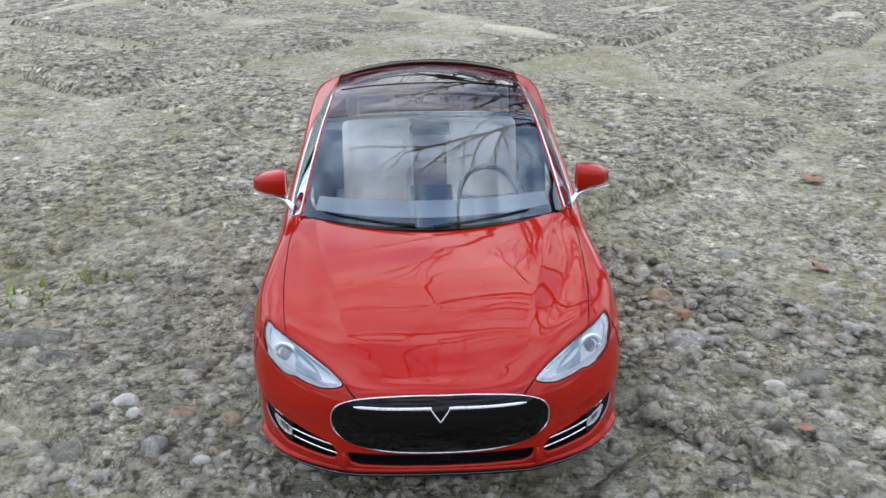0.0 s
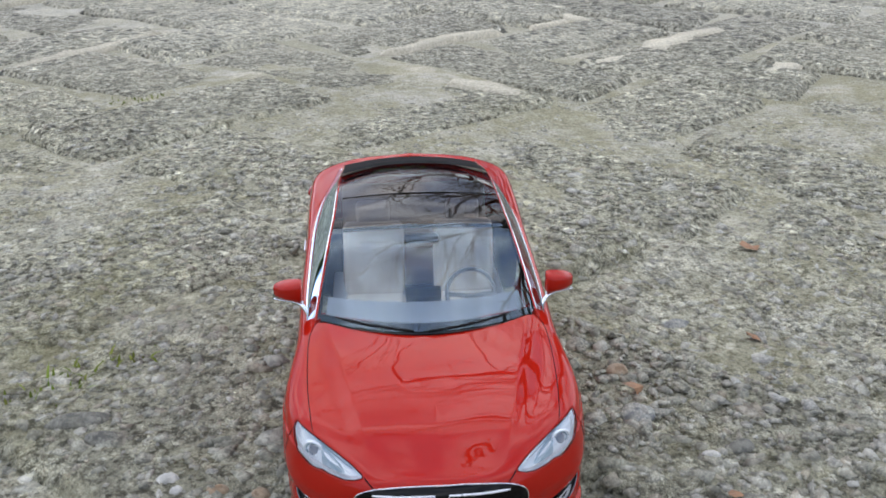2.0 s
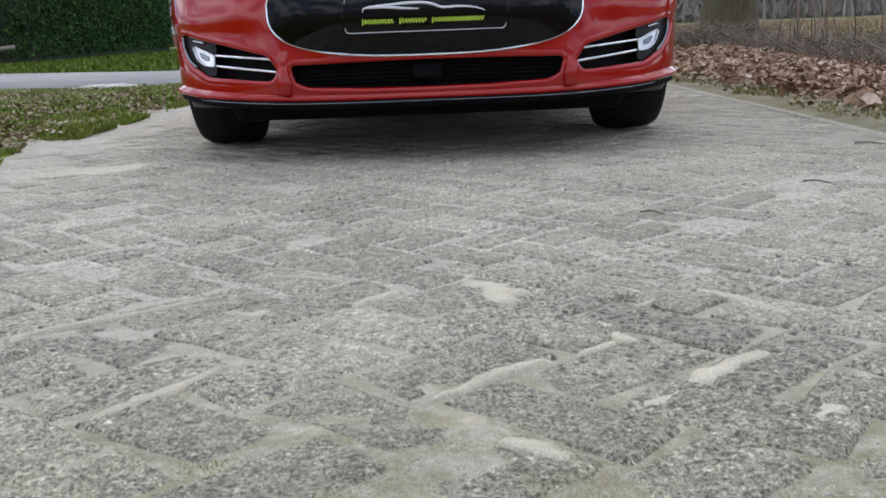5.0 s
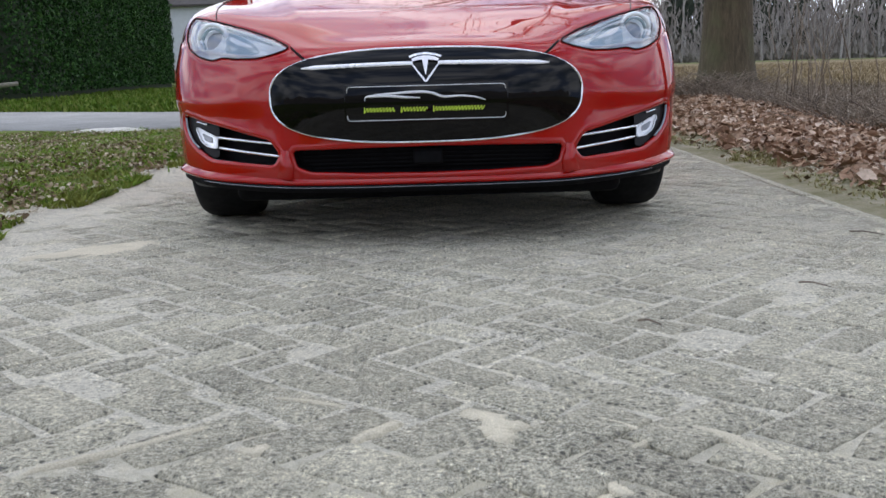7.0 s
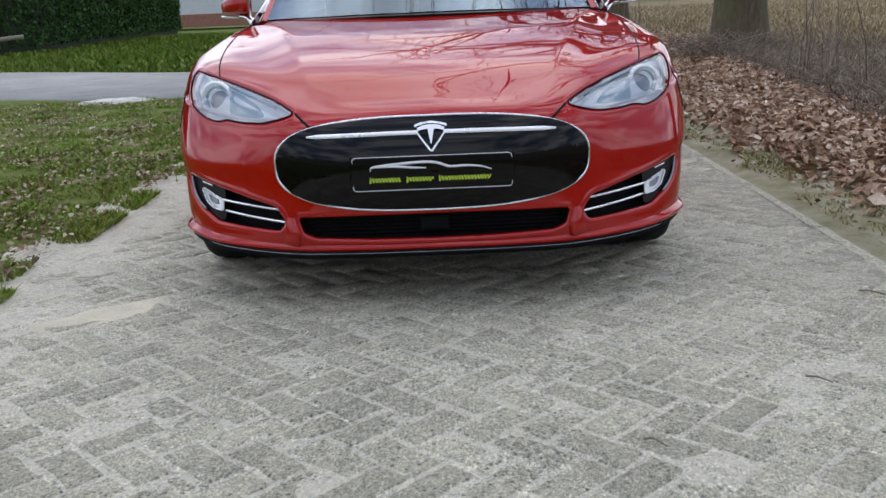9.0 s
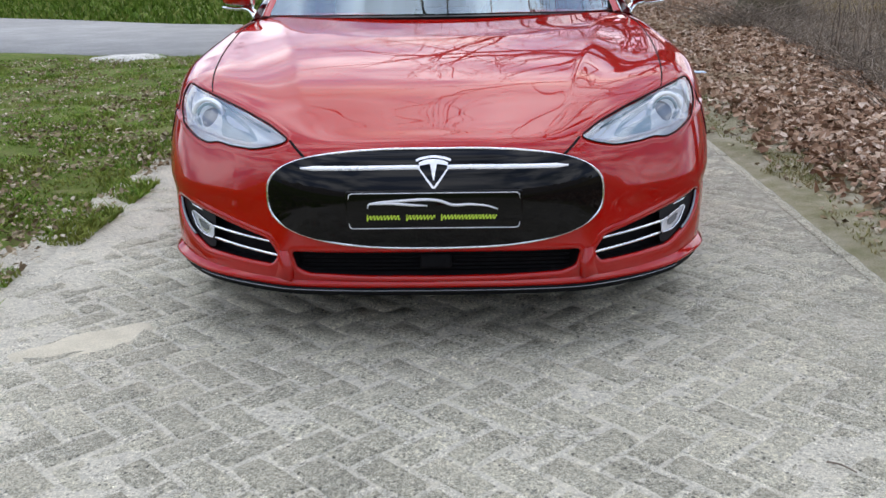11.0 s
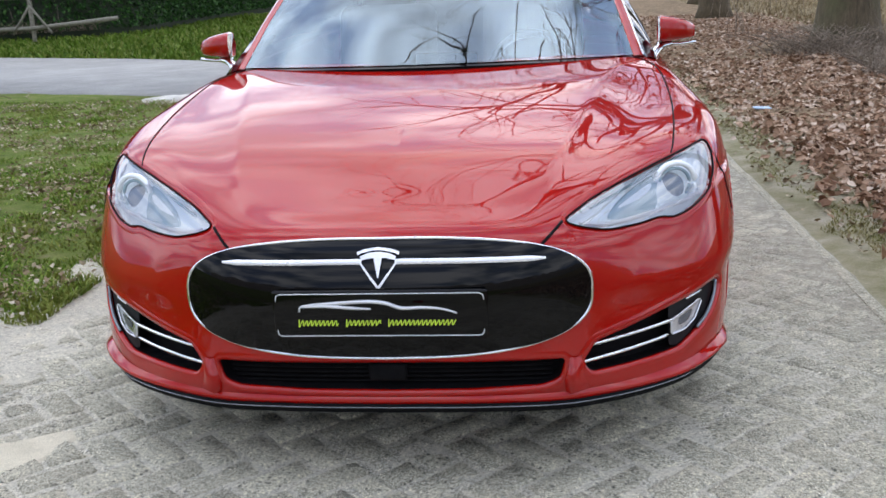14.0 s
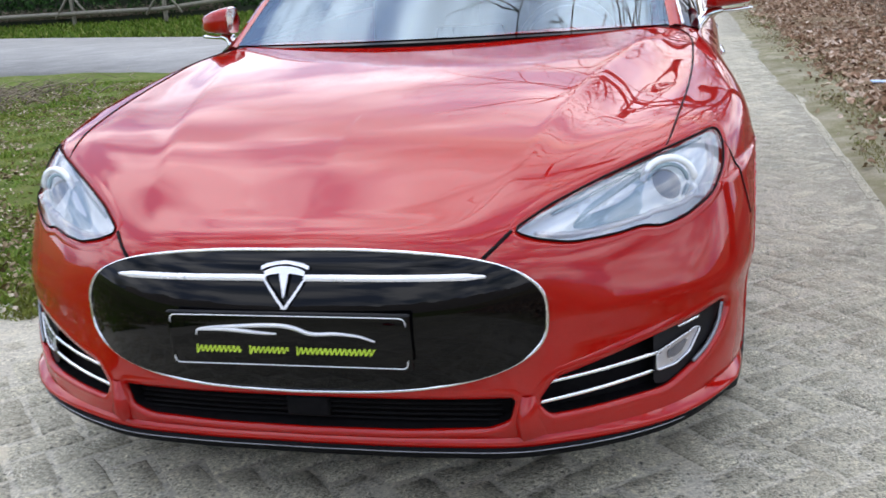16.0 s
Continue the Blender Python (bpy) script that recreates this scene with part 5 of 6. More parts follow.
def paver_mesh(lx, ly, seed):
    """A worn concrete block with rounded, chipped edges; its top lies at z = 0."""
    r = random.Random(seed)
    xs = [-lx / 2, -lx / 2 + 0.004, -lx / 2 + 0.014, 0, lx / 2 - 0.014, lx / 2 - 0.004, lx / 2]
    ys = [-ly / 2, -ly / 2 + 0.003, -ly / 2 + 0.012, ly / 2 - 0.012, ly / 2 - 0.003, ly / 2]
    drop = [-0.030, -0.0080, -0.0010, 0.0, -0.0010, -0.0080, -0.030]
    dropy = [-0.030, -0.0070, -0.0010, -0.0010, -0.0070, -0.030]
    v = []
    for j, y in enumerate(ys):
        for i, x in enumerate(xs):
            z = min(drop[i], dropy[j]) + r.uniform(-0.0012, 0.0012)
            k = 0.0045
            corner = (i in (0, 1, 5, 6)) and (j in (0, 1, 4, 5))
            if corner:
                x, y2 = x * (1 - 0.012), y * (1 - 0.02)
                z -= 0.002
            else:
                y2 = y
            v.append((x + r.uniform(-k, k), y2 + r.uniform(-k, k), z))
    return v, grid_faces(6, 7)


# beyond the mended stretch the lane keeps its older, smaller blocks
OLD_L, OLD_W, SEAM = 0.214, 0.105, -1.42
OLD_CORNER = np.array((-0.671, -0.372))
F1, F2 = 0.109 * np.array((0.705, -0.709)), 0.109 * np.array((0.709, 0.705))

paver_meshes = []
for s in range(28):
    v, f = paver_mesh(BLOCK_L, BLOCK_W, 100 + s) if s < 14 else paver_mesh(OLD_L, OLD_W, 100 + s)
    me = bpy.data.meshes.new("paving_block")
    me.from_pydata(v, [], f)
    me.materials.append(PAVER)
    me.polygons.foreach_set("use_smooth", [True] * len(me.polygons))
    paver_meshes.append((me, v, f))


def herringbone(reach):
    """Middle of each block in block widths, and whether it runs along the first way."""
    for i in range(-reach, reach):
        for j in range(-reach, reach):
            r = (i - j) % 4
            if r == 0:
                yield i + 1.0, j + 0.5, True
            elif r == 3:
                yield i + 0.5, j + 1.0, False


def block_places():
    out = []
    def on_lane(p):
        return -1.62 < p[0] < 1.54 + 0.012 * p[1] and -5.0 < p[1] < 12.0
    for c0, c1, first in herringbone(60):
        p = np.array(ORIGIN) + (c0 - 1.0) * E1 + (c1 - 0.5) * E2
        if on_lane(p) and p[1] < SEAM:
            out.append((p[0], p[1], -ANGLE if first else ANGLE, 0))
    edge = np.array([b[:2] for b in out if b[1] > SEAM - 0.25])
    for c0, c1, first in herringbone(160):
        p = OLD_CORNER + c0 * F1 + c1 * F2
        if on_lane(p) and p[1] > SEAM and (p[1] > SEAM + 0.3 or np.hypot(*(edge - p).T).min() > 0.128):
            out.append((p[0], p[1], radians(-45.2) if first else radians(44.8), 14))
    return out


pr = random.Random(5)
places = sorted(block_places(), key=lambda b: abs(b[0]) * 0.6 + abs(b[1] + 2.2))
paving = tagged(new("paving"), "grey exposed-aggregate concrete blocks laid in herringbone", "paving", kind="structure")
far_v, far_f, block_seats = [], [], []
for k, (x, y, a, kind) in enumerate(places):
    loose = 0.5 if kind else 1.0
    z = float(road_z(x, y)) + pr.gauss(0.0006 * loose, 0.0022 * loose)
    m = pose(x, y, z, pr.gauss(0, 0.7) * loose, pr.gauss(0, 0.7) * loose, math.degrees(a) + pr.gauss(0, 1.2))
    me, v, f = paver_meshes[kind + pr.randrange(14)]
    block_seats.append(m)
    if k < 300:
        b = new("paving_block", me)
        b.parent = paving
        b.matrix_basis = m
    else:
        n = len(far_v)
        far_v += [tuple(m @ Vector(p)) for p in v]
        far_f += [tuple(i + n for i in g) for g in f]
far_blocks = mesh_object("paving_blocks_far", far_v, far_f, PAVER_FAR, paving)
tagged(far_blocks, kind="stuff")


# ---- scattered small stuff, each kind one joined mesh ----
def surface_z(x, y):
    """Height of the paving or of the sand at many places near the camera's start."""
    z = np.array([bed_z(float(a), float(b)) for a, b in zip(x, y)])
    on = np.zeros(len(x), bool)
    for m in block_seats[:150]:
        u, w = (x - m[0][3]) * m[0][0] + (y - m[1][3]) * m[1][0], (x - m[0][3]) * m[0][1] + (y - m[1][3]) * m[1][1]
        rim = np.minimum(BLOCK_L / 2 - np.abs(u), BLOCK_W / 2 - np.abs(w))
        top = m[2][3] + m[2][0] * u + m[2][1] * w - 0.0080 * np.clip((0.016 - rim) / 0.012, 0, 1)
        here = (rim > 0.003) & (top > z)
        z, on = np.where(here, top, z), on | here
    return z, on


def scatter_pebbles():
    """Gravel bedded in the blocks: low domes, only their tops showing."""
    bm = bmesh.new()
    bmesh.ops.create_icosphere(bm, subdivisions=1, radius=1.0)
    bv = np.array([v.co[:] for v in bm.verts])
    bf = np.array([[v.index for v in f.verts] for f in bm.faces if f.calc_center_median().z > -0.45])
    bm.free()
    n = 29000
    ys = -3.16 + 0.95 * rng.random(n) ** 1.35
    xs = rng.uniform(-1, 1, n) * (0.24 + 0.55 * (ys + 3.16)) + 0.02
    zs, on = surface_z(xs, ys)
    s = np.minimum(rng.lognormal(math.log(0.0020), 0.50, n), 0.0056) * np.clip((-2.15 - ys) / 0.35, 0.35, 1)
    V = bv[None] * (1 + 0.34 * rng.standard_normal((n, len(bv), 1)))
    V *= (s[:, None] * np.stack([rng.uniform(0.9, 1.6, n), rng.uniform(0.7, 1.1, n), rng.uniform(0.42, 0.62, n)], -1))[:, None]
    a = rng.uniform(0, 2 * np.pi, n)
    c, q = np.cos(a)[:, None], np.sin(a)[:, None]
    V = np.stack([V[..., 0] * c - V[..., 1] * q, V[..., 0] * q + V[..., 1] * c, V[..., 2]], -1)
    V += np.stack([xs, ys, zs - 0.27 * s], -1)[:, None]
    F = bf[None] + len(bv) * np.arange(n)[:, None, None]
    ob = mesh_object("pebbles", V.reshape(-1, 3), F.reshape(-1, 3), PEBBLE_MAT)
    tagged(ob, "fine gravel bedded in the worn block surface", "gravel", kind="stuff")


def leaf_shapes(xs, ys, zs, size, tilt=0.5):
    """Curled dead leaves: a folded blade each, crumpled at every corner."""
    base = np.array([(0, -0.5, 0), (0.30, -0.16, 0.09), (0.24, 0.24, 0.07), (0, 0.52, 0.02), (-0.24, 0.24, 0.07), (-0.30, -0.16, 0.09)])
    fs = np.array([(0, 1, 2), (0, 2, 3), (0, 3, 4), (0, 4, 5)])
    xs, ys, zs = np.array(xs, float), np.array(ys, float), np.array(zs, float)
    n = len(xs)
    s = size * np.minimum(rng.lognormal(-0.08, 0.32, n), 1.5)
    b = base[None] * np.stack([rng.uniform(0.7, 1.5, n), np.ones(n), rng.uniform(-0.6, 2.6, n)], -1)[:, None]
    b = (b + rng.normal(0, 1, (n, 6, 3)) * (0.06, 0.06, 0.10)) * s[:, None, None]
    rx, ry, rz = rng.normal(0, tilt, n)[:, None], rng.normal(0, tilt, n)[:, None], rng.uniform(0, 6.28, n)[:, None]
    x, y, z = b[..., 0], b[..., 1] * np.cos(rx) - b[..., 2] * np.sin(rx), b[..., 1] * np.sin(rx) + b[..., 2] * np.cos(rx)
    x, z = x * np.cos(ry) + z * np.sin(ry), z * np.cos(ry) - x * np.sin(ry)
    V = np.stack([x * np.cos(rz) - y * np.sin(rz) + xs[:, None], x * np.sin(rz) + y * np.cos(rz) + ys[:, None], z + zs[:, None]], -1)
    return V.reshape(-1, 3), (fs[None] + 6 * np.arange(n)[:, None, None]).reshape(-1, 3)


def brush_line(y):
    """Where the strip of fallen leaves ends against the brush, beside the lane."""
    return np.interp(y, [-6, 2, 4, 5.4, 7.0, 9.0, 10.8, 14, 26], [3.3, 3.15, 3.3, 3.5, 3.85, 4.1, 4.3, 5.2, 5.6])


def scatter_leaves():
    n = 50000
    ys = np.where(rng.random(n) < 0.14, rng.uniform(-6.0, 0.0, n), -1.0 + 27.0 * rng.random(n) ** 1.5)
    wide = brush_line(ys) + 0.25 - 2.15
    xs = 2.15 + wide * rng.random(n) ** 0.9 + np.abs(rng.normal(0, 0.9, n)) * (rng.random(n) < 0.22) + rng.normal(0, 0.12, n)
    ob = mesh_object("leaf_litter", *leaf_shapes(xs, ys, 0.014 + 0.04 * rng.random(n), 0.060, 0.55), LEAF_MAT, None, "", False)
    tagged(ob, "brown fallen leaves piled under the trees", "leaves", kind="stuff")
    n = 62000
    xs, ys = -1.70 - 7.0 * rng.random(n) ** 1.3, np.where(rng.random(n) < 0.15, rng.uniform(-6.0, 4.0, n), -2.5 + 13.5 * rng.random(n))
    drift = np.array([noise.noise(Vector((x * 1.3, y * 1.3, 9.0))) + 0.6 * noise.noise(Vector((x * 4.5, y * 4.5, 3.0))) for x, y in zip(xs, ys)])
    keep = drift + rng.normal(0, 0.28, n) > 0.06
    xs, ys = xs[keep], ys[keep]
    n = len(xs)
    ob = mesh_object("scattered_leaves", *leaf_shapes(xs, ys, 0.018 + 0.03 * rng.random(n) + np.array([fall(a, b) for a, b in zip(xs, ys)]), 0.030, 0.45), LITTER_MAT, None, "", False)
    tagged(ob, "pale dead leaves scattered over the grass", "leaves", kind="stuff")
    n = 5200
    xs, ys = 1.72 + 0.75 * rng.random(n) ** 0.45, -3.0 + 20.0 * rng.random(n) ** 1.3
    ob = mesh_object("edge_leaves", *leaf_shapes(xs, ys, 0.012 + 0.012 * rng.random(n), 0.034, 0.4), LITTER_MAT, None, "", False)
    tagged(ob, "broken dead leaves in the thin grass beside the lane", "leaves", kind="stuff")


def blades(xs, ys, zs, height, width, lean=0.5):
    V, F = [], []
    n = len(xs)
    a = rng.uniform(0, 2 * np.pi, n)
    h = height * rng.uniform(0.5, 1.4, n)
    l = rng.normal(0, lean, n) * h
    d = rng.uniform(0, 2 * np.pi, n)
    cx, sx = np.cos(a) * width, np.sin(a) * width
    p = np.stack([xs, ys, zs], -1)
    lean_v = np.stack([np.cos(d) * l, np.sin(d) * l, np.zeros(n)], -1)
    side = np.stack([cx, sx, np.zeros(n)], -1)
    up = np.stack([np.zeros(n), np.zeros(n), h], -1)
    V = np.stack([p - side, p + side, p + side * 0.7 + up * 0.6 + lean_v * 0.4, p - side * 0.7 + up * 0.6 + lean_v * 0.4, p + up * 0.95 + lean_v], 1).reshape(-1, 3)
    k = 5 * np.arange(n)[:, None]
    q = (k + np.array([[0, 1, 2, 3]])).tolist()
    t = (k + np.array([[3, 2, 4]])).tolist()
    return V, q + t


def scatter_grass():
    n = 190000
    xs = -1.62 - 7.0 * rng.random(n) ** 1.35
    ys = np.where(rng.random(n) < 0.12, rng.uniform(-6.0, 11.4, n), 11.4 - 13.6 * rng.random(n) ** 0.95)
    clump = np.array([noise.noise(Vector((x * 2.2, y * 2.2, 1.0))) + 0.5 * noise.noise(Vector((x * 6, y * 6, 4.0))) for x, y in zip(xs, ys)])
    keep = clump + np.clip((-1.95 - xs) / 0.5, -1, 0) * 0.5 > -0.30
    xs, ys, clump = xs[keep], ys[keep], clump[keep]
    ob = mesh_object("grass", *blades(xs, ys, np.array([fall(a, b) for a, b in zip(xs, ys)]), 0.020 + 0.050 * np.clip(clump + 0.20, 0, 1), 0.0052, 1.1), GRASS_MAT, None, "", False)
    tagged(ob, "short green grass tufts on the verge", "grass", kind="stuff")
    n = 75000
    xs, ys = 1.78 + 0.75 * rng.random(n) ** 0.7, rng.uniform(-4.0, 16.0, n)
    keep = np.array([noise.noise(Vector((x * 2.6, y * 1.4, 6.0))) + 0.4 * noise.noise(Vector((x * 9, y * 9, 2.0))) for x, y in zip(xs, ys)]) > -0.02
    xs, ys = xs[keep], ys[keep]
    ob = mesh_object("verge_grass", *blades(xs, ys, np.full(len(xs), -0.004), 0.026, 0.0036, 1.2), DULL_GRASS, None, "", False)
    tagged(ob, "thin grass along the sandy edge", "grass", kind="stuff")
    n = 45000
    xs = -4.0 - 40 * rng.random(n)
    ys = 17.0 + 40 * rng.random(n) ** 1.3
    keep = ys > 17.6 - 0.52 * (xs + 5)
    xs, ys = xs[keep], ys[keep]
    ob = mesh_object("far_verge_grass", *blades(xs, ys, np.full(len(xs), -0.32), 0.16, 0.042, 0.6), FAR_GRASS, None, "", False)
    tagged(ob, "longer green grass below the hedge", "grass", kind="stuff")


def scatter_field():
    """Dead grass standing on the near part of the field."""
    n = 32000
    ys = 14.0 + 70 * rng.random(n) ** 1.6
    xs = 6.3 + rng.random(n) * (6 + 0.55 * ys)
    ob = mesh_object("field_grass", *blades(xs, ys, np.full(n, -0.06), 0.20, 0.026, 0.7), STRAW, None, "", False)
    tagged(ob, "tufts of dead straw-coloured grass on the field", "grass", kind="stuff")


def scatter_rough_grass():
    """Grey dead grass between the brush and the field."""
    n = 42000
    ys = np.where(rng.random(n) < 0.15, rng.uniform(-6.0, 4.0, n), -1.0 + 19.0 * rng.random(n) ** 1.1)
    xs = brush_line(ys) + 0.15 + 3.2 * rng.random(n) ** 1.3
    ob = mesh_object("rough_grass", *blades(xs, ys, np.full(n, 0.01), 0.11, 0.007, 0.9), GREY_STRAW, None, "", False)
    tagged(ob, "rough grey dead grass behind the brush", "grass", kind="stuff")


def twiggy(points, count, height, spread, name, label):
    """A thicket of bare thin stems that fan out from their feet."""
    V, F = [], []
    k = 0
    for _ in range(count):
        x, y = points(rng)
        h = height * rng.uniform(0.4, 1.2)
        dx, dy = rng.normal(0, spread, 2)
        line = [(x + dx * t * t * h + 0.03 * rng.normal(), y + dy * t * t * h + 0.03 * rng.normal(), h * t - 0.03) for t in np.linspace(0, 1, 5)]
        v, f = tube(line, np.linspace(0.0055, 0.0015, 5) * rng.uniform(0.6, 1.6), 4)
        V.append(v)
        F += [tuple(i + k for i in g) for g in f]
        k += len(v)
    ob = mesh_object(name, np.concatenate(V), F, DRY_MAT)
    tagged(ob, label, "undergrowth", kind="stuff")


def bare_tree(name, x, y, height, radius, seed, label, lean=(0, 0), fork=0.33, levels=5, reach=1.0):
    """A leafless tree: flared trunk, limbs and ever finer twigs."""
    r = random.Random(seed)
    tree = new(name)
    tv, tf = [], []
    def add(v, f):
        k = len(tv)
        tv.extend(tuple(q) for q in v)
        tf.extend(tuple(i + k for i in g) for g in f)
    top = height * fork
    steps = 14
    line = [(x + lean[0] * t * top + 0.05 * math.sin(3 * t + seed), y + lean[1] * t * top + 0.05 * math.cos(2 * t + seed), -0.1 + t * top) for t in np.linspace(0, 1, steps)]
    rad = [radius * (1 + 0.55 * math.exp(-t * top / 0.35)) * (1 - 0.28 * t) for t in np.linspace(0, 1, steps)]
    v, f = tube(line, rad, 20)
    v = np.array(v)
    for i in range(len(v)):
        k = 1 + 0.05 * noise.noise(Vector((v[i][0] * 4, v[i][1] * 4, v[i][2] * 1.2)))
        c = np.array(line[i // 20])
        v[i] = c + (v[i] - c) * k
    trunk = mesh_object("trunk", v, f, BARK, tree, "ridged mossy bark")
    def grow(start, way, length, rad0, level):
        pts, p, w = [Vector(start)], Vector(start), Vector(way).normalized()
        n = 6 if level < 3 else 4
        for _ in range(n):
            w = (w + Vector((r.gauss(0, 0.17), r.gauss(0, 0.17), r.gauss(0.03, 0.12)))).normalized()
            p = p + w * (length / n)
            pts.append(p.copy())
        radii = np.linspace(rad0, rad0 * (0.45 if level < levels else 0.3), n + 1)
        add(*tube([tuple(q) for q in pts], radii, 6 if level < 3 else 4 if level < 4 else 3))
        if level >= levels:
            return
        kids = (5, 5, 5, 4, 4)[min(level, 4)]
        for c in range(kids):
            t = (c + 1) / kids if c else 0.35
            i = max(1, min(n, round(t * n)))
            side = Vector((r.gauss(0, 1), r.gauss(0, 1), r.gauss(0.15, 0.6))).normalized()
            nw = ((pts[i] - pts[i - 1]).normalized() * 0.75 + side * 0.75).normalized()
            grow(pts[i], nw, length * r.uniform(0.5, 0.78), radii[i] * 0.62, level + 1)
    for b in range(5):
        a = 2 * math.pi * b / 5 + r.uniform(-0.4, 0.4)
        way = (math.cos(a) * 0.95, math.sin(a) * 0.95, r.uniform(0.3, 0.8))
        st = line[-1 - (b % 3)]
        grow(st, way, reach * height * r.uniform(0.30, 0.42), radius * 0.46, 1)
    grow(line[-1], (lean[0], lean[1], 1.0), height * 0.3, radius * 0.6, 1)
    mesh_object("crown", tv, tf, TWIG, tree, "bare branches and twigs")
    return tagged(tree, label, "tree")


bare_tree("tree", 5.15, 13.3, 16.0, 0.43, 11, "large leafless oak with mossy bark beside the lane", (-0.02, 0.0))
bare_tree("tree", 5.0, 24.0, 15.0, 0.36, 23, "leafless tree farther along the lane", (0.0, 0.0))
bare_tree("tree", 4.0, 2.0, 15.0, 0.22, 31, "leafless tree whose limbs reach over the lane", (-0.14, 0.03), 0.42, 5, 1.2)
bare_tree("tree", 6.5, 36.0, 12.0, 0.35, 47, "leafless tree far along the lane", (0.0, 0.0), 0.33, 4)
scatter_pebbles()
scatter_leaves()
scatter_grass()
scatter_field()
scatter_rough_grass()
def along_brush(r, near, far, out, loose):
    """A place beyond the edge of the leaf strip."""
    y = near + (far - near) * (r.integers(0, 9) + 0.5 + 0.28 * r.normal()) / 9
    return float(brush_line(y)) + out + 0.25 * math.sin(5.3 * y) + loose * abs(r.normal()), y


twiggy(lambda r: along_brush(r, 3.8, 11.5, 0.15, 0.26), 1000, 0.24, 0.9, "bramble", "dark tangled bramble along the edge of the leaves")
twiggy(lambda r: (r.normal(4.6, 0.45), r.normal(12.3, 0.35)), 500, 0.40, 1.3, "root_brush", "tangle of dead twigs round the foot of the tree")
twiggy(lambda r: (r.normal(4.15, 0.28), r.normal(7.1, 0.4)), 34, 1.75, 0.16, "brushwood", "bare brown shrub stems beside the lane")
twiggy(lambda r: (r.normal(4.2, 0.3), r.normal(16.5, 0.5)), 14, 1.3, 0.2, "brushwood", "bare brown shrub stems past the tree")
twiggy(lambda r: along_brush(r, 1.5, 16.0, 0.15, 0.9), 900, 0.18, 1.3, "dry_undergrowth", "low dry stems and brambles")
twiggy(lambda r: (r.uniform(6.0, 9.0), r.uniform(20.0, 44.0)), 40, 1.4, 0.25, "roadside_scrub", "thin bare scrub along the lane")
twiggy(lambda r: (r.normal(-7.2, 0.6), r.normal(8.2, 0.7)), 340, 0.13, 1.8, "brush_pile", "low heap of cut grey twigs")


def hedge(line, height, depth, count):
    """A clipped evergreen hedge: a dark core, bare stems at its foot and thousands of leaves."""
    pts = smooth_line([(x, y, 0) for x, y in line], 40)
    h = new("hedge")
    v = []
    tx = np.gradient(pts, axis=0)
    nrm = np.stack([tx[:, 1], -tx[:, 0]], -1)
    nrm /= np.linalg.norm(nrm, axis=1)[:, None]
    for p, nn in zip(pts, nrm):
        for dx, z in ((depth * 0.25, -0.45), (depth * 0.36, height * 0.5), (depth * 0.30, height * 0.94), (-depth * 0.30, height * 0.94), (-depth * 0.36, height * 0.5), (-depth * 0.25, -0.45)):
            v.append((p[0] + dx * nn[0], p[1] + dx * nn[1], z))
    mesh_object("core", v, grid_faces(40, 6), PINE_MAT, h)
    V, F = [], []
    t = rng.random(count)
    c = np.stack([np.interp(t, np.linspace(0, 1, 40), pts[:, k]) for k in range(3)], -1)
    z = 0.30 + (height - 0.3) * rng.random(count)
    bulge = np.array([0.16 * noise.noise(Vector((a[0] * 0.9, a[1] * 0.9, b * 1.2))) for a, b in zip(c, z)])
    off = depth * 0.42 + bulge + rng.normal(0, 0.06, count)
    tx = np.gradient(pts, axis=0)
    nrm = np.stack([tx[:, 1], -tx[:, 0]], -1)
    nrm /= np.linalg.norm(nrm, axis=1)[:, None]
    nx = np.interp(t, np.linspace(0, 1, 40), nrm[:, 0])
    ny = np.interp(t, np.linspace(0, 1, 40), nrm[:, 1])
    c[:, 0] += off * nx
    c[:, 1] += off * ny
    c[:, 2] = z - 0.3
    q = np.array([(-0.5, 0, 0), (0, -0.34, 0.1), (0.5, 0, 0), (0, 0.34, 0.1)])
    for k in range(count):
        m = np.array(Euler((rng.uniform(0, 6.28), rng.uniform(0, 6.28), rng.uniform(0, 6.28))).to_matrix())
        V.append((q * rng.uniform(0.09, 0.20)) @ m.T + c[k])
    V = np.concatenate(V)
    F = (4 * np.arange(count)[:, None] + np.arange(4)[None]).tolist()
    mesh_object("foliage", V, F, HEDGE_MAT, h, "dark evergreen leaves", False)
    S = []
    for k in range(70):
        p = pts[int(k / 70 * 39)] + (rng.normal(0, 0.2), rng.normal(-depth * 0.3, 0.1), 0)
        S.append(tube([(p[0], p[1], -0.1), (p[0] + 0.05 * rng.normal(), p[1], 0.5), (p[0] + 0.12 * rng.normal(), p[1], 1.0)], [0.03, 0.022, 0.015], 5))
    tagged(mesh_object("stems", *join(S), TWIG, h), kind="stuff")
    return tagged(h, "tall clipped dark green hedge beyond the path", "hedge")


hedge([(-48, 38.5), (-32, 37.0), (-20.0, 34.5), (-16.8, 36.0), (-16.9, 42), (-17.6, 52), (-18.5, 66)], 6.0, 1.6, 60000)


def hedge_foot(r):
    """Places along the foot of the hedge, on the path's side."""
    t = r.random()
    return (-32 + 12 * t, 37.0 - 2.5 * t - 1.15 + r.normal(0, 0.3)) if r.random() < 0.8 else (-20 + 3.2 * t, 33.6 + 1.2 * t + r.normal(0, 0.3))


twiggy(hedge_foot, 1500, 0.42, 0.9, "hedge_bottom", "dry brown stems and litter under the hedge")


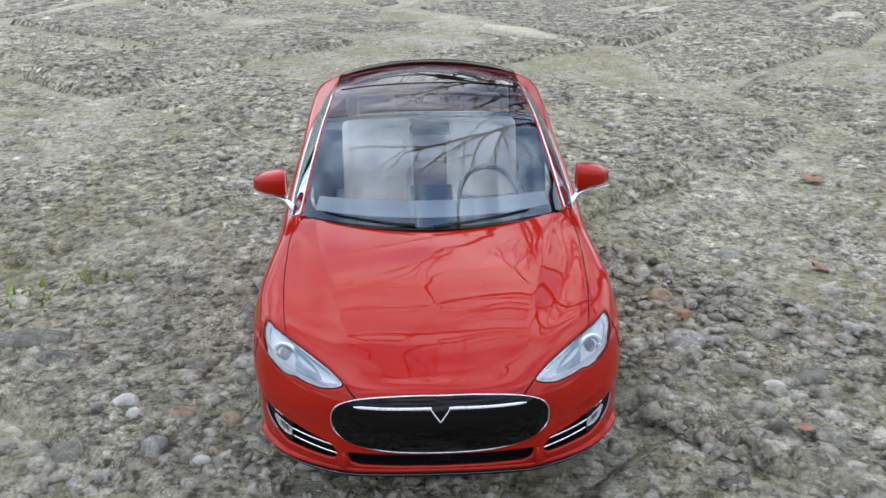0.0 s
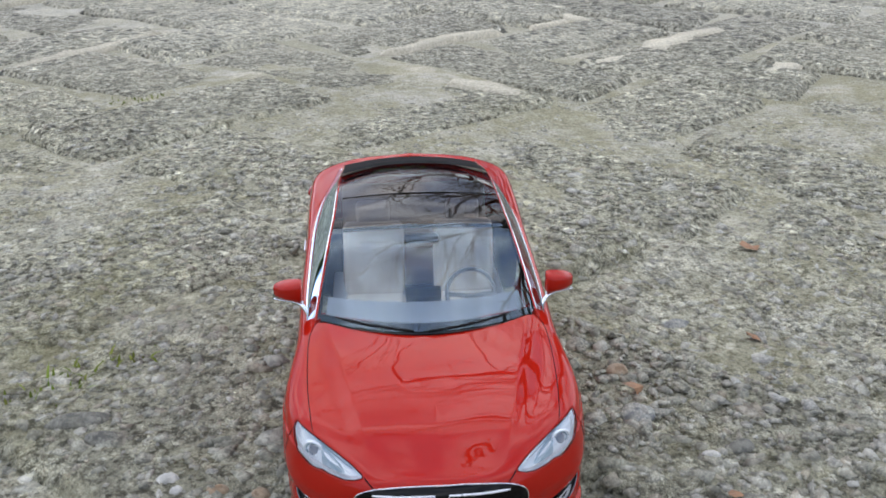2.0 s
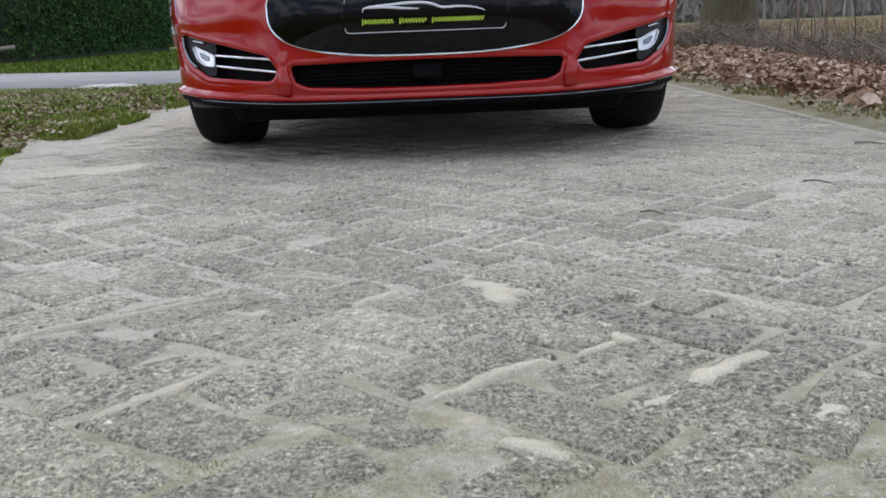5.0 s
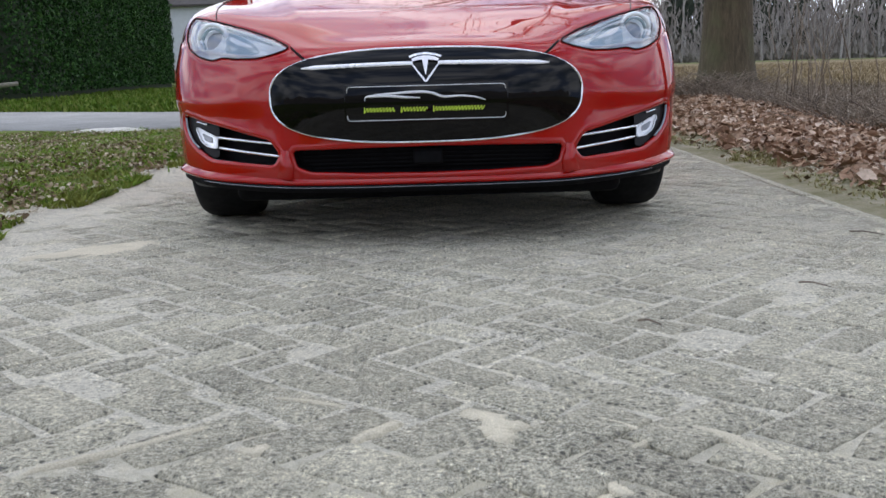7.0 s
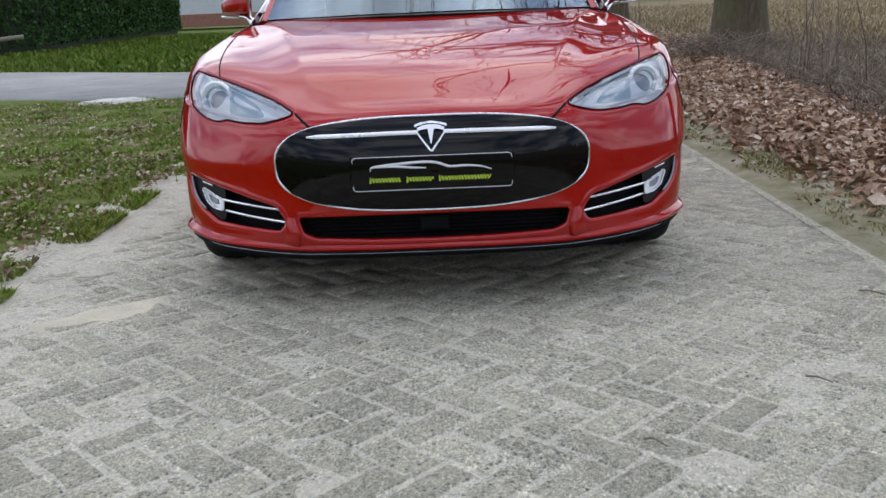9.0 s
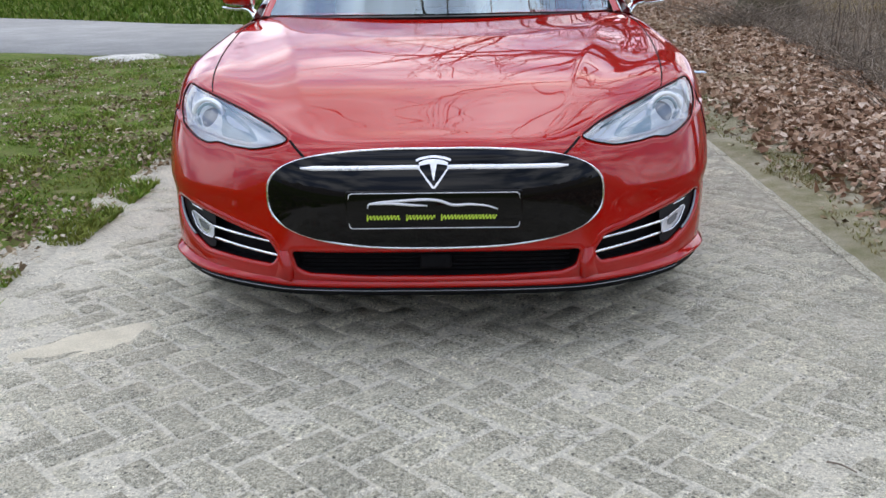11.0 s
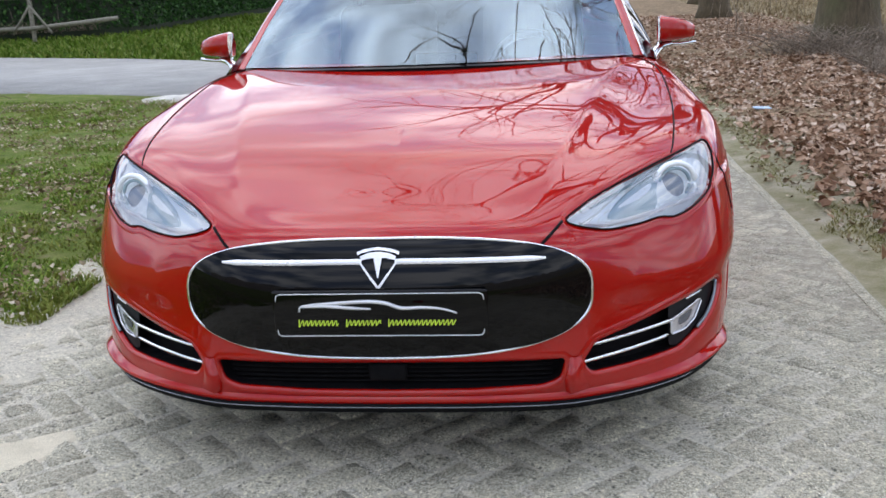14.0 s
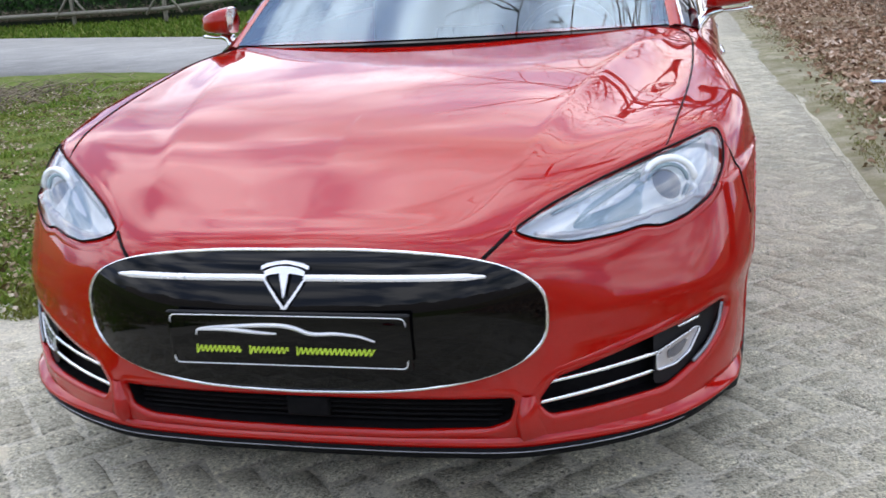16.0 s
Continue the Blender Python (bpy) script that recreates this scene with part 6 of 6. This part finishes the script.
def fence():
    f = new("fence")
    for x, y in ((-27.0, 33.6), (-22.5, 33.1), (-18.2, 32.6)):
        part("post", rounded_box((0.13, 0.13, 1.7), (x, y, 0.5), 0.015, 2), FENCE_WOOD, f)
        for s in (-1, 1):
            tube_part("brace", [(x, y - 0.04, 1.0), (x + s * 0.75, y - 0.1, 0.0)], 0.045, FENCE_WOOD, f, "", 6)
    tube_part("rail", [(-40, 35.0, 0.20), (-27, 33.5, 0.18), (-18.2, 32.5, 0.18), (-15.6, 34.2, 0.4)], 0.08, FENCE_WOOD, f, "", 8)
    tube_part("rail", [(-19.8, 32.6, 1.30), (-17.0, 32.6, 1.32)], 0.07, FENCE_WOOD, f, "", 8)
    return tagged(f, "weathered timber fence before the hedge", "fence")


fence()


def house():
    h = new("house")
    x0, x1, y0 = -25.0, -13.5, 76.0
    part("wall", rounded_box((x1 - x0, 7.0, 5.2), ((x0 + x1) / 2, y0 + 3.5, 3.5), 0.02, 1), WALL_GREY, h, "grey rendered wall", False)
    part("plinth", rounded_box((x1 - x0 + 0.06, 7.06, 1.0), ((x0 + x1) / 2, y0 + 3.5, 0.4), 0.02, 1), BRICK_RED, h, "red brick plinth", False)
    for x in (-15.2,):
        w = part("window", rounded_box((1.25, 0.12, 1.5), (x, y0 - 0.03, 3.2), 0.01, 1), WHITE_FRAME, h, "white framed window", False)
        part("pane", rounded_box((0.5, 0.06, 1.25), (x - 0.29, y0 - 0.08, 3.2), 0.005, 1), DARK_GLASS, w, "", False)
        part("pane", rounded_box((0.5, 0.06, 1.25), (x + 0.29, y0 - 0.08, 3.2), 0.005, 1), DARK_GLASS, w, "", False)
        part("sill", rounded_box((1.4, 0.2, 0.08), (x, y0 - 0.1, 2.42), 0.01, 1), WHITE_FRAME, w, "", False)
    v = [(x0 - 0.4, y0 - 0.5, 6.0), (x1 + 0.4, y0 - 0.5, 6.0), (x1 + 0.4, y0 + 3.5, 9.2), (x0 - 0.4, y0 + 3.5, 9.2), (x0 - 0.4, y0 + 7.5, 6.0), (x1 + 0.4, y0 + 7.5, 6.0),
         (x0 - 0.4, y0 - 0.5, 5.85), (x1 + 0.4, y0 - 0.5, 5.85), (x0 - 0.4, y0 + 7.5, 5.85), (x1 + 0.4, y0 + 7.5, 5.85)]
    f = [(0, 1, 2, 3), (3, 2, 5, 4), (6, 7, 1, 0), (8, 4, 5, 9), (0, 3, 4, 8, 6), (1, 7, 9, 5, 2), (6, 8, 9, 7)]
    mesh_object("roof", v, f, ROOF_TILE, h, "dark tiled roof", False)
    return tagged(h, "grey house with a brick plinth behind the hedge", "house")


house()


def far_woods():
    """Bare trunks, twig haze and some conifers along the far side of the field."""
    V, F, k = [], [], 0
    for _ in range(900):
        x, y = rng.uniform(-90, 260), rng.uniform(205, 240)
        h = rng.uniform(11, 19)
        v, f = tube([(x, y, -0.3), (x + rng.normal(0, 0.3), y, h * 0.5), (x + rng.normal(0, 0.9), y, h)], [0.28, 0.2, 0.05], 4)
        V.append(v)
        F += [tuple(i + k for i in g) for g in f]
        k += len(v)
    for _ in range(40000):
        x, y = rng.uniform(-90, 260), rng.uniform(204, 236)
        z = rng.uniform(0.2, 16) * rng.uniform(0.3, 1)
        s = rng.uniform(0.5, 1.6)
        v = np.array([(-0.2, 0, 0), (0.2, 0, 0), (rng.normal(0, 0.8), 0, s * 1.8)]) + (x, y, z)
        V.append(v)
        F.append((k, k + 1, k + 2))
        k += 3
    ob = mesh_object("far_woods", np.concatenate(V), F, WOODS_MAT, None, "", False)
    tagged(ob, "brown leafless wood on the far side of the field", "woods", kind="stuff")
    V, F, k = [], [], 0
    for _ in range(150):
        x, y, h = rng.uniform(40, 260), rng.uniform(212, 236), rng.uniform(12, 20)
        for _ in range(70):
            z = h * rng.uniform(0.25, 1.0)
            w = 2.6 * (1.05 - z / h) + 0.5
            c = np.array((x + rng.normal(0, w * 0.5), y + rng.normal(0, w * 0.4), z))
            V.append(np.array([(-0.7, 0, 0), (0.7, 0, 0.1), (0, 0.1, 0.9), (0, -0.3, -0.6)]) * rng.uniform(0.5, 1.2) + c)
            F += [(k, k + 1, k + 2), (k, k + 3, k + 1)]
            k += 4
    ob = mesh_object("far_conifers", np.concatenate(V), F, PINE_MAT, None, "", False)
    tagged(ob, "dark conifers in the far wood", "woods", kind="stuff")


far_woods()

# the depth of the wood closes behind its first trees
bv = []
bx = np.linspace(-140, 320, 260)
for x in bx:
    top = 9.5 + 2.5 * noise.noise(Vector((x * 0.05, 1, 0))) + 1.8 * noise.noise(Vector((x * 0.35, 4, 0)))
    bv += [(x, 246, -1), (x, 246 + 2 * noise.noise(Vector((x * 0.2, 0, 0))), top * 0.5), (x, 247, top)]
tagged(mesh_object("backdrop_wood", bv, grid_faces(260, 3), WOODS_MAT), "brown depth of the far wood", "woods", kind="structure")

# unseen wood closing the lane behind the walk's start, added to darken reflections
bv = []
for x in np.linspace(-90, 90, 180):
    top = 5.0 + 1.8 * noise.noise(Vector((x * 0.07, 7, 0))) + 1.4 * noise.noise(Vector((x * 0.4, 2, 0)))
    bv += [(x, -40, -1), (x, -40 - 2 * noise.noise(Vector((x * 0.2, 3, 0))), top * 0.5), (x, -41, top)]
tagged(mesh_object("backdrop_wood", bv, grid_faces(180, 3), WOODS_MAT), "unseen brown wood behind the lane", "woods", kind="structure")


# ---- small loose things ----
def stone_material(name, color, share):
    """A pebble's own colour under the grit and dust of the lane."""
    m = Mat(name)
    geo = m.t.nodes.new("ShaderNodeNewGeometry")
    grit, h = aggregate(m, geo.outputs["Position"])
    n = m.noise(260, 4, 0.65, geo.outputs["Position"])
    own = m.mix(1.0, color, m.ramp(n, [(0.3, (0.7,) * 3), (0.7, (1.25,) * 3)]), "MULTIPLY")
    m.set(Base_Color=m.mix(share, own, grit), Roughness=0.75, Specular_IOR_Level=0.35)
    m.bump(h, 0.5, 0.003)
    return m.m


STONE_GREY = stone_material("dark_grey_stone", (0.10, 0.10, 0.092), 0.35)
STONE_BROWN = stone_material("rusty_brown_stone", (0.30, 0.185, 0.105), 0.35)
STONE_PALE = stone_material("pale_quartz_stone", (0.60, 0.58, 0.53), 0.25)
STONE_BLUE = stone_material("blue_grey_stone", (0.19, 0.20, 0.21), 0.45)
LEAF_ORANGE = plain("orange_leaf_scrap", (0.28, 0.15, 0.075), 0.7, 0, 0.3, 200)
YELLOW_SAND = soil_material("yellow_sand", [(0.3, (0.49, 0.445, 0.335)), (0.6, (0.59, 0.535, 0.405)), (0.8, (0.65, 0.60, 0.475))], 8.0, 0.4, 300.0, 0.003)
PALE_CHIPS = soil_material("pale_stone_chips", [(0.3, (0.48, 0.46, 0.41)), (0.6, (0.64, 0.62, 0.56)), (0.8, (0.76, 0.74, 0.69))], 4.0, 0.8, 60.0, 0.02)
DRY_TWIG = plain("dry_twig", (0.17, 0.135, 0.10), 0.85, 0, 0.3, 60)
BLUE_SCRAP = plain("pale_blue_plastic", (0.45, 0.58, 0.75), 0.4, 0, 0.1, 30)


def stone(x, y, a, b, c, turn, material, label, seed):
    """A worn pebble, half sunk in the paving."""
    r = random.Random(seed)
    bm = bmesh.new()
    bmesh.ops.create_icosphere(bm, subdivisions=3, radius=1.0)
    for v in bm.verts:
        k = 1 + 0.16 * noise.noise(v.co * 1.4 + Vector((seed, 0, 0))) + 0.06 * noise.noise(v.co * 4 + Vector((0, seed, 0)))
        v.co = Vector((v.co.x * a * k, v.co.y * b * k, v.co.z * c * k))
    z = float(surface_z(np.array([x]), np.array([y]))[0][0])
    ob = part("pebble", bm, material)
    ob.matrix_world = pose(x, y, z - 0.25 * c, r.uniform(-8, 8), r.uniform(-8, 8), turn)
    return tagged(ob, label, "pebble", "pebbles round the toy car")


DARK, RUST, PALE, BLUE = "dark grey rounded pebble in the paving", "rust-brown pebble in the paving", "pale quartz pebble in the paving", "blue-grey flat pebble in the paving"
stone(-0.116, -2.889, 0.0080, 0.0055, 0.0050, 10, STONE_GREY, DARK, 1)
stone(-0.064, -2.879, 0.0044, 0.0034, 0.0034, -20, STONE_BROWN, RUST, 2)
stone(-0.082, -2.875, 0.0050, 0.0031, 0.0030, 5, STONE_BROWN, RUST, 3)
stone(-0.087, -2.894, 0.0050, 0.0046, 0.0042, 40, STONE_BLUE, BLUE, 4)
stone(-0.152, -2.820, 0.0150, 0.0060, 0.0050, 8, STONE_GREY, DARK, 5)
stone(-0.138, -2.835, 0.0090, 0.0050, 0.0040, -5, STONE_GREY, DARK, 6)
stone(-0.104, -2.866, 0.0048, 0.0034, 0.0034, 12, STONE_PALE, PALE, 7)
stone(-0.099, -2.874, 0.0028, 0.0024, 0.0024, 0, STONE_PALE, PALE, 8)
stone(-0.070, -2.902, 0.0032, 0.0020, 0.0022, 8, STONE_PALE, PALE, 9)
stone(0.152, -2.733, 0.0090, 0.0055, 0.0030, 15, STONE_BLUE, BLUE, 10)
stone(0.104, -2.833, 0.0085, 0.0075, 0.0040, 0, STONE_BLUE, BLUE, 11)
stone(0.143, -2.861, 0.0068, 0.0045, 0.0034, 20, STONE_GREY, DARK, 12)
stone(0.103, -2.796, 0.0060, 0.0050, 0.0034, 30, STONE_BROWN, RUST, 13)
stone(0.128, -2.866, 0.0042, 0.0022, 0.0024, -10, STONE_PALE, PALE, 14)


def leaf_scrap(x, y, size, turn):
    v, f = leaf_shapes([0], [0], [0], 1.0, 0.15)
    ob = mesh_object("leaf_scrap", v * size, f, LEAF_ORANGE, None, "", False)
    ob.matrix_world = pose(x, y, float(surface_z(np.array([x]), np.array([y]))[0][0]) + 0.002, 6, 5, turn)
    return tagged(ob, "small curled orange scrap of leaf on paving", "leaf", "leaf scraps on the paving")


leaf_scrap(0.128, -2.895, 0.009, 70)
leaf_scrap(0.230, -2.640, 0.014, 80)
leaf_scrap(0.190, -2.752, 0.012, 100)
leaf_scrap(0.105, -2.815, 0.009, 60)


def twig(points, radius, label):
    z = [0.006, 0.010, 0.007, 0.009]
    line = smooth_line([(x, y, z[k % 4]) for k, (x, y) in enumerate(points)], 12)
    ob = mesh_object("twig", *tube(line, np.linspace(radius, radius * 0.6, 12), 6), DRY_TWIG)
    return tagged(ob, label, "twig", "twigs on the lane")


twig([(0.985, -0.672), (1.010, -0.692), (1.038, -0.725)], 0.003, "short dark twig lying on the paving")
twig([(0.478, -1.010), (0.500, -1.018), (0.523, -1.055)], 0.003, "short dark twig lying on the paving")
twig([(1.440, 0.060), (1.475, 0.030), (1.520, -0.030)], 0.003, "thin twig near the edge of the lane")


def joint_tufts():
    """Tiny blades of grass and moss that grow from the joints."""
    spots = ((-0.151, -2.769), (-0.172, -2.790), (-0.253, -2.268), (-0.235, -2.26))
    r = np.random.default_rng(60)
    px = np.concatenate([x + r.normal(0, 0.013, 30) for x, y in spots])
    py = np.concatenate([y + r.normal(0, 0.008, 30) for x, y in spots])
    ob = mesh_object("joint_grass", *blades(px, py, surface_z(px, py)[0] - 0.001, 0.0042, 0.0008, 1.2), GRASS_MAT, None, "", False)
    tagged(ob, "tiny tufts of moss and grass in the joints", "grass", kind="stuff")


joint_tufts()


def mound(name, cx, cy, rx, ry, turn, height, z, material, label, category, seed):
    """A low uneven spread of loose material."""
    v = []
    for ring in np.linspace(0, 1, 9):
        for a in np.linspace(0, 2 * np.pi, 40, endpoint=False):
            k = ring * (1 + 0.35 * noise.noise(Vector((math.cos(a) * 1.6, math.sin(a) * 1.6, seed))))
            x, y = rx * k * math.cos(a), ry * k * math.sin(a)
            c, q = math.cos(turn), math.sin(turn)
            h = height * (1 - ring**2) + 0.25 * height * noise.noise(Vector((x * 9, y * 9, seed))) - (0.02 if ring == 1 else 0)
            v.append((cx + x * c - y * q, cy + x * q + y * c, z + h))
    return tagged(mesh_object(name, v, grid_faces(9, 40, True), material), label, category)


mound("sand_patch", -1.20, 0.14, 0.30, 0.10, radians(38), 0.007, -0.0030, YELLOW_SAND, "spill of yellow sand on the edge of the lane", "sand", 3)
mound("chip_patch", -4.75, 11.2, 0.65, 0.45, radians(30), 0.05, -0.21, PALE_CHIPS, "heap of pale stone chips beside the path", "stone chips", 8)
scrap = part("plastic_scrap", rounded_box((0.16, 0.07, 0.012), (0, 0, 0), 0.004, 2), BLUE_SCRAP)
scrap.matrix_world = pose(2.38, 6.6, 0.055, 6, 4, 12)
tagged(scrap, "pale blue plastic scrap lying among the leaves", "litter")

def sand_spill(points, width, seed):
    """Pale sand heaped along a joint, its edges run out over the blocks."""
    line = smooth_line([(x, y, 0) for x, y in points], 44)
    run = np.gradient(line[:, :2], axis=0)
    side = np.stack([-run[:, 1], run[:, 0]], -1) / np.linalg.norm(run, axis=1)[:, None]
    v = []
    for k, (p, s) in enumerate(zip(line, side)):
        t = k / 43
        sink = 0.014 * max(0.0, 1 - math.sin(math.pi * t) / 0.4)
        w = 1.5 * width * math.sin(math.pi * (0.06 + 0.88 * t)) ** 0.5
        for j, (d, h) in enumerate(((-1.0, -0.012), (-0.78, 0.0010), (0.0, 0.0030), (0.78, 0.0010), (1.0, -0.012))):
            e = w * d * (1 + 0.6 * noise.noise(Vector((p[0] * 45, p[1] * 45, seed + 3 * (d > 0)))) + 0.45 * noise.noise(Vector((p[0] * 170, p[1] * 170, seed + 3 * (d > 0)))))
            x, y = p[0] + s[0] * e, p[1] + s[1] * e
            v.append((x, y, float(road_z(x, y)) + h - sink + 0.0012 * noise.noise(Vector((x * 60, y * 60, seed)))))
    ob = mesh_object("sand_patch", v, grid_faces(44, 5), YELLOW_SAND)
    return tagged(ob, "pale yellow sand lying in a joint of the paving", "sand", "sand in the joints")


for k, (width, points) in enumerate((
        (0.020, [(0.029, -1.563), (0.086, -1.585), (0.126, -1.625), (0.172, -1.615)]),
        (0.022, [(0.080, -1.556), (0.102, -1.630), (0.104, -1.708)]),
        (0.011, [(0.198, -1.794), (0.235, -1.823), (0.258, -1.877), (0.296, -1.908)]),
        (0.006, [(0.255, -1.892), (0.222, -1.923), (0.187, -1.949)]),
        (0.012, [(0.206, -2.150), (0.274, -2.108), (0.339, -2.034), (0.470, -1.936)]),
        (0.010, [(-0.139, -1.692), (-0.096, -1.635), (-0.048, -1.592)]),
        (0.010, [(-0.423, -2.149), (-0.384, -2.077), (-0.335, -2.026), (-0.276, -1.922)]),
        (0.007, [(-0.315, -1.448), (-0.238, -1.477), (-0.152, -1.523)]),
        (0.013, [(0.405, -1.637), (0.473, -1.693), (0.524, -1.802), (0.553, -1.815)]),
        (0.006, [(0.280, -1.591), (0.352, -1.681), (0.297, -1.748)]),
        (0.008, [(-0.026, -2.102), (0.015, -2.090), (0.074, -2.023), (0.163, -1.958)]),
        (0.012, [(0.054, -2.227), (0.105, -2.253), (0.134, -2.295)]),
        (0.010, [(-0.330, -1.690), (-0.290, -1.711), (-0.268, -1.676)]),
        (0.008, [(-0.664, -1.777), (-0.559, -1.711), (-0.452, -1.640), (-0.364, -1.566)]),
        (0.012, [(0.379, -2.216), (0.452, -2.159), (0.525, -2.123)]))):
    sand_spill(points, width, k)

# narrow concrete edging along the lane
edging = tagged(new("edging"), "narrow grey concrete edging along the lane", "edging", kind="structure")
eb = rounded_box((0.055, 0.985, 0.06), (0, 0, -0.03), 0.008, 2)
edge_mesh = bpy.data.meshes.new("edging_stone")
eb.to_mesh(edge_mesh)
eb.free()
edge_mesh.materials.append(PAVER)
er = random.Random(9)
for k in range(15):
    y = -1.5 + k
    o = new("edging_stone", edge_mesh)
    o.parent = edging
    o.matrix_basis = pose(1.655 + 0.012 * y + er.gauss(0, 0.004), y, 0.001 + er.gauss(0, 0.0015), 0, 0, -0.7 + er.gauss(0, 0.3))
